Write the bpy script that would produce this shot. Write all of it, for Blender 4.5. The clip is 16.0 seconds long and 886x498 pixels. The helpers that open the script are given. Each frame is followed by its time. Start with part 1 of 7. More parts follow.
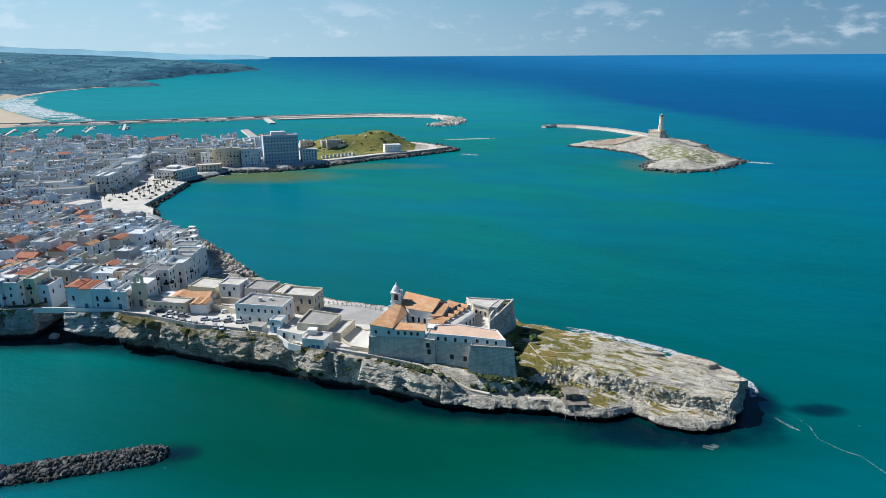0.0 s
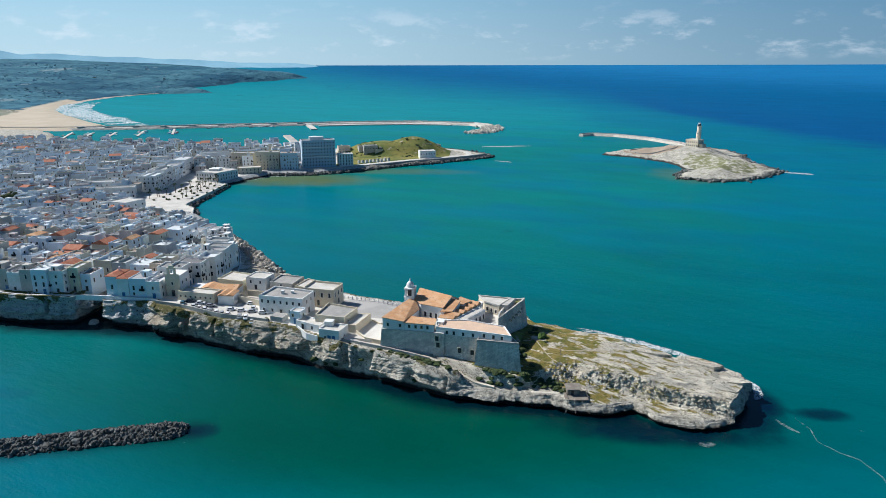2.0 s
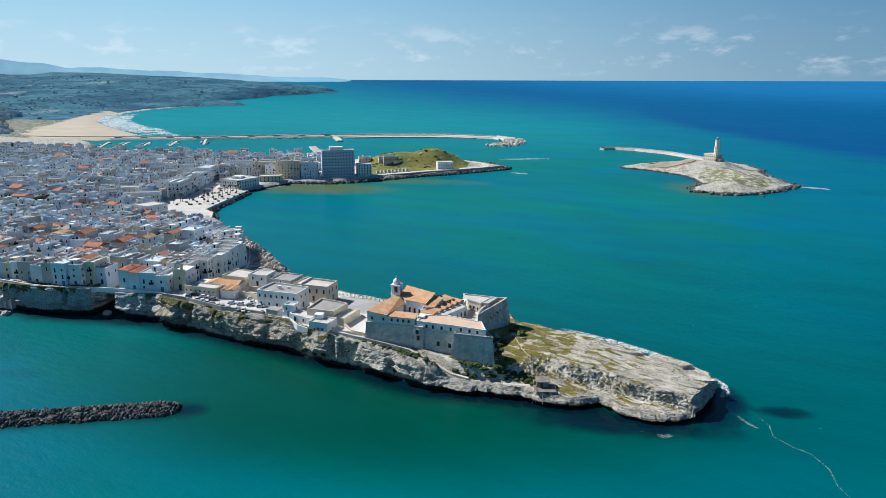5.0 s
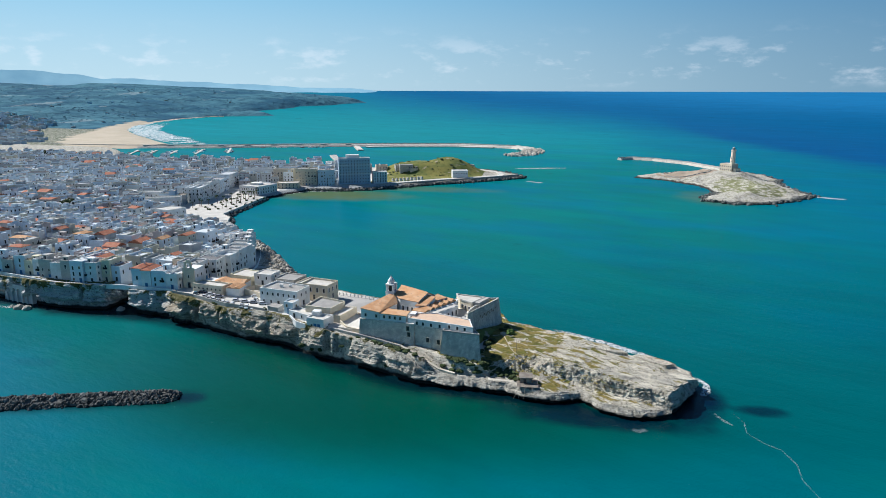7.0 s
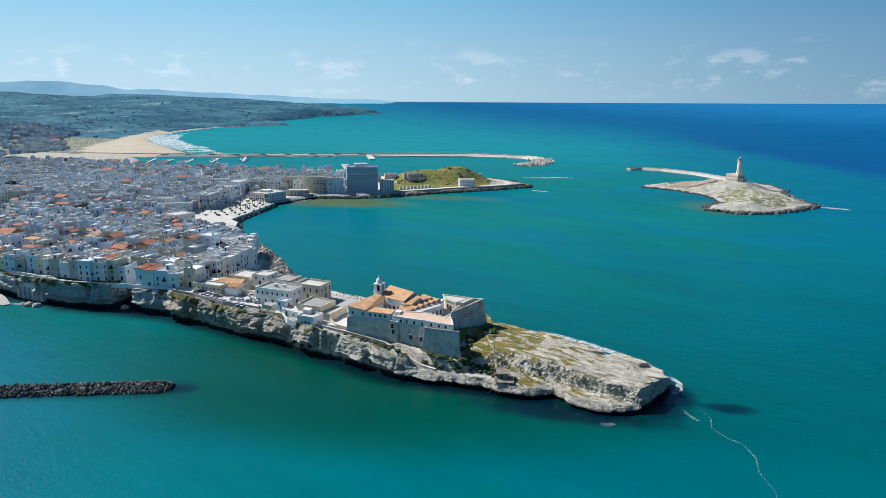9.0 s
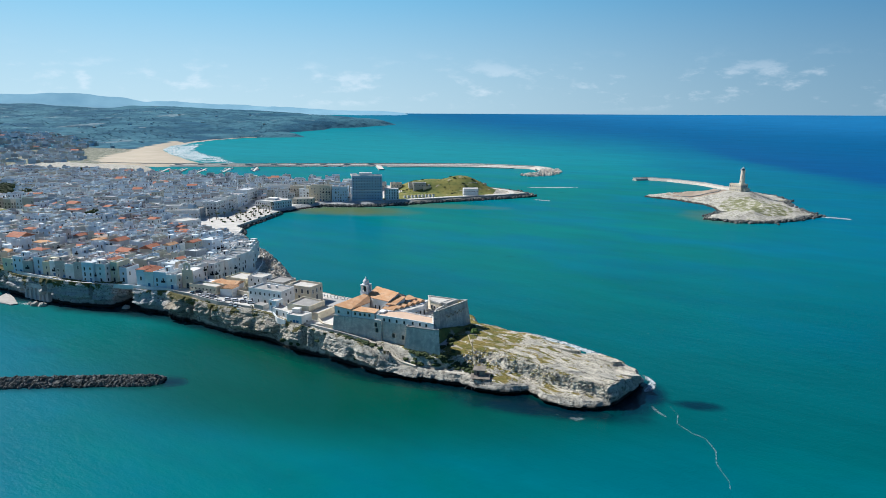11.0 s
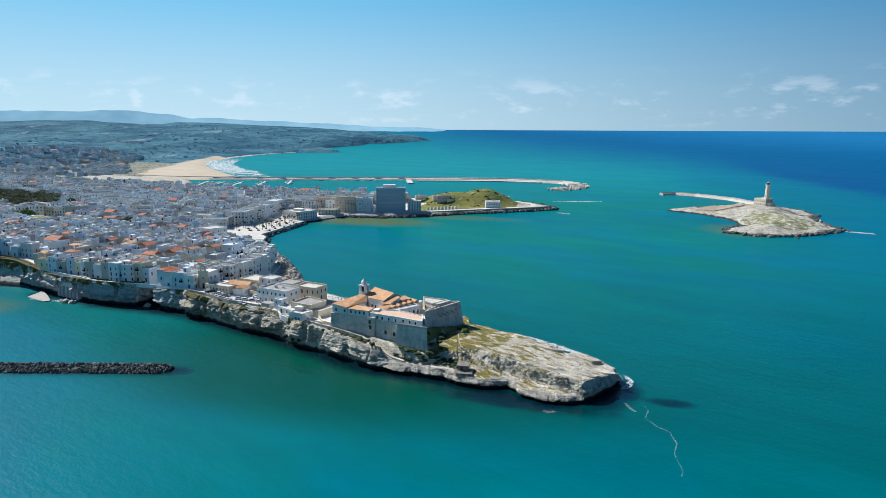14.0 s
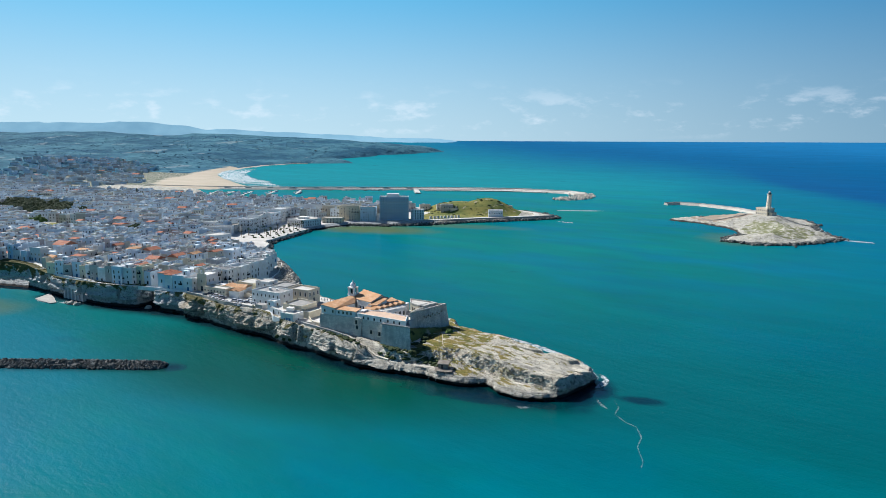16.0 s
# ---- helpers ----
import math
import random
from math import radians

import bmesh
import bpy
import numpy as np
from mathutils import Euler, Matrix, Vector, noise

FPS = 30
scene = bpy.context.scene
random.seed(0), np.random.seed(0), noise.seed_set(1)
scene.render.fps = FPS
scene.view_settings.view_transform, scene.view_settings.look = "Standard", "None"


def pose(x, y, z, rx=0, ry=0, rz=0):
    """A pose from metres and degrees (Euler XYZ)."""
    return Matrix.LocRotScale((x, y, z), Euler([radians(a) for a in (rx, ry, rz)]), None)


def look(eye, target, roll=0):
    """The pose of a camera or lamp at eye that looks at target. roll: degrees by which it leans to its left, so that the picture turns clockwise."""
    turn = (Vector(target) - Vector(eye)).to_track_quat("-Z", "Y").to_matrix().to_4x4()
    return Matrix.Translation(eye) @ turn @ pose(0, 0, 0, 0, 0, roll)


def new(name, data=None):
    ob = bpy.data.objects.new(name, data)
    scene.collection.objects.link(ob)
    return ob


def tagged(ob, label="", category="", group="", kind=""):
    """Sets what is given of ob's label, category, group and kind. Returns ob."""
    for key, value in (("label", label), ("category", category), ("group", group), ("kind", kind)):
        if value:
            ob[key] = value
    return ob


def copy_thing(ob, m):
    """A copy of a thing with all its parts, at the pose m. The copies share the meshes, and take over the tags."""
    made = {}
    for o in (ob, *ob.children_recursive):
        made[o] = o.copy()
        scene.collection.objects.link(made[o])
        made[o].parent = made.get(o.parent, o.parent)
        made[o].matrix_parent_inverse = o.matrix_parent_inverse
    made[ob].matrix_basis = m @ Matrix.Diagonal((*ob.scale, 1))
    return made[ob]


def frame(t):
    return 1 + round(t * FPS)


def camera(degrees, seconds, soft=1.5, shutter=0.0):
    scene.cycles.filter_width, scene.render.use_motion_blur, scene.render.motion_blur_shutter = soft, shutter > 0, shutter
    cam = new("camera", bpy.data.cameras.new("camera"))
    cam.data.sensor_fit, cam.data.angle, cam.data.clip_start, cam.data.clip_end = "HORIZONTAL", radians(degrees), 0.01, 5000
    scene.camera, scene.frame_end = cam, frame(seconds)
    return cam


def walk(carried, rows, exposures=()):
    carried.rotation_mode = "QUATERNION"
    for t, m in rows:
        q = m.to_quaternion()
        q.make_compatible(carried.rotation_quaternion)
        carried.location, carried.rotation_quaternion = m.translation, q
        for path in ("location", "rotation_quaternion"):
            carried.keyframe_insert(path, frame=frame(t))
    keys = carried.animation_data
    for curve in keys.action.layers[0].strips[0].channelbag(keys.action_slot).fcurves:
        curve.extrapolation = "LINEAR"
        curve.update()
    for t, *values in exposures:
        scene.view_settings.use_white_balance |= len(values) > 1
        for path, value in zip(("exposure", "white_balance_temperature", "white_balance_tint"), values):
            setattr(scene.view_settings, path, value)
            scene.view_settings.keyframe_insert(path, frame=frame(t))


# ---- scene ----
cam = camera(68.5, 16.0, 0.85)
PATH = [
    (0, (-0.613, 0.375, 112.011), (-0.678, 2.292, 111.444), -0.3),
    (0.5, (2.065, -1.915, 111.78), (1.97, 0.002, 111.219), -0.2),
    (1, (4.833, -4.502, 111.52), (4.703, -2.585, 110.964), -0.1),
    (1.5, (7.773, -6.928, 111.336), (7.61, -5.012, 110.787), -0.1),
    (2, (10.803, -8.95, 110.866), (10.611, -7.034, 110.324), -0.1),
    (2.5, (13.913, -10.96, 110.54), (13.7, -9.045, 110.005), -0.0),
    (3, (17.057, -13.097, 110.161), (16.829, -11.182, 109.632), 0.0),
    (5.5, (34.69, -23.311, 108.447), (34.381, -21.398, 107.955), 0.2),
    (6, (38.463, -25.491, 108.101), (38.131, -23.579, 107.616), 0.2),
    (6.5, (42.145, -27.514, 107.736), (41.796, -25.604, 107.259), 0.2),
    (7, (46.041, -29.517, 107.461), (45.675, -27.607, 106.992), 0.2),
    (7.5, (49.702, -31.4, 107.101), (49.323, -29.492, 106.639), 0.3),
    (8, (53.878, -33.599, 106.778), (53.484, -31.691, 106.325), 0.3),
    (8.5, (57.535, -35.445, 106.433), (57.129, -33.539, 105.987), 0.3),
    (9, (61.737, -37.759, 106.13), (61.317, -35.853, 105.693), 0.3),
    (11.5, (81.607, -46.745, 103.924), (81.125, -44.845, 103.529), 0.3),
    (12, (85.742, -48.579, 103.436), (85.24, -46.682, 103.049), 0.3),
    (12.5, (89.684, -50.424, 102.886), (89.161, -48.532, 102.507), 0.3),
    (13, (93.862, -51.964, 102.55), (93.316, -50.076, 102.178), 0.3),
    (13.5, (97.986, -53.426, 101.995), (97.419, -51.543, 101.632), 0.3),
    (14, (102.172, -54.986, 101.492), (101.589, -53.106, 101.137), 0.3),
    (14.5, (106.033, -56.582, 101.18), (105.437, -54.705, 100.832), 0.3),
    (15, (110.36, -58.431, 100.791), (109.753, -56.556, 100.453), 0.3),
    (15.5, (114.286, -60.003, 100.327), (113.67, -58.129, 99.997), 0.3),
    (16, (118.451, -61.506, 99.855), (117.827, -59.633, 99.533), 0.3),
]
walk(cam, [(t, look(eye, target, roll)) for t, eye, target, roll in PATH], [(0.0, 0.20, 5980, 10), (16.0, 0.30, 5980, 10)])

# ---- world, sun, exposure ----
SUN_DIR = Vector((-0.69, 0.21, 0.66)).normalized()
SUN_EL = math.asin(SUN_DIR.z)
SUN_ROT = math.atan2(SUN_DIR.x, SUN_DIR.y)


def build_world():
    world = bpy.data.worlds.new("world")
    scene.world = world
    world.use_nodes = True
    nt = world.node_tree
    nt.nodes.clear()
    n = nt.nodes.new
    out, bg, sky = n("ShaderNodeOutputWorld"), n("ShaderNodeBackground"), n("ShaderNodeTexSky")
    sky.sky_type, sky.sun_disc = "NISHITA", False
    sky.sun_elevation, sky.sun_rotation = SUN_EL, SUN_ROT
    sky.air_density, sky.dust_density, sky.ozone_density = 1.0, 0.0, 3.0
    bg.inputs["Strength"].default_value = 0.055
    # small fair-weather clouds low over the sea
    tc, mp, nz, big = n("ShaderNodeTexCoord"), n("ShaderNodeMapping"), n("ShaderNodeTexNoise"), n("ShaderNodeTexNoise")
    mp.inputs["Scale"].default_value = (20, 20, 52)
    nz.inputs["Scale"].default_value, nz.inputs["Detail"].default_value, nz.inputs["Roughness"].default_value = 1.6, 8, 0.62
    big.inputs["Scale"].default_value, big.inputs["Detail"].default_value = 0.4, 2
    nt.links.new(tc.outputs["Generated"], mp.inputs["Vector"])
    nt.links.new(mp.outputs["Vector"], nz.inputs["Vector"])
    nt.links.new(mp.outputs["Vector"], big.inputs["Vector"])
    add = n("ShaderNodeMath")
    add.operation = "ADD"
    nt.links.new(nz.outputs["Fac"], add.inputs[0])
    nt.links.new(big.outputs["Fac"], add.inputs[1])
    cr = n("ShaderNodeMapRange")
    cr.interpolation_type = "SMOOTHSTEP"
    cr.inputs["From Min"].default_value, cr.inputs["From Max"].default_value = 1.02, 1.34
    nt.links.new(add.outputs[0], cr.inputs["Value"])
    sp = n("ShaderNodeSeparateXYZ")
    nt.links.new(tc.outputs["Generated"], sp.inputs[0])
    lo, hi = n("ShaderNodeMapRange"), n("ShaderNodeMapRange")
    for r, a, b in ((lo, 0.004, 0.022), (hi, 0.10, 0.035)):
        r.interpolation_type = "SMOOTHSTEP"
        r.inputs["From Min"].default_value, r.inputs["From Max"].default_value = a, b
        nt.links.new(sp.outputs["Z"], r.inputs["Value"])
    m1, m2 = n("ShaderNodeMath"), n("ShaderNodeMath")
    m1.operation = m2.operation = "MULTIPLY"
    nt.links.new(lo.outputs[0], m1.inputs[0])
    nt.links.new(hi.outputs[0], m1.inputs[1])
    nt.links.new(m1.outputs[0], m2.inputs[0])
    nt.links.new(cr.outputs[0], m2.inputs[1])
    m3 = n("ShaderNodeMath")
    m3.operation, m3.inputs[1].default_value = "MULTIPLY", 0.4
    nt.links.new(m2.outputs[0], m3.inputs[0])
    mix = n("ShaderNodeMix")
    mix.data_type = "RGBA"
    nt.links.new(m3.outputs[0], mix.inputs["Factor"])
    # humid sea air: a pale blue haze low down, brighter towards the sun's side
    def ranged(value, lo_, hi_):
        k = n("ShaderNodeMapRange")
        k.interpolation_type = "SMOOTHSTEP"
        k.inputs["From Min"].default_value, k.inputs["From Max"].default_value = lo_, hi_
        nt.links.new(value, k.inputs["Value"])
        return k.outputs[0]

    def blend(f, a_, b_, kind="MIX"):
        k = n("ShaderNodeMix")
        k.data_type, k.blend_type = "RGBA", kind
        for socket, v in (("Factor", f), ("A", a_), ("B", b_)):
            if isinstance(v, bpy.types.NodeSocket):
                nt.links.new(v, k.inputs[socket])
            else:
                k.inputs[socket].default_value = v
        return k.outputs["Result"]

    dot = n("ShaderNodeVectorMath")
    dot.operation = "DOT_PRODUCT"
    nt.links.new(tc.outputs["Generated"], dot.inputs[0])
    dot.inputs[1].default_value = Vector((SUN_DIR.x, SUN_DIR.y, 0)).normalized()
    near_sun = ranged(dot.outputs["Value"], -0.35, 0.95)
    low = blend(near_sun, (3.0, 5.2, 6.8, 1), (8.8, 11.6, 12.4, 1))
    high = blend(near_sun, (0.3, 2.8, 6.1, 1), (2.1, 7.9, 12.2, 1))
    haze = blend(ranged(sp.outputs["Z"], -0.02, 0.26), low, high)
    air = blend(ranged(sp.outputs["Z"], 0.22, 0.6), haze, blend(1.0, sky.outputs[0], (0.6, 0.7, 0.85, 1), "MULTIPLY"))
    nt.links.new(air, mix.inputs["A"])
    mix.inputs["B"].default_value = (14.0, 14.6, 15.0, 1)
    nt.links.new(mix.outputs["Result"], bg.inputs["Color"])
    nt.links.new(bg.outputs[0], out.inputs["Surface"])


build_world()
sun = new("sun", bpy.data.lights.new("sun", "SUN"))
sun.data.energy, sun.data.angle, sun.data.color = 5.2, radians(0.5), (1.0, 0.95, 0.87)
sun.matrix_world = look(SUN_DIR * 500, (0, 0, 0))

# ---- materials ----


def lin(r, g, b):
    return tuple((c / 255 / 12.92 if c / 255 <= 0.04045 else ((c / 255 + 0.055) / 1.055) ** 2.4) for c in (r, g, b)) + (1,)


class Nodes:
    """A short way to wire node materials."""

    def __init__(self, name):
        self.m = bpy.data.materials.new(name)
        self.m.use_nodes = True
        self.t = self.m.node_tree
        self.b = self.t.nodes["Principled BSDF"]
        self.pos = self.t.nodes.new("ShaderNodeNewGeometry").outputs["Position"]

    def put(self, node, socket, value):
        s = node.inputs[socket]
        if isinstance(value, bpy.types.NodeSocket):
            self.t.links.new(value, s)
        else:
            s.default_value = value

    def noise(self, scale, detail=4, rough=0.55, vec=None, warp=0.0):
        k = self.t.nodes.new("ShaderNodeTexNoise")
        k.inputs["Scale"].default_value, k.inputs["Detail"].default_value = scale, detail
        k.inputs["Roughness"].default_value, k.inputs["Distortion"].default_value = rough, warp
        self.t.links.new(vec or self.pos, k.inputs["Vector"])
        return k.outputs["Fac"]

    def stretch(self, sx, sy, sz, vec=None, rz=0.0):
        src = vec or self.pos
        if rz:
            q = self.t.nodes.new("ShaderNodeMapping")
            q.inputs["Rotation"].default_value = (0, 0, rz)
            self.t.links.new(src, q.inputs["Vector"])
            src = q.outputs[0]
        k = self.t.nodes.new("ShaderNodeMapping")
        k.inputs["Scale"].default_value = (sx, sy, sz)
        self.t.links.new(src, k.inputs["Vector"])
        return k.outputs[0]

    def ramp(self, value, a, b):
        k = self.t.nodes.new("ShaderNodeMapRange")
        k.interpolation_type = "SMOOTHSTEP"
        self.put(k, "Value", value)
        k.inputs["From Min"].default_value, k.inputs["From Max"].default_value = a, b
        return k.outputs[0]

    def math(self, op, a, b=0.0):
        k = self.t.nodes.new("ShaderNodeMath")
        k.operation = op
        self.put(k, 0, a)
        self.put(k, 1, b)
        return k.outputs[0]

    def mix(self, f, a, b, kind="MIX"):
        k = self.t.nodes.new("ShaderNodeMix")
        k.data_type, k.blend_type = "RGBA", kind
        self.put(k, "Factor", f)
        self.put(k, "A", a)
        self.put(k, "B", b)
        return k.outputs["Result"]

    def axis(self, i, vec=None):
        k = self.t.nodes.new("ShaderNodeSeparateXYZ")
        self.t.links.new(vec or self.pos, k.inputs[0])
        return k.outputs[i]

    def bump(self, height, strength=0.4, dist=0.1):
        k = self.t.nodes.new("ShaderNodeBump")
        k.inputs["Strength"].default_value, k.inputs["Distance"].default_value = strength, dist
        self.t.links.new(height, k.inputs["Height"])
        self.t.links.new(k.outputs[0], self.b.inputs["Normal"])

    def done(self, color, rough=0.85, metal=0.0, spec=0.3):
        self.put(self.b, "Base Color", color)
        self.put(self.b, "Roughness", rough)
        self.b.inputs["Metallic"].default_value = metal
        self.b.inputs["Specular IOR Level"].default_value = spec
        return self.m


def surface(name, a, b, big=0.3, fine=3.0, rough=0.85, bump=0.3, dist=0.05, vary=0.0, spec=0.25, metal=0.0):
    """Two tones mixed by stains and grain; vary shifts each object's tone."""
    k = Nodes(name)
    c = k.mix(k.ramp(k.noise(big, 5), 0.35, 0.7), a, b)
    g = k.noise(fine, 4)
    c = k.mix(0.35, c, k.mix(g, (0.25, 0.25, 0.25, 1), (0.75, 0.75, 0.75, 1)), "OVERLAY")
    if vary:
        r = k.t.nodes.new("ShaderNodeObjectInfo").outputs["Random"]
        c = k.mix(vary, c, k.mix(r, (0.2, 0.2, 0.2, 1), (0.8, 0.8, 0.8, 1)), "OVERLAY")
    k.bump(g, bump, dist)
    return k.done(c, rough, metal, spec)


def rock_material():
    k = Nodes("limestone")
    strata = k.noise(0.5, 6, 0.6, k.stretch(0.25, 0.25, 1.8), 0.6)
    c = k.mix(k.ramp(strata, 0.36, 0.62), (0.22, 0.20, 0.165, 1), (0.52, 0.475, 0.39, 1))
    c = k.mix(k.math("MULTIPLY", k.ramp(k.noise(0.10, 5), 0.5, 0.66), 0.8), c, (0.42, 0.35, 0.25, 1))
    c = k.mix(k.ramp(k.noise(0.35, 6, 0.62, k.stretch(1, 1, 0.25)), 0.54, 0.68), c, (0.20, 0.185, 0.16, 1))
    town = k.ramp(k.axis(0), -136, -148)
    c = k.mix(k.math("MULTIPLY", town, 0.8), c, k.mix(k.noise(0.3, 7, 0.68), (0.33, 0.35, 0.36, 1), (0.62, 0.63, 0.62, 1)))
    pale = k.ramp(k.axis(0), -70, -40)
    c = k.mix(k.math("MULTIPLY", pale, 0.8), c, k.mix(k.ramp(k.noise(0.35, 7, 0.7), 0.35, 0.60), (0.27, 0.25, 0.205, 1), (0.62, 0.575, 0.485, 1)))
    pits = k.noise(1.1, 8, 0.7)
    c = k.mix(k.ramp(pits, 0.46, 0.36), c, (0.10, 0.09, 0.075, 1))
    # scrub hanging from the rim
    rim = k.math("ADD", k.math("MULTIPLY", k.axis(2), 0.035), k.noise(0.22, 6, 0.65))
    c = k.mix(k.ramp(rim, 0.88, 0.95), c, k.mix(k.noise(1.4, 5, 0.7), (0.03, 0.04, 0.012, 1), (0.19, 0.16, 0.06, 1)))
    # dark belt at the waterline: algae, plus the undercut's shade painted in
    belt = k.math("ADD", k.axis(2), k.math("MULTIPLY", k.noise(0.25, 4), 2.4))
    c = k.mix(k.ramp(belt, 3.4, 2.2), c, (0.016, 0.017, 0.016, 1))
    k.bump(k.math("ADD", pits, strata), 1.0, 0.9)
    return k.done(c, 0.9, 0, 0.2)


def grass_rock_material():
    k = Nodes("rocky_turf")
    strip = k.stretch(0.16, 0.36, 0.3, None, 0.5)
    pits = k.noise(1.3, 8, 0.75)
    beds = k.noise(0.7, 7, 0.66, strip, 0.5)
    rock = k.mix(k.ramp(beds, 0.32, 0.62), (0.42, 0.38, 0.30, 1), (0.76, 0.70, 0.575, 1))
    rock = k.mix(k.ramp(k.noise(0.12, 5, 0.6), 0.5, 0.66), rock, (0.47, 0.435, 0.365, 1))
    rock = k.mix(k.math("MULTIPLY", k.ramp(pits, 0.46, 0.34), 0.8), rock, (0.12, 0.105, 0.08, 1))
    crack = k.noise(1.0, 6, 0.65, k.stretch(0.12, 0.34, 0.3, None, 0.5), 1.0)
    rock = k.mix(k.ramp(k.math("ABSOLUTE", k.math("SUBTRACT", crack, 0.5)), 0.014, 0.004), rock, (0.11, 0.10, 0.08, 1))
    seam = k.noise(2.2, 6, 0.7, k.stretch(0.10, 0.42, 0.4, None, 0.5), 0.6)
    rock = k.mix(k.math("MULTIPLY", k.ramp(seam, 0.56, 0.66), 0.55), rock, (0.30, 0.27, 0.21, 1))
    dry = k.mix(k.ramp(k.noise(0.25, 5), 0.35, 0.65), (0.31, 0.235, 0.075, 1), (0.175, 0.17, 0.04, 1))
    grass = k.mix(k.ramp(k.noise(1.2, 6, 0.65), 0.48, 0.68), dry, (0.06, 0.07, 0.016, 1))
    # turf thins out towards the tip
    reach = k.math("MULTIPLY", k.math("SUBTRACT", k.axis(0), 30.0), 0.0028)
    reach = k.math("ADD", k.math("MAXIMUM", reach, -0.04), k.math("MULTIPLY", k.ramp(k.axis(0), 19, 14), 0.15))
    f = k.math("SUBTRACT", k.noise(0.75, 7, 0.66, strip, 0.3), reach)
    flat = k.ramp(k.axis(2, k.t.nodes.new("ShaderNodeNewGeometry").outputs["True Normal"]), 0.72, 0.88)
    c = k.mix(k.math("MULTIPLY", k.ramp(f, 0.435, 0.465), flat), rock, grass)
    belt = k.math("ADD", k.axis(2), k.math("MULTIPLY", k.noise(0.25, 3), 2.0))
    c = k.mix(k.ramp(belt, 3.0, 1.8), c, (0.025, 0.025, 0.022, 1))
    k.bump(k.math("ADD", pits, beds), 1.0, 0.9)
    return k.done(c, 0.92, 0, 0.15)


def sea_material():
    k = Nodes("sea_water")
    x, y = k.axis(0), k.axis(1)
    drift = k.noise(0.004, 5, 0.6)
    d = k.math("MULTIPLY", k.math("SUBTRACT", drift, 0.5), 260.0)
    # green bay inside, turquoise outside, deep blue past the current line
    far = k.math("ADD", y, d)
    hue = k.noise(0.0065, 5, 0.62, k.stretch(0.7, 1.3, 1, None, 0.35))
    bay = k.mix(k.ramp(hue, 0.4, 0.62), lin(10, 110, 104), lin(6, 105, 121))
    c = k.mix(k.ramp(far, 150, 560), lin(3, 86, 88), bay)
    c = k.mix(k.ramp(far, 200, 60), c, k.mix(k.ramp(hue, 0.38, 0.6), lin(8, 107, 108), lin(6, 105, 122)))
    # dark green lee water off the cliffs
    lx = k.math("DIVIDE", k.math("ADD", x, 30.0), 140.0)
    ly = k.math("DIVIDE", k.math("SUBTRACT", y, 190.0), 58.0)
    lee = k.math("ADD", k.math("ADD", k.math("MULTIPLY", lx, lx), k.math("MULTIPLY", ly, ly)), k.math("MULTIPLY", d, 0.004))
    c = k.mix(k.ramp(lee, 1.3, 0.2), c, lin(0, 72, 58))
    c = k.mix(k.ramp(far, 700, 1700), c, lin(22, 128, 136))
    # bluer water east of the bay
    c = k.mix(k.math("MULTIPLY", k.ramp(k.math("ADD", x, d), 90, 330), k.math("MULTIPLY", k.ramp(y, 150, 400), 0.6)), c, lin(6, 96, 128))
    fine = k.math("MULTIPLY", k.math("SUBTRACT", k.noise(0.02, 4), 0.5), 60.0)
    w = k.math("ADD", k.math("ADD", k.math("MULTIPLY", x, 0.95), k.math("MULTIPLY", y, 0.2)), k.math("ADD", k.math("MULTIPLY", d, 0.5), fine))
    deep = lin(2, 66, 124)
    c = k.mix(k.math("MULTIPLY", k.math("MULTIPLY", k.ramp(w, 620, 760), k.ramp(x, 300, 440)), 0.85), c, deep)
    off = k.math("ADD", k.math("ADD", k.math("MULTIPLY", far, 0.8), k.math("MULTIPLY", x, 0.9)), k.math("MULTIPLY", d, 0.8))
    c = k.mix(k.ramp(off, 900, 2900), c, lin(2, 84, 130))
    # paler towards the horizon: distance haze put into the water's colour
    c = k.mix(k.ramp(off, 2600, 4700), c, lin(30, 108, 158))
    # weed and rock showing through; the headland's shadow is painted in too
    weed = k.ramp(k.noise(0.018, 5, 0.6), 0.62, 0.78)
    c = k.mix(k.math("MULTIPLY", weed, 0.45), c, lin(0, 56, 66))
    # patches at the headland's tip and front are its shadow, put into the colour
    for cx, cy, rx, ry, s in ((116, 194, 10, 5, 0.8), (97, 202, 10, 14, 1.0), (-163, 182, 14, 5, 0.5), (-83, 165, 6, 5, 0.7),
                              (62, 178, 40, 9, 0.9), (92, 190, 11, 13, 0.9)):
        dx = k.math("DIVIDE", k.math("SUBTRACT", x, float(cx)), float(rx))
        dy = k.math("DIVIDE", k.math("SUBTRACT", y, float(cy)), float(ry))
        q = k.math("ADD", k.math("ADD", k.math("POWER", k.math("ABSOLUTE", dx), 2.0), k.math("POWER", k.math("ABSOLUTE", dy), 2.0)),
                   k.math("MULTIPLY", k.noise(0.12, 3), 0.9))
        c = k.mix(k.math("MULTIPLY", k.ramp(q, 1.7, 0.4), s), c, lin(0, 20, 40))
    # clear turquoise water in the cove
    c = k.mix(k.math("MULTIPLY", k.math("MULTIPLY", k.ramp(x, -60, -190), k.ramp(y, 330, 240)), 0.65), c, k.mix(k.ramp(hue, 0.4, 0.6), lin(8, 108, 106), lin(6, 106, 124)))
    # shadow of the cliffs and breakwater painted on the water at their foot
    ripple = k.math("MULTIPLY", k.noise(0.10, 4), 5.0)
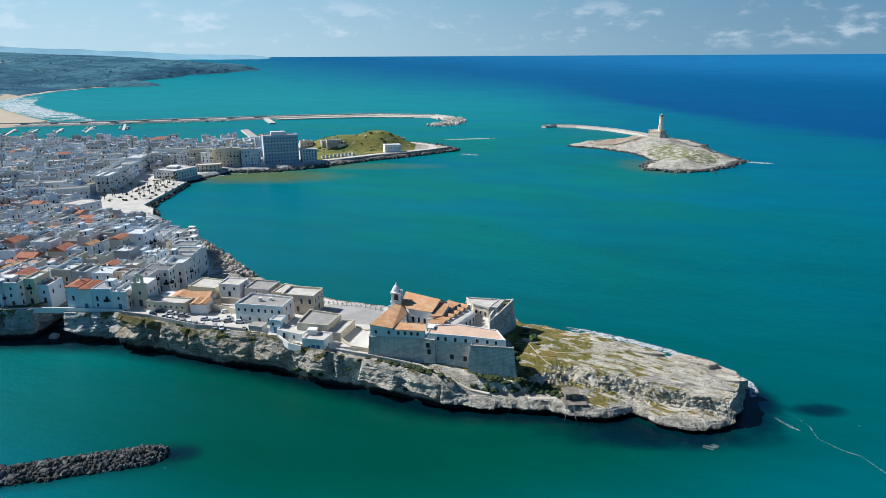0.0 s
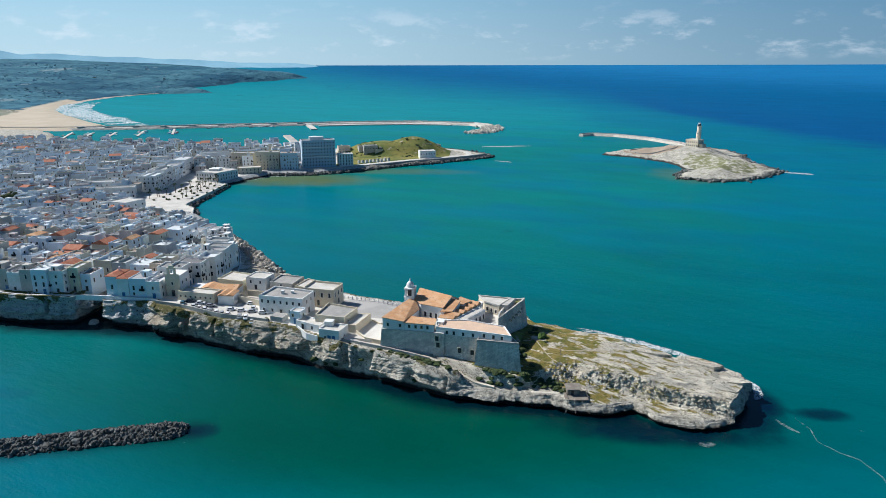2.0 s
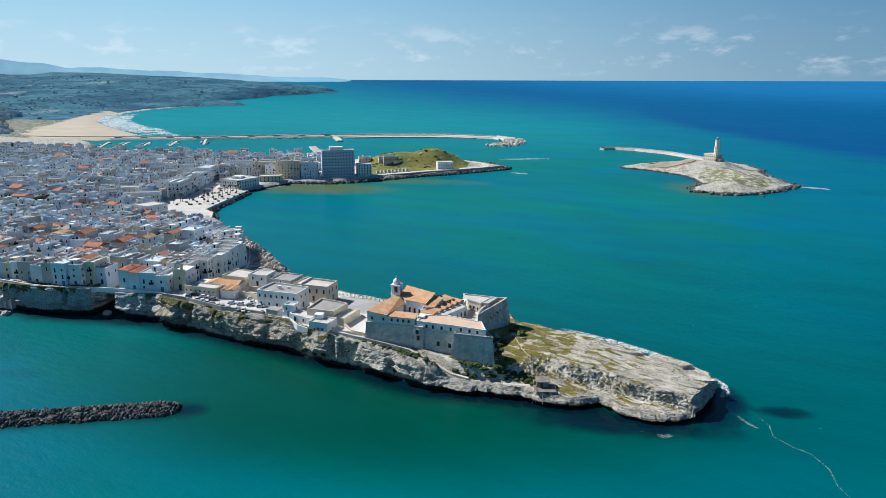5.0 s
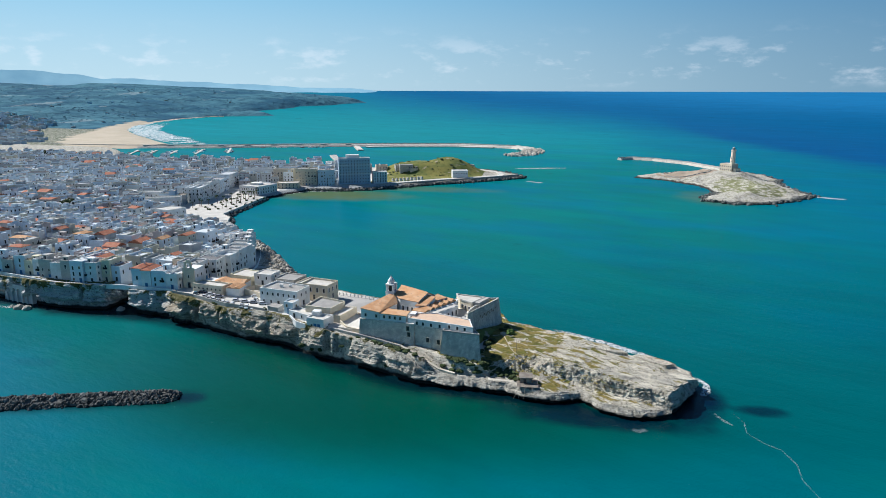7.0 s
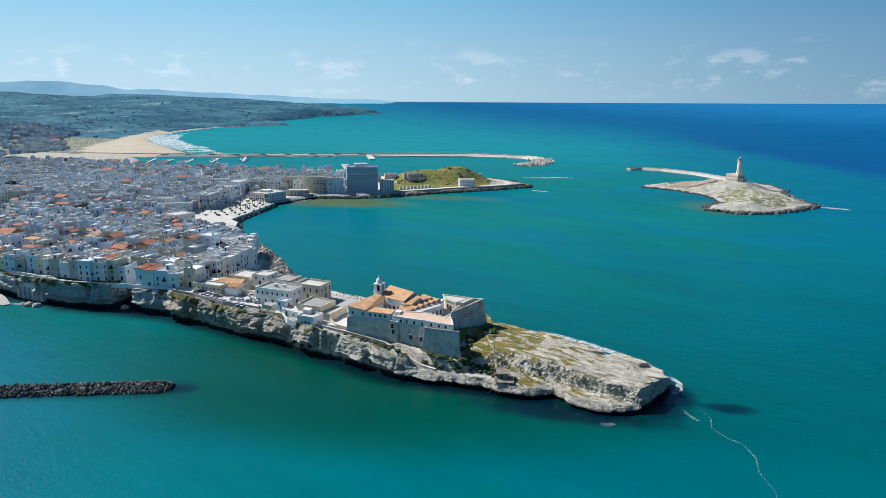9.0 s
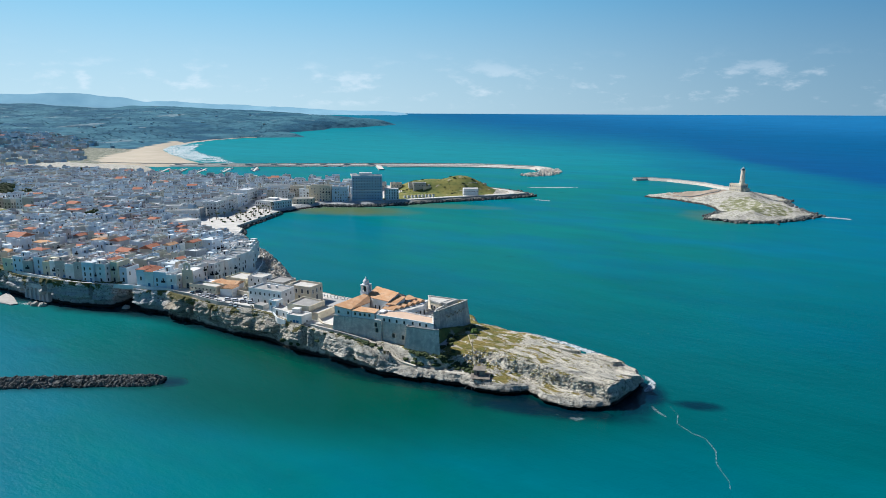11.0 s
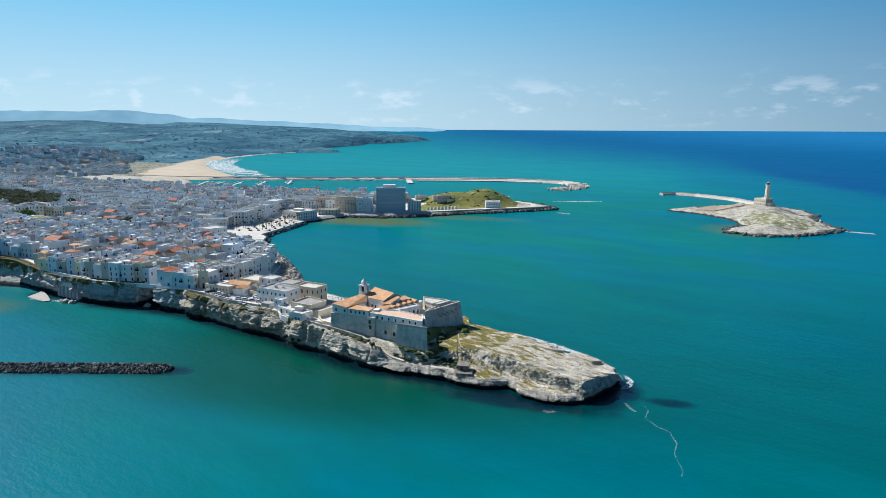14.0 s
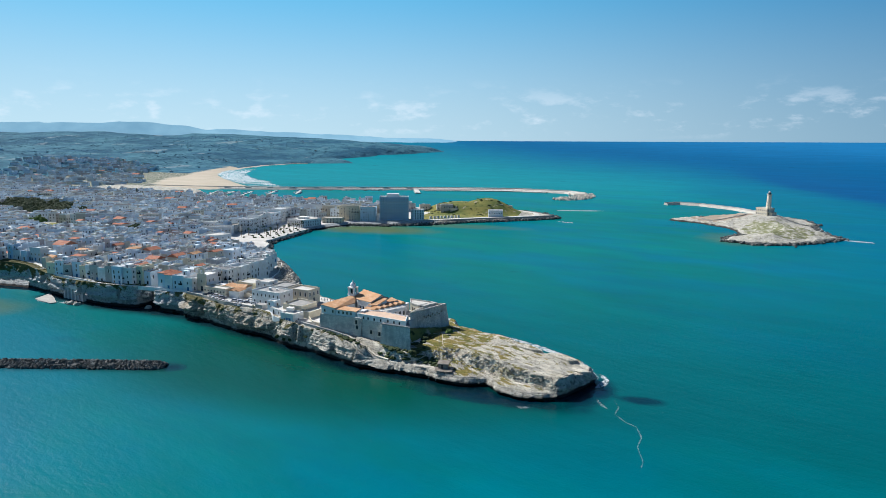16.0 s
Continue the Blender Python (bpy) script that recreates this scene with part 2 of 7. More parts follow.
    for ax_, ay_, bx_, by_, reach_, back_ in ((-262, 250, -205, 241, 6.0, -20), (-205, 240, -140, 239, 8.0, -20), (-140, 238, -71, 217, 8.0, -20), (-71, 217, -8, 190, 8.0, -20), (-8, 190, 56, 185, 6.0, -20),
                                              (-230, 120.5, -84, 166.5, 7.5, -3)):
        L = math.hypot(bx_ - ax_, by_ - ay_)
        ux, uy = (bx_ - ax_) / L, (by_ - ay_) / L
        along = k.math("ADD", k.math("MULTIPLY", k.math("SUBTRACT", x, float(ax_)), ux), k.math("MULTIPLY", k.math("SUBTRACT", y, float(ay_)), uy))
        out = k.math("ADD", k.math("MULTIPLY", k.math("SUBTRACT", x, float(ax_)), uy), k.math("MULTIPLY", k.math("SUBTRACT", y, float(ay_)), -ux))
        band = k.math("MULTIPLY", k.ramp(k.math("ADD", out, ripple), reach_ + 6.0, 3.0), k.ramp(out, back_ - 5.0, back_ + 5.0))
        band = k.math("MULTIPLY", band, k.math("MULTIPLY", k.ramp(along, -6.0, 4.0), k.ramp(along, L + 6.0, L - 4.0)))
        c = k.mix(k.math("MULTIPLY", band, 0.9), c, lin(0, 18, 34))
    # sandy shallows in the bay and at the cove
    for cx, cy, rx, ry, s in ((-205, 628, 100, 46, 0.8), (-130, 690, 120, 26, 0.45), (195, 690, 40, 60, 0.4), (-270, 215, 40, 24, 0.45)):
        dx = k.math("DIVIDE", k.math("SUBTRACT", x, float(cx)), float(rx))
        dy = k.math("DIVIDE", k.math("SUBTRACT", y, float(cy)), float(ry))
        q = k.math("ADD", k.math("ADD", k.math("POWER", k.math("ABSOLUTE", dx), 2.0), k.math("POWER", k.math("ABSOLUTE", dy), 2.0)),
                   k.math("MULTIPLY", k.noise(0.05, 4), 0.8))
        c = k.mix(k.math("MULTIPLY", k.ramp(q, 1.5, 0.3), s), c, lin(96, 104, 62))
    # mottling by wind and swell
    mot = k.noise(0.03, 6, 0.65, k.stretch(0.5, 1.5, 1, None, 0.35))
    c = k.mix(0.7, c, k.mix(mot, (0.36, 0.36, 0.36, 1), (0.64, 0.64, 0.64, 1)), "OVERLAY")
    swell = k.noise(0.007, 5, 0.6, k.stretch(0.6, 1.6, 1, None, 0.35))
    c = k.mix(0.6, c, k.mix(swell, (0.36, 0.36, 0.36, 1), (0.64, 0.64, 0.64, 1)), "OVERLAY")
    # scattered small whitecaps
    caps = k.noise(0.5, 3, 0.6, k.stretch(0.5, 1.4, 1, None, 0.35))
    brk = k.noise(0.015, 3)
    c = k.mix(k.math("MULTIPLY", k.math("MULTIPLY", k.ramp(caps, 0.73, 0.80), 0.7), k.ramp(brk, 0.42, 0.6)), c, lin(150, 195, 195))
    wave = k.math("ADD", k.noise(0.22, 5, 0.6, k.stretch(0.6, 1.4, 1, None, 0.35)), k.math("MULTIPLY", k.noise(1.1, 3), 0.35))
    k.bump(wave, 0.26, 1.0)
    k.done(c, 0.9, 0, 0.0)
    k.b.inputs["IOR"].default_value = 1.0
    gloss, fres, mx = k.t.nodes.new("ShaderNodeBsdfGlossy"), k.t.nodes.new("ShaderNodeFresnel"), k.t.nodes.new("ShaderNodeMixShader")
    gloss.inputs["Roughness"].default_value = 0.21
    fres.inputs["IOR"].default_value = 1.33
    k.t.links.new(k.b.inputs["Normal"].links[0].from_socket, gloss.inputs["Normal"])
    k.t.links.new(k.math("MINIMUM", k.math("MULTIPLY", fres.outputs[0], 0.9), 0.11), mx.inputs[0])
    k.t.links.new(k.b.outputs[0], mx.inputs[1])
    k.t.links.new(gloss.outputs[0], mx.inputs[2])
    k.t.links.new(mx.outputs[0], k.t.nodes["Material Output"].inputs["Surface"])
    return k.m


def foam_material(name, size, cover, strength):
    """Lacy foam that thins out towards the edges of its sheet."""
    k = Nodes(name)
    fade = k.t.nodes.new("ShaderNodeAttribute")
    fade.attribute_name = "fade"
    fd = fade.outputs["Fac"]
    lace = k.math("ABSOLUTE", k.math("SUBTRACT", k.noise(0.45 / size, 7, 0.7, None, 1.2), 0.5))
    web = k.ramp(lace, 0.06 + cover, 0.01)
    patch = k.math("ADD", k.noise(0.16 / size, 6, 0.7), k.math("MULTIPLY", k.math("SUBTRACT", fd, 0.6), 0.3))
    f = k.math("MULTIPLY", k.math("MAXIMUM", web, k.ramp(k.noise(0.9 / size, 6, 0.75), 0.56 - cover, 0.72 - cover)), k.ramp(patch, 0.42 - cover, 0.58 - cover))
    f = k.math("MULTIPLY", f, k.ramp(fd, 0.0, 0.5))
    t = k.t.nodes.new("ShaderNodeBsdfTransparent")
    mx = k.t.nodes.new("ShaderNodeMixShader")
    k.t.links.new(k.math("MULTIPLY", f, strength), mx.inputs[0])
    k.t.links.new(t.outputs[0], mx.inputs[1])
    k.t.links.new(k.b.outputs[0], mx.inputs[2])
    k.t.links.new(mx.outputs[0], k.t.nodes["Material Output"].inputs["Surface"])
    return k.done((0.82, 0.86, 0.86, 1), 0.7)


def tones_material(name, tones, island=False, rough=0.85, stain=0.25):
    """Each object (or mesh island) takes one of the tones; streaks and grain on top."""
    k = Nodes(name)
    r = k.t.nodes.new("ShaderNodeNewGeometry").outputs["Random Per Island"] if island else k.t.nodes.new("ShaderNodeObjectInfo").outputs["Random"]
    cr = k.t.nodes.new("ShaderNodeValToRGB")
    cr.color_ramp.interpolation = "CONSTANT"
    el = cr.color_ramp.elements
    while len(el) < len(tones):
        el.new(0.5)
    for i, tone in enumerate(tones):
        el[i].position, el[i].color = i / len(tones), (*tone, 1)
    k.t.links.new(r, cr.inputs[0])
    c = cr.outputs[0]
    streak = k.ramp(k.noise(0.7, 5, 0.6, k.stretch(1, 1, 0.25)), 0.5, 0.75)
    c = k.mix(k.math("MULTIPLY", streak, stain), c, (0.22, 0.20, 0.17, 1))
    g = k.noise(2.5, 5)
    c = k.mix(0.25, c, k.mix(g, (0.25, 0.25, 0.25, 1), (0.75, 0.75, 0.75, 1)), "OVERLAY")
    k.bump(g, 0.3, 0.04)
    return k.done(c, rough, 0, 0.2)


def tile_material():
    k = Nodes("terracotta_tiles")
    g = k.noise(1.2, 6)
    c = k.mix(k.ramp(k.noise(0.35, 4), 0.35, 0.7), (0.54, 0.29, 0.14, 1), (0.62, 0.39, 0.23, 1))
    c = k.mix(k.ramp(g, 0.55, 0.7), c, (0.34, 0.22, 0.14, 1))
    k.bump(k.noise(4, 3), 0.5, 0.08)
    return k.done(c, 0.85, 0, 0.2)


def hills_material():
    k = Nodes("wooded_hills")
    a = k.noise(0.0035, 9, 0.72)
    # blue of the distance haze is mixed into the woods' and fields' colours
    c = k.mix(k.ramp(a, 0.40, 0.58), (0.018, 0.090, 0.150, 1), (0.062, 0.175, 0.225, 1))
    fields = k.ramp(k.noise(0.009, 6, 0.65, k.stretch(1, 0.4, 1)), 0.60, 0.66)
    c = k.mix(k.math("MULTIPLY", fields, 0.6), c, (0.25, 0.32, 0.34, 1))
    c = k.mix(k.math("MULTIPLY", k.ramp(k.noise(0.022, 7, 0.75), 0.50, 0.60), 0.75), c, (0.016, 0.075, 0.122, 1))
    k.bump(k.noise(0.005, 7, 0.6), 0.9, 45.0)
    return k.done(c, 0.95, 0, 0.1)


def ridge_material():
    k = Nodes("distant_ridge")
    # haze painted in: a pale blue colour that also glows by itself
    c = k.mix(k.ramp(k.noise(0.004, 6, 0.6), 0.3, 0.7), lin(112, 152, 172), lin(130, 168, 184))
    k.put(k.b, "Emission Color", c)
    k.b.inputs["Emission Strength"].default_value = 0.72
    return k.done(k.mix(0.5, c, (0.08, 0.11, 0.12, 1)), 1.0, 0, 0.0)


def turf_material():
    k = Nodes("dry_turf")
    c = k.mix(k.ramp(k.noise(0.05, 5), 0.38, 0.62), (0.235, 0.215, 0.065, 1), (0.12, 0.145, 0.045, 1))
    c = k.mix(k.ramp(k.noise(0.3, 5), 0.55, 0.7), c, (0.04, 0.055, 0.02, 1))
    c = k.mix(k.ramp(k.noise(0.11, 4), 0.62, 0.7), c, (0.36, 0.31, 0.22, 1))
    k.bump(k.noise(0.8, 5), 0.7, 0.4)
    return k.done(c, 0.95, 0, 0.1)


TILES_RED = surface("red_clay_tiles", (0.36, 0.125, 0.070, 1), (0.43, 0.20, 0.12, 1), 0.4, 2.5, bump=0.5, dist=0.08)
ROCK, TURFROCK, SEA, FOAM = rock_material(), grass_rock_material(), sea_material(), foam_material("sea_foam", 0.9, -0.01, 0.55)
SURF, SPRAY, STREAK = foam_material("beach_surf", 5.0, 0.03, 0.75), foam_material("rock_surf", 0.8, 0.03, 0.75), foam_material("foam_streak", 0.6, 0.0, 0.26)
TILES, HILLS, RIDGE, TURF = tile_material(), hills_material(), ridge_material(), turf_material()
PAVING = surface("pale_paving", (0.62, 0.59, 0.53, 1), (0.50, 0.47, 0.42, 1), 0.12, 1.5)
ASPHALT = surface("worn_asphalt", (0.34, 0.33, 0.31, 1), (0.42, 0.40, 0.375, 1), 0.15, 2.0)
SAND = surface("beach_sand", (0.50, 0.42, 0.31, 1), (0.44, 0.37, 0.27, 1), 0.02, 0.5, bump=0.2)
CONCRETE = surface("weathered_concrete", (0.44, 0.42, 0.38, 1), (0.34, 0.32, 0.29, 1), 0.15, 1.5)
BOULDER = surface("dark_boulders", (0.06, 0.066, 0.062, 1), (0.20, 0.20, 0.185, 1), 0.6, 3.0, bump=0.6, dist=0.15, vary=0.85)
PALEROCK = surface("pale_boulders", (0.48, 0.44, 0.37, 1), (0.34, 0.31, 0.27, 1), 0.5, 3.0, bump=0.6, dist=0.15, vary=0.5)


def fort_material():
    """Weathered coursed masonry: uneven block tones, streaks below the top, pale repairs."""
    k = Nodes("fort_masonry")
    rows = k.t.nodes.new("ShaderNodeTexBrick")
    rows.inputs["Scale"].default_value, rows.inputs["Mortar Size"].default_value = 1.0, 0.03
    rows.inputs["Brick Width"].default_value, rows.inputs["Row Height"].default_value = 0.9, 0.45
    rows.inputs["Color1"].default_value, rows.inputs["Color2"].default_value = (0.57, 0.545, 0.49, 1), (0.72, 0.68, 0.60, 1)
    rows.inputs["Mortar"].default_value = (0.26, 0.25, 0.22, 1)
    xy = k.math("ADD", k.math("MULTIPLY", k.axis(0), 0.98), k.math("MULTIPLY", k.axis(1), 0.6))
    cmb = k.t.nodes.new("ShaderNodeCombineXYZ")
    k.t.links.new(xy, cmb.inputs[0])
    k.t.links.new(k.axis(2), cmb.inputs[1])
    k.t.links.new(cmb.outputs[0], rows.inputs["Vector"])
    c = k.mix(k.ramp(k.noise(0.22, 5, 0.6), 0.45, 0.65), rows.outputs["Color"], (0.40, 0.385, 0.355, 1))
    streak = k.ramp(k.noise(0.9, 5, 0.6, k.stretch(1, 1, 0.18)), 0.52, 0.72)
    c = k.mix(k.math("MULTIPLY", streak, 0.5), c, (0.27, 0.255, 0.225, 1))
    g = k.noise(2.2, 6, 0.65)
    c = k.mix(0.7, c, k.mix(g, (0.2, 0.2, 0.2, 1), (0.8, 0.8, 0.8, 1)), "OVERLAY")
    k.bump(g, 0.9, 0.2)
    return k.done(c, 0.9, 0, 0.2)


FORT = fort_material()
WHITE = surface("lime_wash", (0.78, 0.775, 0.76, 1), (0.67, 0.65, 0.61, 1), 0.3, 2.0, bump=0.15)
CREAM = surface("cream_plaster", (0.66, 0.58, 0.44, 1), (0.58, 0.50, 0.38, 1), 0.3, 2.0)
PEACH = surface("pink_terrace_paving", (0.66, 0.47, 0.33, 1), (0.58, 0.42, 0.31, 1), 0.25, 1.5)
GREYROOF = surface("grey_roof_felt", (0.30, 0.29, 0.27, 1), (0.38, 0.36, 0.33, 1), 0.25, 1.5)
PALEROOF = surface("pale_roof_screed", (0.60, 0.57, 0.51, 1), (0.48, 0.45, 0.40, 1), 0.25, 1.5)
BLUEWALL = surface("pale_blue_plaster", (0.60, 0.68, 0.74, 1), (0.66, 0.71, 0.74, 1), 0.3, 2.0)
YELLOWWALL = surface("yellow_plaster", (0.68, 0.62, 0.44, 1), (0.62, 0.56, 0.42, 1), 0.3, 2.0)
STONEWALL = surface("grey_stone_plaster", (0.40, 0.38, 0.35, 1), (0.50, 0.47, 0.42, 1), 0.3, 1.6)
TOWNWALL = surface("weathered_town_masonry", (0.44, 0.45, 0.45, 1), (0.56, 0.56, 0.54, 1), 0.3, 1.6, bump=0.6, dist=0.1)
PALESTONE = surface("worn_pale_stone", (0.62, 0.57, 0.47, 1), (0.52, 0.475, 0.39, 1), 0.3, 1.5)
DARK = surface("dark_opening", (0.035, 0.04, 0.045, 1), (0.05, 0.055, 0.06, 1), 0.5, 2.0, rough=0.25, spec=0.5)
BLUEDOOR = surface("blue_painted_wood", (0.07, 0.16, 0.30, 1), (0.10, 0.20, 0.34, 1), 0.5, 3.0)
WOOD = surface("grey_weathered_timber", (0.20, 0.17, 0.14, 1), (0.28, 0.25, 0.21, 1), 0.6, 4.0)
HOTELWALL = surface("blue_grey_render", (0.44, 0.53, 0.62, 1), (0.50, 0.58, 0.65, 1), 0.3, 2.0)
METAL = surface("painted_metal", (0.5, 0.5, 0.5, 1), (0.4, 0.4, 0.4, 1), 0.6, 4.0, rough=0.4)
RUBBER = surface("black_rubber", (0.02, 0.02, 0.02, 1), (0.03, 0.03, 0.03, 1), 1.0, 5.0)
LEAF = surface("dark_foliage", (0.035, 0.055, 0.02, 1), (0.07, 0.09, 0.03, 1), 0.8, 3.0, bump=0.8, dist=0.3)
BRIGHTLEAF = surface("bright_foliage", (0.07, 0.13, 0.03, 1), (0.10, 0.16, 0.04, 1), 0.8, 3.0, bump=0.8, dist=0.3)
BARK = surface("palm_bark", (0.16, 0.12, 0.08, 1), (0.22, 0.17, 0.12, 1), 0.8, 5.0)
TONES = [(0.66, 0.72, 0.77), (0.55, 0.58, 0.59), (0.70, 0.76, 0.81), (0.47, 0.46, 0.41), (0.58, 0.65, 0.71), (0.38, 0.40, 0.41), (0.60, 0.63, 0.62),
         (0.70, 0.77, 0.82), (0.47, 0.58, 0.68), (0.53, 0.51, 0.42), (0.62, 0.69, 0.75), (0.45, 0.40, 0.38)]
PLASTER, PLASTERFAR = tones_material("house_plaster", TONES), tones_material("town_plaster", TONES, True)
RTONES = [(0.41, 0.41, 0.39), (0.25, 0.25, 0.24), (0.53, 0.54, 0.54), (0.18, 0.18, 0.18), (0.32, 0.27, 0.23), (0.39, 0.29, 0.24), (0.45, 0.45, 0.43), (0.60, 0.63, 0.63), (0.32, 0.32, 0.32)]
ROOFTOP, ROOFFAR = tones_material("roof_terrace", RTONES, False, 0.9, 0.35), tones_material("town_roofs", RTONES, True, 0.9, 0.35)
CARPAINT = tones_material("car_paint", [(0.7, 0.7, 0.7), (0.05, 0.06, 0.08), (0.3, 0.31, 0.33), (0.75, 0.75, 0.75), (0.06, 0.14, 0.2), (0.6, 0.62, 0.63), (0.12, 0.13, 0.14)], False, 0.3, 0.0)
BOATPAINT = tones_material("boat_paint", [(0.75, 0.75, 0.75), (0.1, 0.2, 0.4), (0.7, 0.7, 0.68), (0.3, 0.1, 0.08)], False, 0.35, 0.0)

# ---- geometry helpers ----


def mesh_object(name, bm, mats, parent=None, smooth=False):
    me = bpy.data.meshes.new(name)
    bm.to_mesh(me)
    bm.free()
    for m in mats if isinstance(mats, (list, tuple)) else [mats]:
        me.materials.append(m)
    if smooth:
        me.polygons.foreach_set("use_smooth", [True] * len(me.polygons))
    ob = new(name, me)
    ob.parent = parent
    return ob


def part(name, bm, material, parent, label="", smooth=False):
    ob = mesh_object(name, bm, material, parent, smooth)
    return tagged(ob, label) if label else ob


def data_object(name, verts, faces, mats, index=None, smooth=False, parent=None):
    me = bpy.data.meshes.new(name)
    me.from_pydata([tuple(v) for v in verts], [], faces)
    for m in mats:
        me.materials.append(m)
    if index is not None:
        me.polygons.foreach_set("material_index", index)
    if smooth:
        me.polygons.foreach_set("use_smooth", [True] * len(me.polygons))
    me.update()
    ob = new(name, me)
    ob.parent = parent
    return ob


def thing(name, m, label, category, group=""):
    ob = new(name)
    ob.matrix_basis = m
    return tagged(ob, label, category, group)


def prism(bm, base, z0, z1, top=None, mat=0):
    """A solid over the polygon base (counter-clockwise), with another polygon on top where it leans; z1 may be one height per corner."""
    top = top or base
    hs = z1 if isinstance(z1, (list, tuple)) else [z1] * len(base)
    a = [bm.verts.new((x, y, z0)) for x, y in base]
    b = [bm.verts.new((x, y, h)) for (x, y), h in zip(top, hs)]
    fs = [bm.faces.new(b), bm.faces.new(a[::-1])]
    for i in range(len(a)):
        j = (i + 1) % len(a)
        fs.append(bm.faces.new((a[i], a[j], b[j], b[i])))
    for f in fs:
        f.material_index = mat
    return fs


def box(bm, x0, x1, y0, y1, z0, z1, mat=0):
    return prism(bm, [(x0, y0), (x1, y0), (x1, y1), (x0, y1)], z0, z1, None, mat)


def solid(*boxes):
    bm = bmesh.new()
    for b in boxes:
        box(bm, *b)
    return bm


def shell(bm, poly, z0, z1, roof, thick=0.3):
    """Walls with a parapet that stands above the roof level, open on top."""
    n = len(poly)
    cx, cy = sum(p[0] for p in poly) / n, sum(p[1] for p in poly) / n
    inner = []
    for i in range(n):
        p, q, r = Vector(poly[i - 1]), Vector(poly[i]), Vector(poly[(i + 1) % n])
        a, b = (q - p).normalized(), (r - q).normalized()
        na, nb = Vector((-a.y, a.x)), Vector((-b.y, b.x))
        k = (na + nb)
        inner.append(tuple(q + k * (thick / max(0.3, k.dot(na)))))
    rings = [[bm.verts.new((x, y, z)) for x, y in pts] for pts, z in ((poly, z0), (poly, z1), (inner, z1), (inner, roof))]
    for a, b in zip(rings, rings[1:]):
        for i in range(n):
            j = (i + 1) % n
            bm.faces.new((a[i], a[j], b[j], b[i]))
    bm.faces.new(rings[3])
    return inner


def gable(bm, x0, x1, y0, y1, z0, rise, along="x", over=0.3, hip=0.0, thick=0.18):
    """A pitched tile roof with real thickness; hip pulls the ridge's ends in."""
    x0, x1, y0, y1 = x0 - over, x1 + over, y0 - over, y1 + over
    if along == "x":
        r0, r1 = (x0 + hip, (y0 + y1) / 2), (x1 - hip, (y0 + y1) / 2)
        ends = ((0, 3), (1, 2))
    else:
        r0, r1 = ((x0 + x1) / 2, y0 + hip), ((x0 + x1) / 2, y1 - hip)
        ends = ((0, 1), (3, 2))
    c = [(x0, y0), (x1, y0), (x1, y1), (x0, y1)]
    lo = [bm.verts.new((*p, z0 - thick)) for p in c]
    ed = [bm.verts.new((*p, z0)) for p in c]
    a, b = bm.verts.new((*r0, z0 + rise)), bm.verts.new((*r1, z0 + rise))
    bm.faces.new(lo[::-1])
    for i in range(4):
        j = (i + 1) % 4
        bm.faces.new((lo[i], lo[j], ed[j], ed[i]))
    if along == "x":
        bm.faces.new((ed[0], ed[1], b, a))
        bm.faces.new((ed[2], ed[3], a, b))
        bm.faces.new((ed[1], ed[2], b))
        bm.faces.new((ed[3], ed[0], a))
    else:
        bm.faces.new((ed[1], ed[2], b, a))
        bm.faces.new((ed[3], ed[0], a, b))
        bm.faces.new((ed[0], ed[1], a))
        bm.faces.new((ed[2], ed[3], b))
    return bm


def tube(bm, p, q, r0, r1, seg=8):
    """A tapered round bar from p to q."""
    p, q = Vector(p), Vector(q)
    m = (q - p).to_track_quat("Z", "Y").to_matrix()
    a = [bm.verts.new(p + m @ Vector((r0 * math.cos(t), r0 * math.sin(t), 0))) for t in (2 * math.pi * i / seg for i in range(seg))]
    b = [bm.verts.new(q + m @ Vector((r1 * math.cos(t), r1 * math.sin(t), 0))) for t in (2 * math.pi * i / seg for i in range(seg))]
    for i in range(seg):
        bm.faces.new((a[i], a[(i + 1) % seg], b[(i + 1) % seg], b[i]))
    bm.faces.new(b)
    bm.faces.new(a[::-1])


def lathe(bm, profile, seg=12, cx=0.0, cy=0.0):
    """A turned shape from (radius, height) rows."""
    rings = [[bm.verts.new((cx + r * math.cos(2 * math.pi * (i + 0.5) / seg), cy + r * math.sin(2 * math.pi * (i + 0.5) / seg), z)) for i in range(seg)] for r, z in profile]
    for a, b in zip(rings, rings[1:]):
        for i in range(seg):
            bm.faces.new((a[i], a[(i + 1) % seg], b[(i + 1) % seg], b[i]))
    bm.faces.new(rings[-1])
    bm.faces.new(rings[0][::-1])


def lump(rng, r, flat=0.8, rough=0.25, sub=1):
    """An uneven boulder or clump as vertices and faces."""
    bm = bmesh.new()
    bmesh.ops.create_icosphere(bm, subdivisions=sub, radius=1)
    for v in bm.verts:
        v.co *= r * rng.uniform(1 - rough, 1 + rough)
        v.co.z *= flat
    return bm


# value noise on arrays
def rand_at(ix, iy, iz):
    h = (ix * 374761393 + iy * 668265263 + iz * 1274126177) & 0xFFFFFFFF
    h = ((h ^ (h >> 13)) * 1103515245) & 0xFFFFFFFF
    h = ((h ^ (h >> 16)) * 2654435761) & 0xFFFFFFFF
    return ((h >> 8) & 0xFFFF) / 65535.0


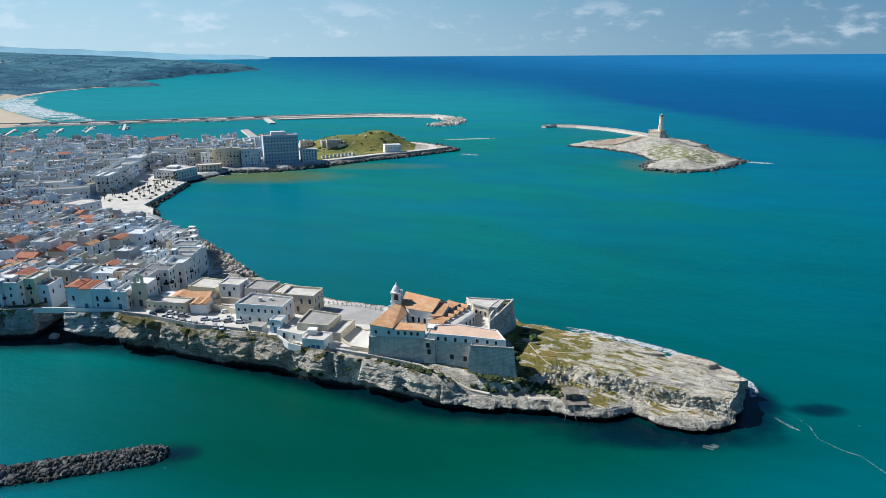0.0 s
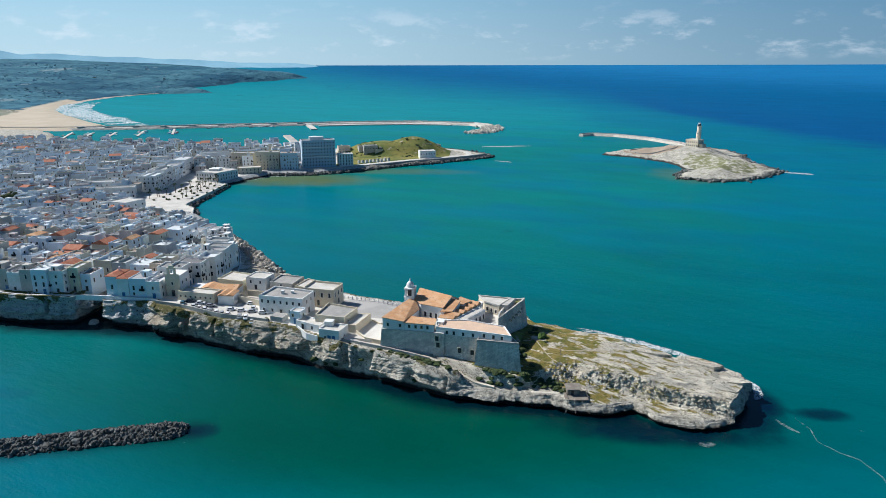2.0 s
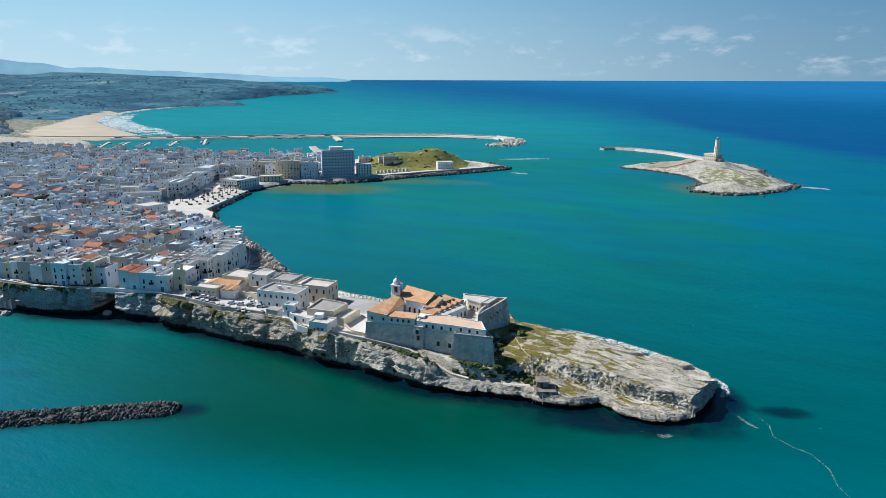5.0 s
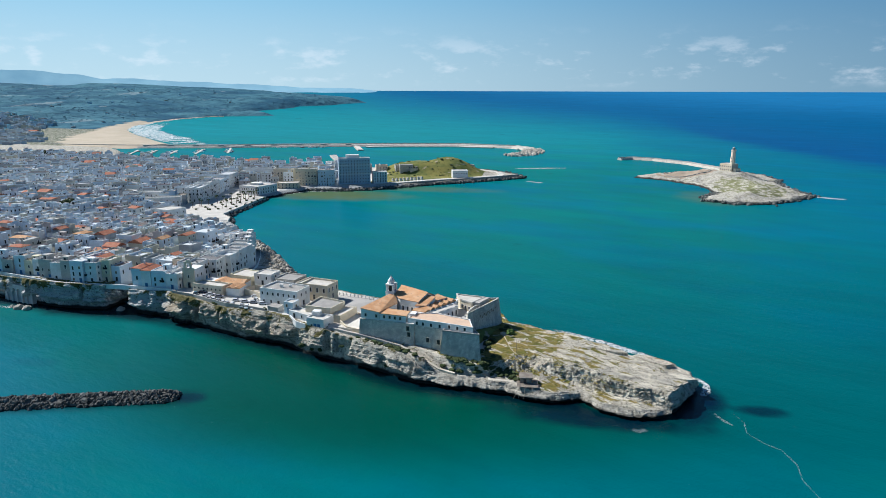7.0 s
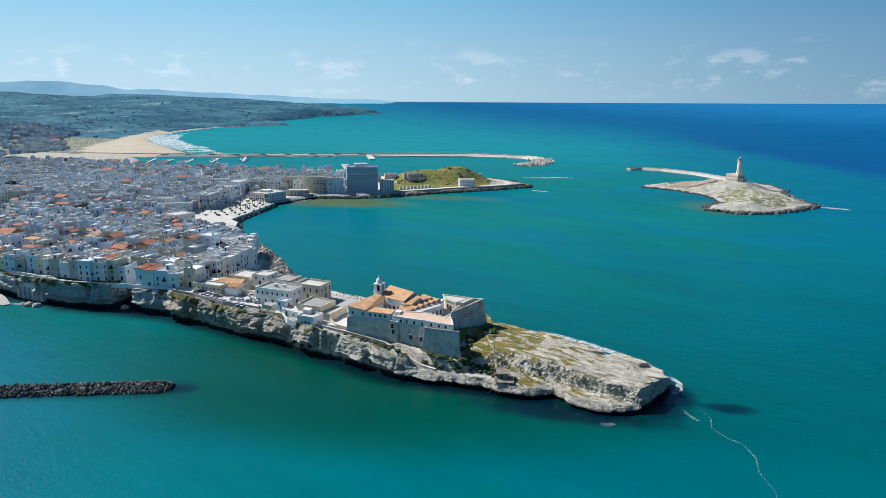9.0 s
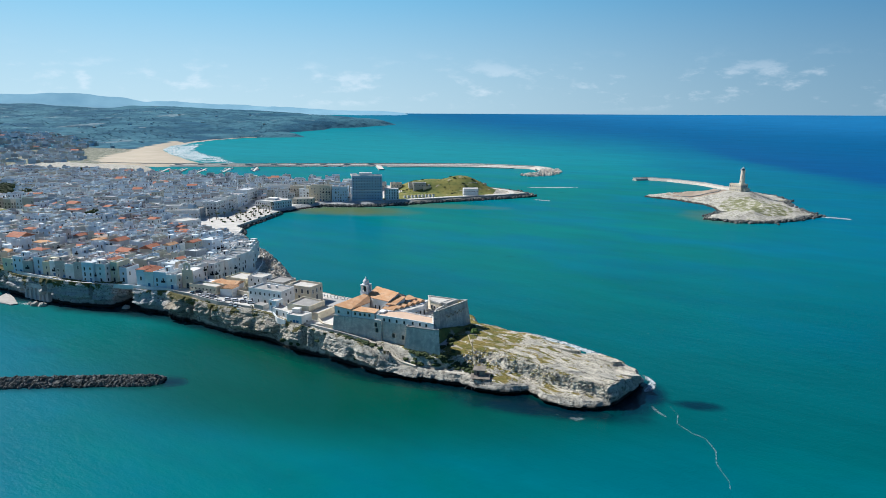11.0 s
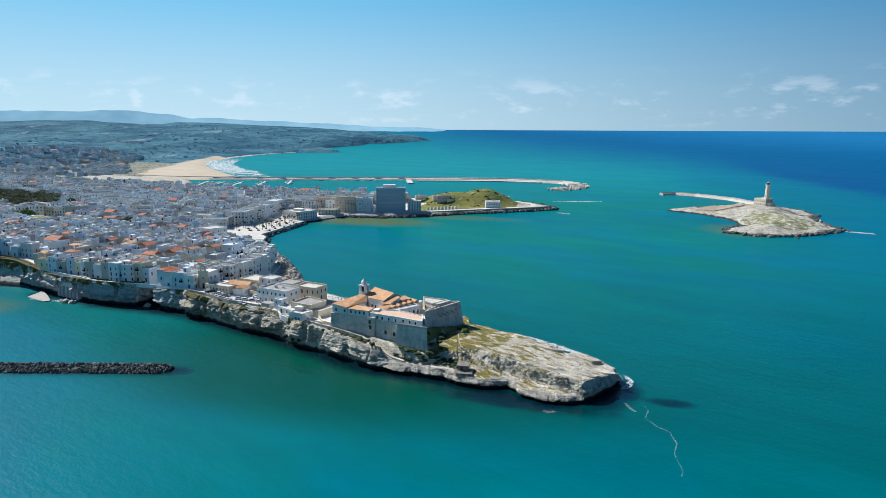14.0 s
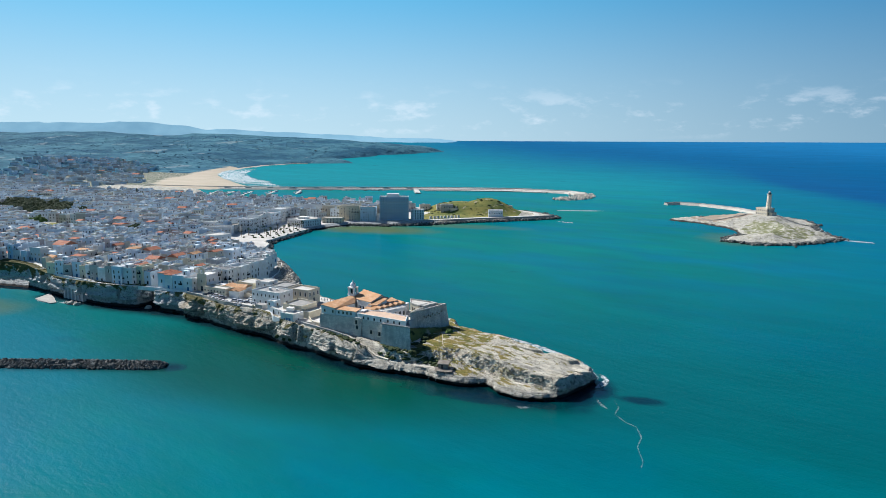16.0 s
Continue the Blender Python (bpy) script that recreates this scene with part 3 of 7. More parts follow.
def vnoise(x, y, z):
    x, y, z = np.broadcast_arrays(np.asarray(x, float), np.asarray(y, float), np.asarray(z, float))
    i, j, k = (np.floor(a).astype(np.int64) for a in (x, y, z))
    u, v, w = x - i, y - j, z - k
    u, v, w = (a * a * (3 - 2 * a) for a in (u, v, w))
    total = 0
    for a in (0, 1):
        for b in (0, 1):
            for c in (0, 1):
                total = total + rand_at(i + a, j + b, k + c) * (u if a else 1 - u) * (v if b else 1 - v) * (w if c else 1 - w)
    return total


def fbm(x, y, z=0.0, octaves=4):
    """Noise in -1 to 1."""
    total, amp, norm = 0, 1.0, 0
    for o in range(octaves):
        f = 2 ** o
        total, norm = total + amp * (vnoise(np.asarray(x) * f + 17 * o, np.asarray(y) * f + 5 * o, np.asarray(z) * f) * 2 - 1), norm + amp
        amp *= 0.5
    return total / norm


def sstep(a, b, v):
    t = np.clip((np.asarray(v, float) - a) / (b - a), 0, 1)
    return t * t * (3 - 2 * t)


def line_distance(x, y, pts, closed=False):
    d = np.full(np.shape(x), 1e9)
    pts = list(pts) + ([pts[0]] if closed else [])
    for (ax, ay), (bx, by) in zip(pts, pts[1:]):
        ex, ey = bx - ax, by - ay
        t = np.clip(((x - ax) * ex + (y - ay) * ey) / (ex * ex + ey * ey + 1e-9), 0, 1)
        d = np.minimum(d, np.hypot(x - ax - t * ex, y - ay - t * ey))
    return d


def inside(x, y, pts):
    r = np.zeros(np.shape(x), bool)
    for (ax, ay), (bx, by) in zip(pts, list(pts[1:]) + [pts[0]]):
        if ay != by:
            r ^= ((ay > y) != (by > y)) & (x < (bx - ax) * (y - ay) / (by - ay) + ax)
    return r


# ---- sea, one sheet to the horizon ----
SEA_C = (60.0, -30.0)


def sea_level(x, y):
    """The far sheet lifts to eye height, where the horizon lies."""
    r = np.hypot(np.asarray(x) - SEA_C[0], np.asarray(y) - SEA_C[1])
    return 115 * np.clip((r - 1800) / 3000, 0, None) ** 2


def build_sea():
    radii = [0, 60, 120, 180, 240, 300, 380, 460, 560, 680, 820, 1000, 1200, 1400, 1600] + [1800 + 100 * i for i in range(31)]
    seg = 120
    verts, faces = [], []
    for r in radii:
        for i in range(seg):
            a = 2 * math.pi * i / seg
            x, y = SEA_C[0] + r * math.cos(a), SEA_C[1] + r * math.sin(a)
            verts.append((x, y, float(sea_level(x, y))))
    for k in range(len(radii) - 1):
        for i in range(seg):
            a, b = k * seg + i, k * seg + (i + 1) % seg
            faces.append((a, a + seg, b + seg, b) if k else (a, a + seg, b + seg))
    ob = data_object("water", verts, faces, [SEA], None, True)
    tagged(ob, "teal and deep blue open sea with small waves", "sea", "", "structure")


build_sea()

def turfy(name, stone, grass, thr):
    k = Nodes(name)
    c = k.mix(k.ramp(k.noise(0.4, 6, 0.65), 0.35, 0.65), stone, (0.58, 0.54, 0.46, 1))
    c = k.mix(k.ramp(k.noise(0.7, 6, 0.7), 0.52, 0.64), c, (0.20, 0.185, 0.15, 1))
    c = k.mix(k.ramp(k.noise(0.16, 7, 0.65), thr, thr + 0.12), c, grass)
    belt = k.math("ADD", k.axis(2), k.math("MULTIPLY", k.noise(0.15, 3), 3.0))
    c = k.mix(k.ramp(belt, 4.0, 2.6), c, (0.035, 0.035, 0.032, 1))
    k.bump(k.noise(0.7, 6, 0.7), 0.9, 1.0)
    return k.done(c, 0.92, 0, 0.15)


ISLEROCK = turfy("island_rock", (0.36, 0.34, 0.29, 1), (0.26, 0.25, 0.17, 1), 0.52)


# ---- coast ----
FRONT = [(-420, 264), (-345, 262), (-318, 263), (-300, 264), (-287, 262), (-278, 259), (-270, 257.5), (-258, 254), (-250, 251.2), (-238, 248.3), (-226, 246), (-214, 243.4), (-201, 242), (-185, 243.2), (-178.5, 243.8),
         (-177, 268), (-167, 268), (-165, 244), (-144, 243), (-138, 237), (-125, 233), (-103, 224), (-88, 222), (-71, 217), (-60, 210), (-44, 205), (-33, 202), (-18, 196),
         (-8, 191), (9, 190), (28, 190), (34, 187), (45, 186), (54, 190), (60, 183), (69, 180), (80, 181), (87, 188), (94, 202), (97, 211)]
BACK = [(95, 214), (88, 222), (78, 231), (67, 239.5), (56, 247), (44, 254), (32, 260.5), (20, 262), (0, 258), (-25, 258), (-50, 264), (-65, 273), (-89, 294),
        (-108, 316), (-118, 331), (-130, 348), (-150, 371), (-172, 394), (-195, 420), (-214, 444), (-228, 460)]
BAY = [(-233, 470), (-243, 486), (-256, 588), (-248, 624), (-235, 650), (-202, 655), (-168, 672), (-142, 698), (-109, 728), (-72, 755), (-40, 783), (-11, 812)]
HARBOUR = [(-14, 826), (-45, 862), (-85, 885), (-140, 890), (-190, 862), (-240, 850), (-270, 858), (-330, 840), (-420, 850),
           (-520, 862), (-600, 882), (-680, 930), (-740, 1010), (-790, 1050), (-1010, 1075)]
NEAR = FRONT + BACK + BAY + HARBOUR + [(-1010, 200)]
LEVELS = [(-130, 250, 13), (-80, 230, 13), (-55, 217, 12.5), (-34, 209, 11), (-14, 203, 10.5), (0, 212, 9.5), (18, 200, 8.3), (18, 208, 8.6), (22, 214, 9.0), (24, 222, 9.4), (50, 225, 8.2), (75, 208, 7.2), (80, 193, 7.4), (64, 196, 8.2), (48, 206, 9.0),
          (92, 205, 5.2), (-200, 260, 14), (-190, 330, 15), (-300, 300, 18), (-400, 400, 15), (-155, 330, 9), (-165, 365, 5), (-230, 430, 4), (-260, 480, 2.6),
          (-270, 560, 2.6), (-300, 640, 4), (-220, 690, 4.5), (-100, 770, 4), (-30, 810, 3), (-450, 600, 7)]
LEVELS += [(-125, 335, 4), (-114, 318, 5), (-99, 300, 7), (-140, 352, 4), (-118, 300, 9.5), (-500, 850, 3), (-700, 800, 5), (-800, 500, 11), (-450, 430, 14), (-340, 640, 4.5), (60, 236, 6.6), (40, 247, 6.4), (78, 221, 6.4), (-50, 250, 11.5), (-90, 280, 10)]


def plain(x, y):
    x, y = np.asarray(x, float), np.asarray(y, float)
    num, den = 0, 0
    for px, py, pz in LEVELS:
        w = 1 / (((x - px) ** 2 + (y - py) ** 2) ** 1.5 + 60)
        num, den = num + w * pz, den + w
    return num / den


RAMP = [(-24, 206), (-15.1, 202.7), (-9.5, 200.3), (-4, 198), (1.5, 195.6), (8, 193.6), (18.9, 192.8), (29, 192.6)]
RAMP_Z = [11.0, 10.5, 8.9, 7.2, 5.4, 5.0, 4.8, 4.8]


# foot and brow of the scarp on the headland, and the height of the shelf below it
FOOT = [(18, 195.5), (26, 197), (33, 199), (41, 198), (51.5, 195.5), (60.3, 192), (69, 189.2), (78.5, 185.6), (83, 183.6), (88, 181)]
BROW = [(18, 199), (26, 203), (34, 210.5), (40, 207), (45, 204.2), (55, 199.8), (65.3, 192.8), (75.5, 189.6), (84, 188), (90, 186)]
SHELF_X, SHELF_Z = [18, 33, 45, 55, 64, 75, 84], [4.8, 4.6, 4.2, 3.7, 3.3, 3.2, 2.9]


def ground(x, y):
    """The height of the land above the cliffs and shores."""
    x, y = np.asarray(x, float), np.asarray(y, float)
    z = plain(x, y)
    front = line_distance(x, y, FRONT)
    # low rock shelf under the walls and along the headland, and the scarp behind it
    shelf = np.interp(x, [-60, -24, -12, 5, 20], [0, 0, 1.2, 2.4, 3.4])
    low = 4.2 + 0.6 * fbm(x / 9, y / 5, 3.0)
    low = low + (np.interp(x, SHELF_X, SHELF_Z) + 0.12 * (front - 4) + 0.5 * fbm(x / 6, y / 4, 3.0, 3) - low) * sstep(18, 26, x)
    s = sstep(-0.5, 3.6, front - shelf + 1.6 * fbm(x / 7, y / 7, 1.0))
    foot_y, brow_y = np.interp(x, [q[0] for q in FOOT], [q[1] for q in FOOT]), np.interp(x, [q[0] for q in BROW], [q[1] for q in BROW])
    wob = 0.28 * fbm(x / 4.5, y / 4.5, 6.0, 3)
    s2 = sstep(0.05, 0.95, (y - foot_y) / np.maximum(1.5, brow_y - foot_y) + wob)
    s = s + (s2 - s) * sstep(18, 24, x)
    on = sstep(-18, 2, x)
    z = z * (1 - on) + on * (low + (z - low) * s)
    # the ramp of the path down to the shelf
    d = line_distance(x, y, RAMP)
    z = z + (np.interp(x, [p[0] for p in RAMP], RAMP_Z) - 0.5 - z) * sstep(3.2, 1.2, d)
    # the headland's bare rock: tilted beds that break off in steps, blocks and hollows
    wild = sstep(17, 24, x)
    along = (x - 20) * 0.878 - (y - 215) * 0.479
    across = (x - 20) * 0.479 + (y - 215) * 0.878
    beds = 1.5 * fbm(along / 40, across / 9, 0.5, 3) + 0.05 * across
    q = beds / 0.5
    stair = np.floor(q) + sstep(0.80, 1.0, q - np.floor(q))
    bare = sstep(30, 60, x)
    face = 4 * s * (1 - s)
    fine = fbm(x / 1.1, y / 1.1, 5.0, 3)
    z = z + wild * (0.3 + 0.7 * s) * (0.5 * stair * (0.35 + 0.65 * bare) + 0.16 * fbm(along / 5, across / 2.2, 3.0, 3))
    z = z + wild * (0.12 + 0.8 * face) * fine + wild * 1.7 * face * fbm(x / 3.2, y / 3.2, 7.0, 3)
    z = np.where(x > 14, np.maximum(z, 2.0), z)
    # turf hill behind the hotel, on the second point
    q = ((x + 132 - (y - 815) * 0.25) / 62) ** 2 + ((y - 818) / 32) ** 2
    z = z + 14 * np.exp(-q ** 2.5) * (1 + 0.22 * fbm(x / 20, y / 20, 0.0, 4)) + 6 * np.exp(-((x + 108) / 20) ** 2 - ((y - 822) / 14) ** 2)
    return z


def shore(x, y):
    """Land with its slopes down to the water."""
    z = ground(x, y)
    f, b = line_distance(x, y, FRONT), line_distance(x, y, BACK + BAY)
    h = line_distance(x, y, HARBOUR)
    land = inside(x, y, NEAR)
    sign = np.where(land, 1.0, -1.0)
    wild = sstep(17, 24, np.asarray(x))
    wide = 3.5 + (6.5 - 7.0 * sstep(70, 92, np.asarray(x))) * wild
    up = sstep(np.where(x > 20, -0.6, 1.2), np.where(x > 20, 1.8, 4.2), f * sign) * sstep(-1.0 + 0.85 * wild, 1.0 + 0.55 * wild, (b * sign) / wide + 0.35 * fbm(np.asarray(x) / 5, np.asarray(y) / 5, 4.0)) * sstep(-0.5, 2.5, h * sign)
    return -2.5 + (z + 2.5) * up


def land_grid(name, x0, x1, y0, y1, step, height, mats, choose, keep, smooth=True):
    xs, ys = np.arange(x0, x1 + step / 2, step), np.arange(y0, y1 + step / 2, step)
    gx, gy = np.meshgrid(xs, ys)
    gz = height(gx, gy)
    ok = keep(gx, gy)
    nx = len(xs)
    quad = ok[:-1, :-1] | ok[1:, :-1] | ok[:-1, 1:] | ok[1:, 1:]
    js, is_ = np.nonzero(quad)
    a = js * nx + is_
    faces = np.stack([a, a + 1, a + nx + 1, a + nx], 1)
    used, inv = np.unique(faces, return_inverse=True)
    verts = np.stack([gx.ravel(), gy.ravel(), gz.ravel()], 1)[used]
    faces = inv.reshape(-1, 4)
    c = verts[faces].mean(1)
    return data_object(name, verts.tolist(), faces.tolist(), mats, choose(c[:, 0], c[:, 1], c[:, 2]).astype(int).tolist(), smooth)


def near_choice(x, y, z):
    """0 rock, 1 rocky turf, 2 paving, 3 asphalt, 4 dry turf."""
    r = np.full(x.shape, 2)
    r[(x > 17)] = 1
    r[(x > -50) & (x <= 17) & (y < 211 - 0.1 * (x + 34))] = 1
    f = line_distance(x, y, FRONT)
    r[(f < 4.5) & (x < -40)] = 0
    r[(f < 5.5) & (x > -20) & (x < 40)] = 0
    b = line_distance(x, y, BACK)
    r[(b < 5) & (x < 17)] = 0
    r[(y > 284) & (x > -127)] = 0
    r[(x > -62) & (x < -34) & (y > 236) & (y < 256)] = 3
    return r


ob = land_grid("ground", 14, 104, 174, 276, 0.5, shore, [ROCK, TURFROCK, PAVING, ASPHALT, TURF], near_choice,
               lambda x, y: (line_distance(x, y, NEAR, True) < 3) | inside(x, y, NEAR), False)
tagged(ob, "bare limestone headland with tilted beds and dry turf", "headland", "", "structure")
ob = land_grid("ground", -296, 14, 174, 304, 1.0, shore, [ROCK, TURFROCK, PAVING, ASPHALT, TURF], near_choice,
               lambda x, y: (line_distance(x, y, NEAR, True) < 3) | inside(x, y, NEAR))
tagged(ob, "pale limestone headland with dry turf and paved road", "headland", "", "structure")


def town_choice(x, y, z):
    r = np.full(x.shape, 2)
    q = ((x + 132 - (y - 815) * 0.25) / 76) ** 2 + ((y - 818) / 40) ** 2
    r[q < 1] = 4
    r[(x > -185) & (y > 700) & (r == 2)] = 4
    r[(x > -60) & (y > 770)] = 1
    r[line_distance(x, y, BACK + BAY) < np.where(y < 420, 17, 9)] = 0
    r[(x < -640) & (y > 905) & (r == 2)] = 1
    r[line_distance(x, y, FRONT) < 12] = 0
    r[inside(x, y, [(-515, 472), (-508, 438), (-470, 404), (-424, 398), (-418, 425), (-440, 455)])] = 4
    r[inside(x, y, [(-760, 620), (-700, 556), (-570, 496), (-540, 503), (-556, 540), (-640, 616), (-700, 645)])] = 4
    return r


ob = land_grid("ground", -1010, -4, 296, 1092, 6.0, lambda x, y: shore(x, y) - 0.25, [ROCK, ISLEROCK, PAVING, ASPHALT, TURF], town_choice,
               lambda x, y: (line_distance(x, y, NEAR, True) < 9) | inside(x, y, NEAR))
tagged(ob, "gently sloping paved town ground by the bay", "ground", "", "structure")
ob = land_grid("ground", -1010, -290, 196, 300, 6.0, lambda x, y: shore(x, y) - 0.25, [ROCK, ISLEROCK, PAVING, ASPHALT, TURF], town_choice,
               lambda x, y: (line_distance(x, y, NEAR, True) < 9) | inside(x, y, NEAR))
tagged(ob, "town ground above the cove cliffs", "ground", "", "structure")


def resample(pts, step):
    out = []
    for (ax, ay), (bx, by) in zip(pts, pts[1:]):
        n = max(1, int(math.hypot(bx - ax, by - ay) / step))
        out += [(ax + (bx - ax) * i / n, ay + (by - ay) * i / n) for i in range(n)]
    return np.array(out + [pts[-1]])


def build_cliff():
    """The sea cliff as a sheet of its own: strata, notches, an undercut foot."""
    p = resample(FRONT[1:] + BACK[:1], 0.55)
    k = np.ones(5) / 5
    sm = np.stack([np.convolve(np.pad(p[:, i], 2, mode="edge"), k, "valid") for i in (0, 1)], 1)
    t = np.gradient(sm, axis=0)
    t /= np.linalg.norm(t, axis=1)[:, None]
    nrm = np.stack([-t[:, 1], t[:, 0]], 1)
    deep = np.where(sm[:, 0] > -24, 1.8, 3.6)
    top = ground(sm[:, 0] + nrm[:, 0] * deep, sm[:, 1] + nrm[:, 1] * deep)
    top = top * np.clip((len(top) - np.arange(len(top))) / 16, 0.1, 1)
    rows = 36
    verts = []
    for r in range(rows + 3):
        f = min(1.0, r / rows)
        z = -1.5 + (top + 1.5) * f
        x, y = sm[:, 0], sm[:, 1]
        tall = np.clip(top / 12, 0.62, 1)
        lean = 0.4 + np.interp(x, [-150, -138, 18, 22], [1.6, 3.6, 4.6, 2.6]) * f ** 2.2
        hollow = 0.6 + 0.8 * vnoise(x / 16, y / 16, 5.0)
        foot = np.interp(x, [-80, -55, -5, 12], [4.6, 7.0, 7.0, 4.6]) * tall * hollow * sstep(0.42, 0.14, z / np.maximum(top, 3) + 0.09 * fbm(x / 5, y / 5, 2.0)) ** 0.7
        coarse = 3.2 * tall * fbm(x / 13, y / 13, z / 30, 3)
        beds = fbm(x / 34, y / 34, z / 2.1, 2)
        strata = 2.2 * tall * np.round(beds * 3.5) / 3.5
        cleft = 4.2 * tall * sstep(0.11, 0.0, np.abs(fbm(x / 11, y / 11, z / 60 + 3, 3)))
        fine = 1.9 * tall * fbm(x / 3.2, y / 3.2, z / 2.0, 4)
        tame = np.interp(x, [-40, 10], [1.0, 0.3])
        coarse = (coarse + cleft) * tame
        off = lean + foot + (coarse + strata + fine) * (1 - f ** 6) - np.interp(x, [-140, -110, -50, 0, 40], [2.4, 1.6, 1.6, 2.0, 2.0])
        if r > rows:
            off = off + (r - rows) * 1.6
            z = np.minimum(top, ground(x + nrm[:, 0] * off, y + nrm[:, 1] * off)) + 0.1 - 0.25 * (r - rows)
        verts.append(np.stack([x + nrm[:, 0] * off, y + nrm[:, 1] * off, z], 1))
    n = len(sm)
    v = np.concatenate(verts)
    faces = [(r * n + i, r * n + i + 1, (r + 1) * n + i + 1, (r + 1) * n + i) for r in range(rows + 2) for i in range(n - 1)]
    ob = data_object("cliff", v.tolist(), faces, [ROCK], None, False)
    tagged(ob, "weathered limestone sea cliff with dark undercut foot", "cliff", "", "structure")


build_cliff()

# ---- lighthouse island ----
ISLE = [(130, 848), (168, 822), (200, 780), (205, 722), (185, 668), (208, 652), (242, 658), (278, 690), (302, 718), (298, 752), (292, 800), (304, 850), (300, 900), (280, 925),
        (240, 922), (190, 905), (158, 878)]


def isle_height(x, y):
    d = line_distance(x, y, ISLE, True) * np.where(inside(x, y, ISLE), 1, -1) + 4 * fbm(x / 18, y / 18, 7.0)
    z = -2 + 4.5 * sstep(-2, 3, d) + 9.0 * sstep(0, 62, d)
    z = z + 2.6 * sstep(0, 6, d) * fbm(x / 11, y / 11, 2.0, 5)
    knoll = sstep(26, 12, np.hypot(x - 246, y - 849))
    return z + (11.6 - z) * knoll


def isle_choice(x, y, z):
    r = np.zeros(x.shape, int)
    r[((x - 195) / 38) ** 2 + ((y - 850) / 24) ** 2 < 1] = 2
    r[((x - 245) / 36) ** 2 + ((y - 745) / 60) ** 2 < 1] = 1
    return r


ISLETURF = turfy("island_scrub", (0.40, 0.38, 0.31, 1), (0.20, 0.205, 0.10, 1), 0.42)
ISLEEARTH = surface("island_bare_earth", (0.33, 0.26, 0.19, 1), (0.38, 0.31, 0.24, 1), 0.1, 0.8)
ob = land_grid("ground", 118, 320, 640, 940, 2.0, isle_height, [ISLEROCK, ISLETURF, ISLEEARTH], isle_choice,
               lambda x, y: (line_distance(x, y, ISLE, True) < 12) | inside(x, y, ISLE))
tagged(ob, "low rocky island with scrub and bare earth", "island", "", "structure")

# ---- far shore and hills ----
FARCOAST = [(-700, 1118), (-715, 1155), (-800, 1236), (-880, 1313), (-1020, 1450), (-1172, 1630), (-1262, 1790), (-1316, 1925), (-1352, 2140), (-1312, 2350), (-1225, 2396), (-1123, 2470), (-1262, 2640),
            (-1340, 2730), (-1277, 3018), (-1300, 3120), (-1179, 3284), (-1150, 3420), (-1057, 3540), (-1200, 3640), (-1450, 3740), (-1676, 3900), (-2100, 4050)]
FARLAND = FARCOAST + [(-3300, 3400), (-4300, 1900), (-4600, 300), (-1000, 190), (-1000, 1040)]


def far_height(x, y):
    d = line_distance(x, y, FARCOAST) * np.where(inside(x, y, FARLAND), 1, -1)
    q = np.maximum(y - 1750, -x - 1330)
    rise = sstep(-60, 520, q)
    crag = 1 - 2 * np.abs(fbm(x / 380, y / 380, 4.0, 4))
    h = 38 * (1 - np.exp(-np.clip(d, 0, None) / 300)) * (0.8 + 1.0 * fbm(x / 560, y / 560, 9.0, 5) + 0.6 * crag + 0.5 * sstep(2000, 2900, y)) * rise * np.interp(np.hypot(x, y), [2300, 3600], [1.0, 0.55])
    low = 5 + 3 * fbm(x / 200, y / 200, 1.0) + 16 * sstep(2700, 3100, y) * sstep(0, 90, d)
    return sea_level(x, y) - 4 + (low + 4 + h) * sstep(-8, 25, d)


def far_choice(x, y, z):
    d = line_distance(x, y, FARCOAST)
    r = np.zeros(x.shape, int)
    r[(y < 1950) & (d < np.interp(y, [1040, 1150, 1300, 1600, 1950], [200, 190, 150, 70, 36]))] = 1
    r[(y < 1560) & (x > -1380) & (r == 0)] = 2
    return r


PLAINS = turfy("coastal_plain", (0.20, 0.20, 0.16, 1), (0.10, 0.12, 0.07, 1), 0.42)
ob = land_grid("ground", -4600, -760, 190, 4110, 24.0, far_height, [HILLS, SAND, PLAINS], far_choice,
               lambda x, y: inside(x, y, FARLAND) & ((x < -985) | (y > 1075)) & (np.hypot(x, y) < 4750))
tagged(ob, "wooded hills tinted blue-green by painted haze, and a sandy beach", "hills", "", "structure")


def build_ridge():
    """The far mountain ridge, a relief at the edge of sight."""
    n, rows = 160, 6
    verts = []
    for r in range(rows):
        f = r / (rows - 1)
        for i in range(n):
            a = radians(90 + 8 + 52 * i / (n - 1))
            rad = 4480 + 210 * f
            x, y = rad * math.cos(a), rad * math.sin(a)
            u = i / (n - 1)
            crest = 92 + 122 * float(sstep(0.0, 0.7, u)) + 26 * float(fbm(u * 9, 0.3, 0.0, 4))
            verts.append((x, y, 70 + (crest - 70) * f ** 0.8 + 10 * float(fbm(u * 30, f * 3, 1.0))))
    faces = [(r * n + i + 1, r * n + i, (r + 1) * n + i, (r + 1) * n + i + 1) for r in range(rows - 1) for i in range(n - 1)]
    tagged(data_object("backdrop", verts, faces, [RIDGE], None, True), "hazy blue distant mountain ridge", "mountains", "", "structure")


build_ridge()

# ---- windows, doors: built once, shared ----


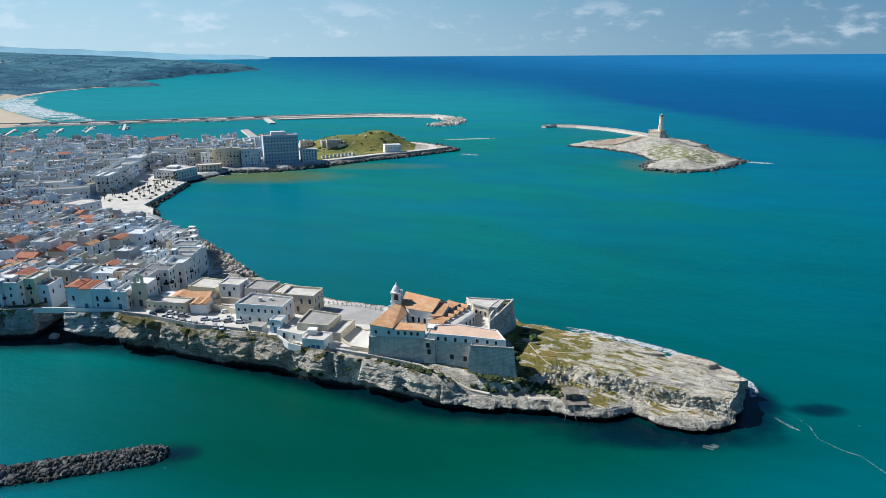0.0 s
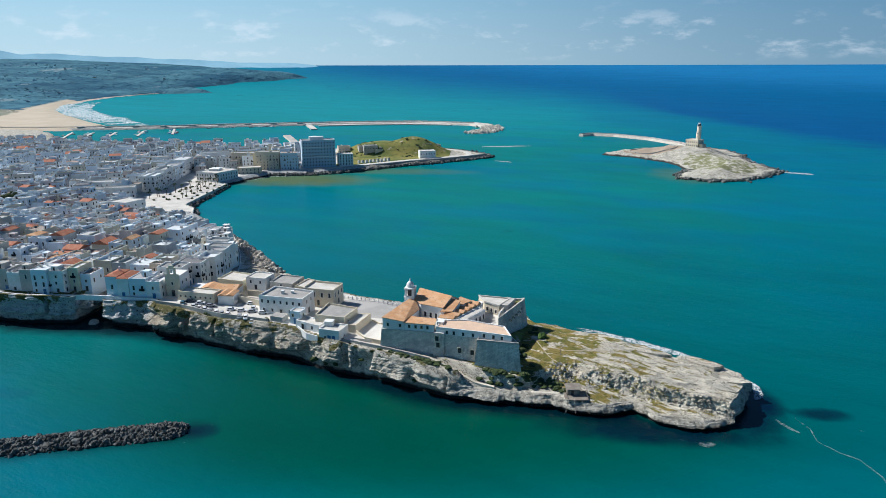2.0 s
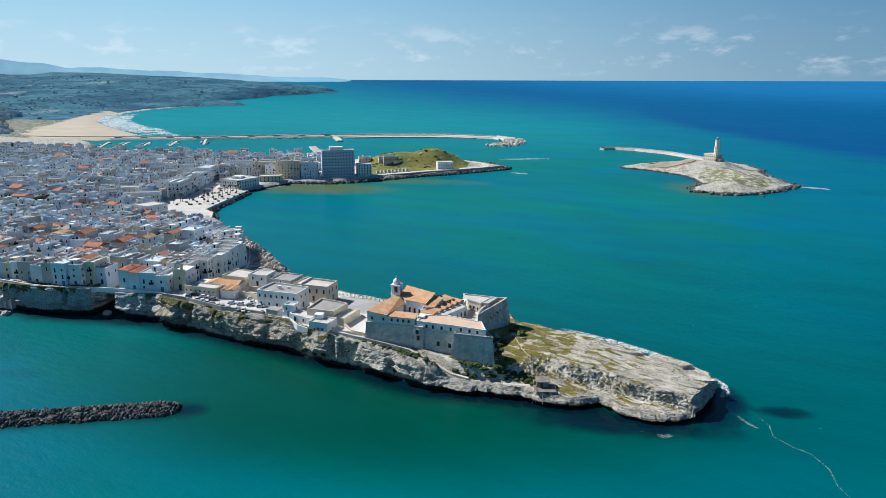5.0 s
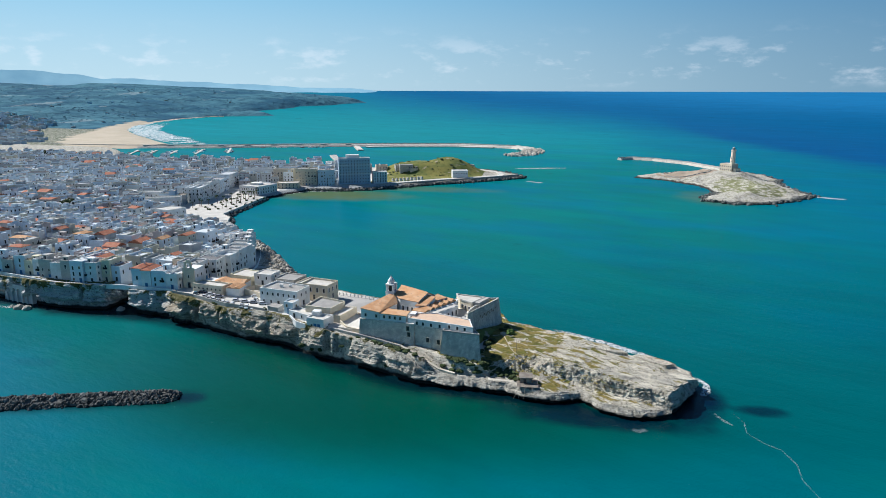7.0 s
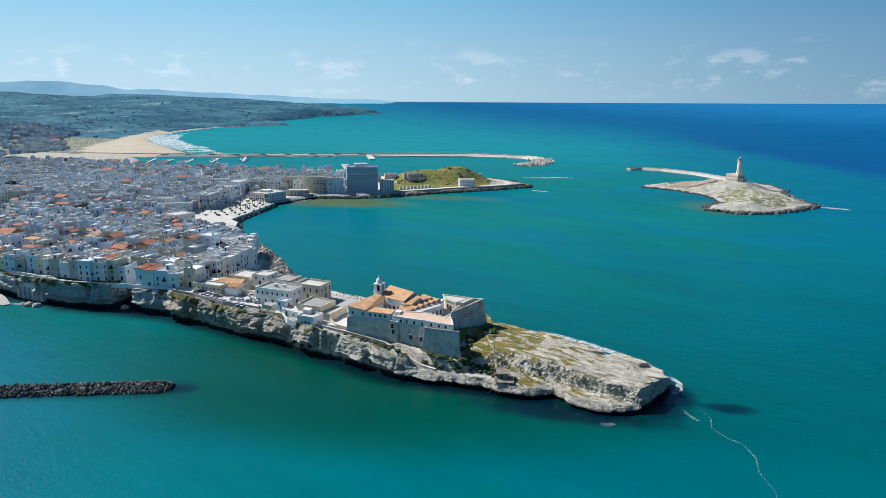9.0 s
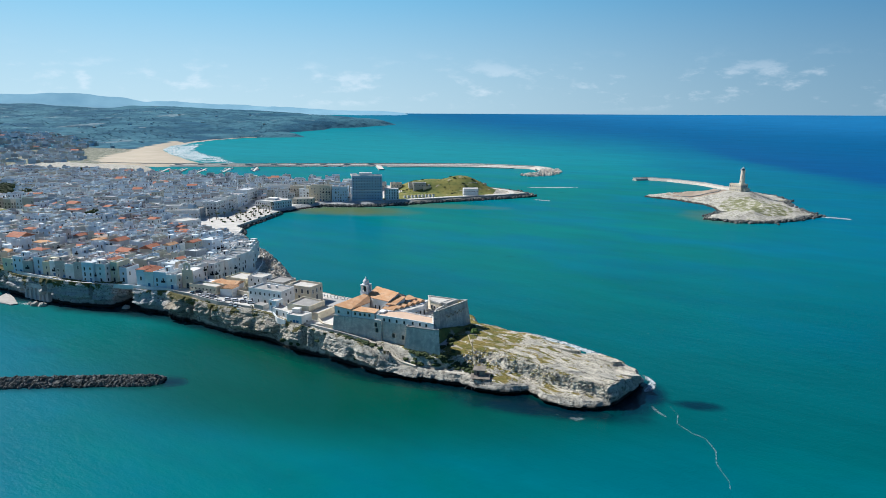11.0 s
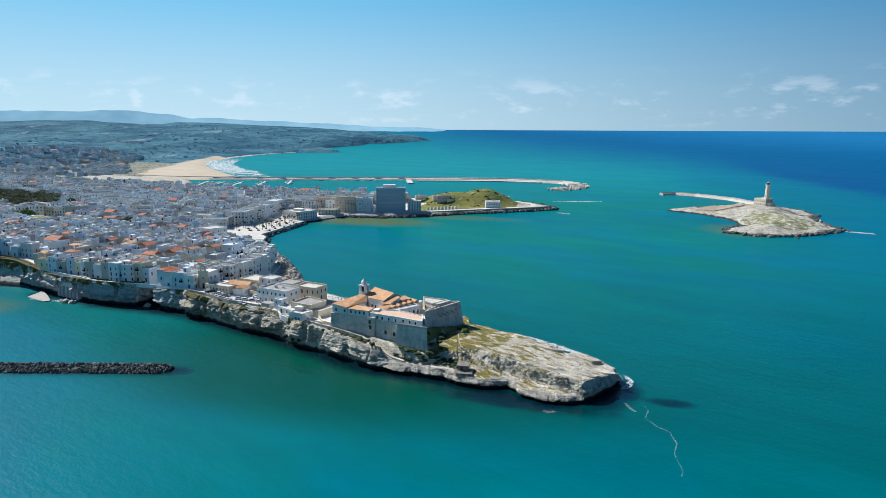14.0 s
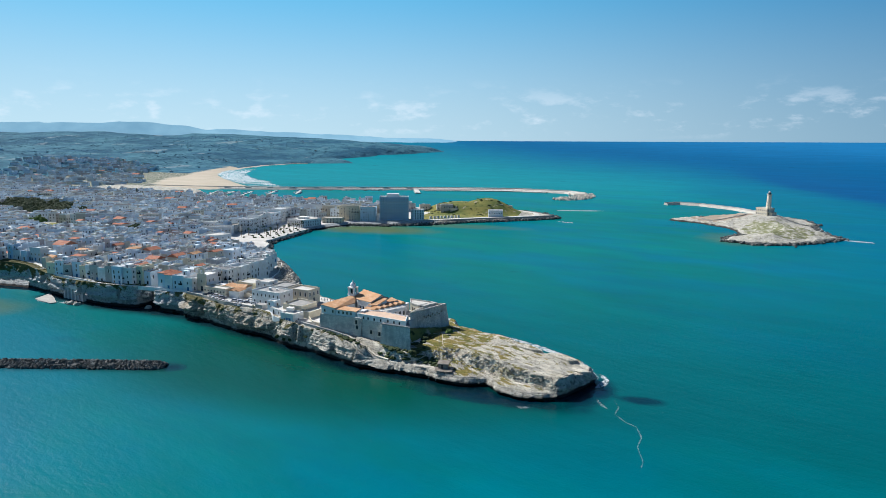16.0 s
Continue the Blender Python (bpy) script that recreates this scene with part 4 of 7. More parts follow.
def window_mesh(w, h, frame_mat, name="window"):
    """A surround proud of the wall with its sill, and the dark pane that sits in it; both face -y, origin at the middle of the foot."""
    t = 0.13
    bm = bmesh.new()
    out = [(-w / 2 - t, -0.12), (w / 2 + t, -0.12), (w / 2 + t, h + t), (-w / 2 - t, h + t)]
    inn = [(-w / 2, 0), (w / 2, 0), (w / 2, h), (-w / 2, h)]
    rings = [[bm.verts.new((x, y, z)) for x, z in pts] for pts, y in ((out, 0.05), (out, -0.12), (inn, -0.12), (inn, 0.05))]
    for p, q in zip(rings, rings[1:]):
        for i in range(4):
            j = (i + 1) % 4
            bm.faces.new((p[i], p[j], q[j], q[i]))
    me = bpy.data.meshes.new(name)
    bm.to_mesh(me)
    bm.free()
    me.materials.append(frame_mat)
    pane = bpy.data.meshes.new("pane")
    bm = solid((-w / 2 + 0.004, w / 2 - 0.004, -0.04, 0.04, 0.004, h - 0.004))
    bm.to_mesh(pane)
    bm.free()
    pane.materials.append(BLUEDOOR if frame_mat is BLUEDOOR else DARK)
    PANES[me] = pane
    return me


PANES = {}


def balcony_mesh():
    me, rail = bpy.data.meshes.new("balcony"), bpy.data.meshes.new("railing")
    bm = solid((-1.0, 1.0, -0.9, 0.05, -0.15, 0))
    bm.to_mesh(me)
    bm.free()
    me.materials.append(CONCRETE)
    bm = bmesh.new()
    path = [(-0.98, 0.0), (-0.98, -0.87), (0.98, -0.87), (0.98, 0.0)]
    lo, hi = [bm.verts.new((x, y, 0.0)) for x, y in path], [bm.verts.new((x, y, 0.95)) for x, y in path]
    for i in range(3):
        bm.faces.new((lo[i], lo[i + 1], hi[i + 1], hi[i]))
    bmesh.ops.solidify(bm, geom=bm.faces[:], thickness=0.05)
    bm.to_mesh(rail)
    bm.free()
    rail.materials.append(RUBBER)
    PANES[me] = rail
    return me


WIN = [window_mesh(0.9, 1.4, WHITE), window_mesh(1.0, 2.1, WHITE), window_mesh(0.8, 1.2, CREAM)]
WIN_BIG = window_mesh(1.3, 1.9, CREAM)
DOORS = [window_mesh(1.1, 2.2, STONEWALL, "door"), window_mesh(1.1, 2.2, BLUEDOOR, "door")]
BALCONY = balcony_mesh()


def fix(name, me, parent, x, y, z, rz=0.0, scale=(1, 1, 1)):
    ob = new(name, me)
    ob.parent = parent
    ob.matrix_basis = Matrix.LocRotScale((x, y, z), Euler((0, 0, radians(rz))), scale)
    if me in PANES:
        new(PANES[me].name.split(".")[0], PANES[me]).parent = ob
    return ob


# ---- houses of the old town ----


def house(cx, cy, rz, w, d, h, rng, wall=None, roof="flat", label="", z0=None, windows=True, floor_h=3.1, group="old town houses", left=False):
    z0 = float(plain(cx, cy)) if z0 is None else z0
    text = {"flat": "whitewashed flat-roofed town house with small windows", "tile": "plastered town house with an orange tiled roof"}[roof if roof != "lean" else "tile"]
    base = thing("house", pose(cx, cy, z0, 0, 0, rz), label or text, "house", group)
    poly = [(-w / 2, -d / 2), (w / 2, -d / 2), (w / 2, d / 2), (-w / 2, d / 2)]
    wall = wall or PLASTER
    if roof == "flat":
        bm = bmesh.new()
        par = rng.choice((0.4, 0.7, 0.9, 1.0))
        shell(bm, poly, -3, h + par, h, 0.28)
        part("wall", bm, wall, base)
        bm = solid((-w / 2 + 0.3, w / 2 - 0.3, -d / 2 + 0.3, d / 2 - 0.3, h - 0.15, h + 0.06))
        part("roof", bm, ROOFTOP, base)
        if rng.random() < 0.34 and w > 5 and d > 5:
            rw, rd = rng.uniform(2.2, 3.6), rng.uniform(2.2, 4)
            x0, y0 = rng.choice((-w / 2 + 0.35, w / 2 - 0.35 - rw)), rng.uniform(-d / 2 + 1.5, d / 2 - 0.3 - rd)
            bm = solid((x0, x0 + rw, y0, y0 + rd, h + 0.06, h + 2.4), (x0 - 0.12, x0 + rw + 0.12, y0 - 0.12, y0 + rd + 0.12, h + 2.4, h + 2.58))
            box(bm, x0 + rw * 0.3, x0 + rw * 0.3 + 0.85, y0 - 0.04, y0, h + 0.06, h + 2.0, 1)
            part("rooftop_room", bm, [wall, DARK], base)
        if rng.random() < 0.5:
            x0, y0 = rng.uniform(-w / 2 + 0.8, w / 2 - 1.2), rng.uniform(0, d / 2 - 1.0)
            bm = solid((x0, x0 + 0.5, y0, y0 + 0.5, h, h + 1.7), (x0 - 0.1, x0 + 0.6, y0 - 0.1, y0 + 0.6, h + 1.7, h + 1.85))
            part("chimney", bm, WHITE, base)
        for _ in range(rng.choice((0, 1, 1, 2))):
            x0, y0 = rng.uniform(-w / 2 + 0.6, w / 2 - 1.6), rng.uniform(-d / 2 + 0.6, d / 2 - 1.6)
            part("roof_cabinet", solid((x0, x0 + rng.uniform(0.6, 1.3), y0, y0 + rng.uniform(0.5, 1.1), h, h + rng.uniform(0.6, 1.6))), rng.choice((WHITE, GREYROOF, DARK, CONCRETE)), base)
        if rng.random() < 0.3:
            x0 = rng.uniform(-w / 4, w / 4)
            part("terrace_wall", solid((x0, x0 + 0.25, -d / 2 + 0.3, d / 2 - 0.3, h, h + rng.uniform(0.9, 1.9))), wall, base)
        if rng.random() < 0.25:
            x0, y0 = rng.uniform(-w / 2 + 1.2, w / 2 - 1.2), rng.uniform(-d / 4, d / 2 - 1.2)
            bm = bmesh.new()
            tube(bm, (x0, y0, h), (x0, y0, h + 1.3), 0.5, 0.5, 10)
            part("water_tank", bm, METAL, base)
    else:
        bm = bmesh.new()
        prism(bm, poly, -3, h)
        part("wall", bm, wall, base)
        part("roof", gable(bmesh.new(), -w / 2, w / 2, -d / 2, d / 2, h + 0.15, min(w, d) * rng.uniform(0.16, 0.24), "x" if w > d else "y", 0.3, rng.choice((0, min(w, d) * 0.4))), rng.choice((TILES, TILES_RED, TILES_RED, TILES_RED)), base)
        if rng.random() < 0.6:
            x0, y0 = rng.uniform(-w / 4, w / 4), rng.uniform(-d / 4, d / 4)
            part("chimney", solid((x0, x0 + 0.6, y0, y0 + 0.6, h, h + 2.6)), WHITE, base)
    if windows:
        floors = max(1, int(h / floor_h))
        for side, span, off, turn in ((0, w, -d / 2, 0), (1, d, w / 2, 90)) + (((2, d, -w / 2, -90),) if left else ()):
            n = max(1, int(span / rng.uniform(2.8, 3.8)))
            for fl in range(floors):
                for i in range(n):
                    if rng.random() < 0.16:
                        continue
                    s = -span / 2 + span * (i + 0.5) / n + rng.uniform(-0.2, 0.2)
                    zz = fl * floor_h + (0.05 if fl == 0 and i == n // 2 else 1.0)
                    me = rng.choice(DOORS) if fl == 0 and i == n // 2 else rng.choice(WIN)
                    if me is WIN[1]:
                        zz = fl * floor_h + 0.3
                    px, py = (s, off) if side == 0 else ((off, s) if side == 1 else (off, -s))
                    nm = "door" if me in DOORS else "window"
                    fix(nm, me, base, px, py, zz, turn)
                    if me is WIN[1] and fl > 0 and rng.random() < 0.5:
                        fix("balcony", BALCONY, base, px, py, zz - 0.02, turn)
    return base


HOUSE_RNG = random.Random(5)
TAKEN = []
# houses along the cliff edge: x0, x1, y of the front, depth, height, wall, roof
ROW = [(-262, -253, 255, 11, 7.2, YELLOWWALL, "flat"), (-252.8, -246, 253.4, 11, 9.4, BLUEWALL, "flat"), (-245.8, -239, 253.2, 11, 7.6, STONEWALL, "flat"), (-238.8, -232, 254, 11, 9.4, BLUEWALL, "flat"),
       (-231.8, -226, 253, 11, 7.2, YELLOWWALL, "flat"), (-225.8, -220, 252, 11, 8.4, WHITE, "flat"), (-219.8, -212, 249.6, 11, 9.2, STONEWALL, "flat"), (-211.8, -205.5, 248.2, 11, 8.2, WHITE, "flat"),
       (-205.3, -199.3, 247.6, 11, 9.8, STONEWALL, "flat"), (-199, -191.7, 246.6, 10, 10.8, BLUEWALL, "flat"), (-191.5, -185, 248, 10, 9.6, WHITE, "flat"), (-184.8, -180, 251.5, 10, 10.2, YELLOWWALL, "flat"),
       (-179.8, -175, 252.4, 10, 7.6, BLUEWALL, "flat"), (-164, -158.6, 246.4, 10, 9.2, BLUEWALL, "tile"), (-158.4, -153.2, 245.8, 10, 8.6, WHITE, "tile"), (-153, -145.2, 246, 11, 8.4, BLUEWALL, "flat"),
       (-145, -138.6, 245.6, 11, 7.4, WHITE, "flat")]
for x0, x1, y0, dd, hh, wm, rf in ROW:
    tone = {BLUEWALL: "pale blue", YELLOWWALL: "yellowish", STONEWALL: "grey stone", WHITE: "white"}[wm]
    house((x0 + x1) / 2, y0 + dd / 2, 0, x1 - x0, dd, hh, HOUSE_RNG, wm, rf, f"{tone} house standing on the cliff edge wall", 13.0)
    TAKEN.append((x0, x1, y0, y0 + dd))
# houses along the bay side, facing the lane above the rocks
for x1, y0, dd, hh in ((-135, 259, 9, 10.0), (-131, 268.5, 10, 9.5), (-128.6, 279, 9, 9), (-128.6, 288.5, 8, 9.6), (-130, 297, 9, 9.2), (-132, 306.5, 8, 8.6), (-138, 315, 8, 9.2), (-142, 323.5, 8, 8.5), (-146, 332, 9, 7.6), (-150, 341.5, 8, 7.0), (-154, 350, 9, 6.6)):
    house(x1 - 6, y0 + dd / 2, 0, 12, dd - 0.4, hh, HOUSE_RNG, WHITE, "flat", "white tall house above the lane by the rocks", 12.5 if y0 < 300 else 10.5)
    TAKEN.append((x1 - 12, x1, y0, y0 + dd))


# tall houses in rows behind the piazza: centre, turn, width, depth, height, wall
for x, y, rz, w, d, h, wm in ((-309, 545, 9, 15, 25, 12.5, WHITE), (-314, 573, 9, 15, 27, 14, WHITE), (-320, 604, 9, 15, 27, 12.5, BLUEWALL), (-326, 636, 9, 15, 28, 14.5, WHITE),
                              (-322, 503, 24, 38, 12, 8.5, WHITE), (-344, 520, 24, 26, 13, 10, WHITE)):
    house(x, y, rz, w, d, h, HOUSE_RNG, wm, "flat", "white apartment house beside the palm piazza", 4.0, True, 3.1, "piazza houses")
    TAKEN.append((x - w / 2, x + w / 2, y - d / 2, y + d / 2))
TAKEN.append((-286, -258, 430, 454))


def split(rect, rng, low, high, gap, out):
    x0, x1, y0, y1 = rect
    w, d = x1 - x0, y1 - y0
    if max(w, d) < high and (max(w, d) < low * 1.6 or rng.random() < 0.4):
        out.append(rect)
        return
    f = rng.uniform(0.36, 0.64)
    g = gap if max(w, d) > 26 else (0.15 if rng.random() < 0.7 else gap * 0.6)
    if w > d:
        m = x0 + w * f
        split((x0, m - g / 2, y0, y1), rng, low, high, gap, out)
        split((m + g / 2, x1, y0, y1), rng, low, high, gap, out)
    else:
        m = y0 + d * f
        split((x0, x1, y0, m - g / 2), rng, low, high, gap, out)
        split((x0, x1, m + g / 2, y1), rng, low, high, gap, out)


PIAZZA = [(-276, 464), (-232, 439), (-222, 450), (-233, 470), (-243, 486), (-250, 590), (-280, 592), (-304, 540), (-292, 490)]
PARK = [(-515, 472), (-508, 438), (-470, 404), (-424, 398), (-418, 425), (-440, 455)]
GROVE = [(-760, 620), (-700, 556), (-570, 496), (-540, 503), (-556, 540), (-640, 616), (-700, 645)]


def free(x, y, m):
    if not bool(inside(x, y, NEAR)) or float(line_distance(x, y, NEAR, True)) < m:
        return False
    if x > float(np.interp(y, [240, 262, 283, 300, 329, 350, 380, 420, 445, 480], [-139, -141, -141, -143, -155, -160, -182, -222, -252, -300])) and y < 480:
        return False
    if bool(inside(x, y, PIAZZA)) or bool(inside(x, y, PARK)) or bool(inside(x, y, GROVE)) or float(line_distance(x, y, PIAZZA, True)) < 7:
        return False
    if y > 480 and x > float(np.interp(y, [480, 590, 600, 655, 676, 720, 860], [-300, -318, -325, -300, -226, -226, -236])):
        return False
    return all(not (a - 4 < x < b + 3 and c - 4 < y < d + 4) for a, b, c, d in TAKEN) and not (y < 256 and x > -270) and not (-300 < x < -225 and y < 262)


def town(rng, angle, area, low, high, gap, tall, margin):
    """Plots of a dense quarter: (x, y, turn, width, depth, height)."""
    ca, sa = math.cos(radians(angle)), math.sin(radians(angle))
    plots, cells = [], []
    x0, x1, y0, y1 = area
    cx, cy = (x0 + x1) / 2, (y0 + y1) / 2
    r = 0.75 * max(x1 - x0, y1 - y0)
    split((-r, r, -r, r), rng, low, high, gap, cells)
    for a, b, c, d in cells:
        u, v = (a + b) / 2, (c + d) / 2
        x, y = cx + u * ca - v * sa, cy + u * sa + v * ca
        if x0 < x < x1 and y0 < y < y1 and free(x, y, margin):
            h = rng.uniform(*tall)
            plots.append((x, y, angle, b - a - 0.1, d - c - 0.1, h))
    return plots


OLD = town(random.Random(11), -4, (-440, -130, 250, 486), 6.2, 12.5, 2.8, (3.4, 10.0), 7)
OLD.sort(key=lambda p: math.hypot(p[0] + 140, p[1] - 250))
for i, (x, y, rz, w, d, h) in enumerate(OLD[:230]):
    house(x, y, rz, w, d, h, HOUSE_RNG, None, "tile" if HOUSE_RNG.random() < 0.17 and min(w, d) > 5 else "flat")


class Stuff:
    """Collects many small solids into one mesh."""

    def __init__(self):
        self.v, self.f, self.m = [], [], []

    def add(self, pts, faces, mats):
        n = len(self.v)
        self.v += pts
        self.f += [tuple(n + i for i in f) for f in faces]
        self.m += mats

    def box(self, o, ca, sa, x0, x1, y0, y1, z0, z1, mat, top=None):
        pts = [(o[0] + x * ca - y * sa, o[1] + x * sa + y * ca, o[2] + z) for z in (z0, z1) for x, y in ((x0, y0), (x1, y0), (x1, y1), (x0, y1))]
        self.add(pts, [(0, 1, 5, 4), (1, 2, 6, 5), (2, 3, 7, 6), (3, 0, 4, 7), (4, 5, 6, 7)], [mat] * 4 + [mat if top is None else top])

    def pitched(self, o, ca, sa, x0, x1, y0, y1, z0, rise, mat):
        pts = [(x0, y0, z0), (x1, y0, z0), (x1, y1, z0), (x0, y1, z0), (x0, (y0 + y1) / 2, z0 + rise), (x1, (y0 + y1) / 2, z0 + rise)]
        pts = [(o[0] + x * ca - y * sa, o[1] + x * sa + y * ca, o[2] + z) for x, y, z in pts]
        self.add(pts, [(0, 1, 5, 4), (2, 3, 4, 5), (1, 2, 5), (3, 0, 4)], [mat] * 4)

    def house(self, x, y, z, rz, w, d, h, rng, tiled=0.1, windows=True):
        ca, sa = math.cos(radians(rz)), math.sin(radians(rz))
        o = (x, y, z)
        self.box(o, ca, sa, -w / 2, w / 2, -d / 2, d / 2, -3, h, 0, 1)
        if rng.random() < tiled:
            self.pitched(o, ca, sa, -w / 2 - 0.3, w / 2 + 0.3, -d / 2 - 0.3, d / 2 + 0.3, h + 0.02, min(w, d) * 0.2, 3)
        else:
            p = rng.uniform(0.4, 1.0)
            for a in ((-w / 2, w / 2, -d / 2, -d / 2 + 0.3), (-w / 2, w / 2, d / 2 - 0.3, d / 2), (-w / 2, -w / 2 + 0.3, -d / 2 + 0.3, d / 2 - 0.3), (w / 2 - 0.3, w / 2, -d / 2 + 0.3, d / 2 - 0.3)):
                self.box(o, ca, sa, *a, h - 0.05, h + p, 0)
            if rng.random() < 0.35:
                rw, rd = rng.uniform(2.2, max(2.4, w * 0.55)), rng.uniform(2.2, max(2.4, d * 0.5))
                a, b = rng.uniform(-w / 2 + 0.3, w / 2 - 0.3 - rw), rng.uniform(-d / 2 + 0.5, d / 2 - 0.3 - rd)
                self.box(o, ca, sa, a, a + rw, b, b + rd, h, h + 2.6, 0, 1)
            for _ in range(rng.choice((0, 1, 2, 2, 3))):
                a, b = rng.uniform(-w / 2 + 0.4, w / 2 - 1.2), rng.uniform(-d / 2 + 0.4, d / 2 - 1.2)
                self.box(o, ca, sa, a, a + rng.uniform(0.5, 1.5), b, b + rng.uniform(0.5, 1.2), h, h + rng.uniform(0.6, 1.9), rng.choice((0, 0, 1, 2)))
            if rng.random() < 0.3:
                a = rng.uniform(-w / 2 + 0.5, w / 2 - 0.5)
                self.box(o, ca, sa, a - 0.15, a + 0.15, -d / 2 + 0.3, d / 2 - 0.3, h, h + rng.uniform(0.8, 1.8), 0)
        for side, span, off in ((0, w, -d / 2), (1, d, w / 2)) if windows else ():
            n = max(1, int(span / 3.0))
            for fl in range(max(1, int(h / 3.1))):
                for i in range(n):
                    if rng.random() < 0.2:
                        continue
                    s, zz, ww = -span / 2 + span * (i + 0.5) / n, fl * 3.1 + rng.choice((0.4, 0.9)), rng.choice((0.45, 0.5, 0.6))
                    if side == 0:
                        self.box(o, ca, sa, s - ww, s + ww, off - 0.06, off + 0.02, zz, fl * 3.1 + 2.4, 2)
                    else:
                        self.box(o, ca, sa, off - 0.02, off + 0.06, s - ww, s + ww, zz, fl * 3.1 + 2.4, 2)

    def finish(self, name, label, category):
        ob = data_object(name, self.v, self.f, [PLASTERFAR, ROOFFAR, DARK, TILES_RED], self.m)
        return tagged(ob, label, category, "", "stuff")


def fill_town():
    rng = random.Random(23)
    s = Stuff()
    for x, y, rz, w, d, h in OLD[230:]:
        s.house(x, y, float(plain(x, y)), rz, w, d, h, rng, 0.1)
    s.finish("old_town_houses", "dense whitewashed old town houses with flat roofs", "houses")
    s = Stuff()
    for x, y, rz, w, d, h in town(random.Random(31), 24, (-1000, -225, 480, 870), 8.5, 19, 5.5, (5.5, 13.5), 8):
        s.house(x, y, float(plain(x, y)), rz, w, d, h, rng, 0.025)
    for x, y, rz, w, d, h in town(random.Random(37), 8, (-1000, -438, 225, 482), 8.5, 18, 4.6, (5.5, 12), 8):
        s.house(x, y, float(plain(x, y)), rz, w, d, h, rng, 0.03)
    s.finish("modern_town_houses", "pale modern town houses with flat roofs", "houses")
    s = Stuff()
    for _ in range(1900):
        x, y = rng.uniform(-2000, -1010), rng.uniform(330, 1750)
        if float(line_distance(x, y, FARCOAST)) < 210 or x < -1420 - 0.2 * (y - 250):
            continue
        s.house(x, y, float(far_height(x, y)), rng.uniform(0, 40), rng.uniform(9, 20), rng.uniform(9, 17), rng.uniform(4, 9), rng, 0.02, False)
    for _ in range(45):
        x, y = rng.uniform(-2900, -1150), rng.uniform(1500, 3300)
        if bool(inside(x, y, FARLAND)) and 60 < float(line_distance(x, y, FARCOAST)) < 900:
            s.house(x, y, float(far_height(x, y)), rng.uniform(0, 40), rng.uniform(7, 12), rng.uniform(7, 11), rng.uniform(3, 5), rng, 0.0)
    s.finish("outskirt_houses", "scattered pale houses towards the hills", "houses")


fill_town()

# ---- convent on the headland ----


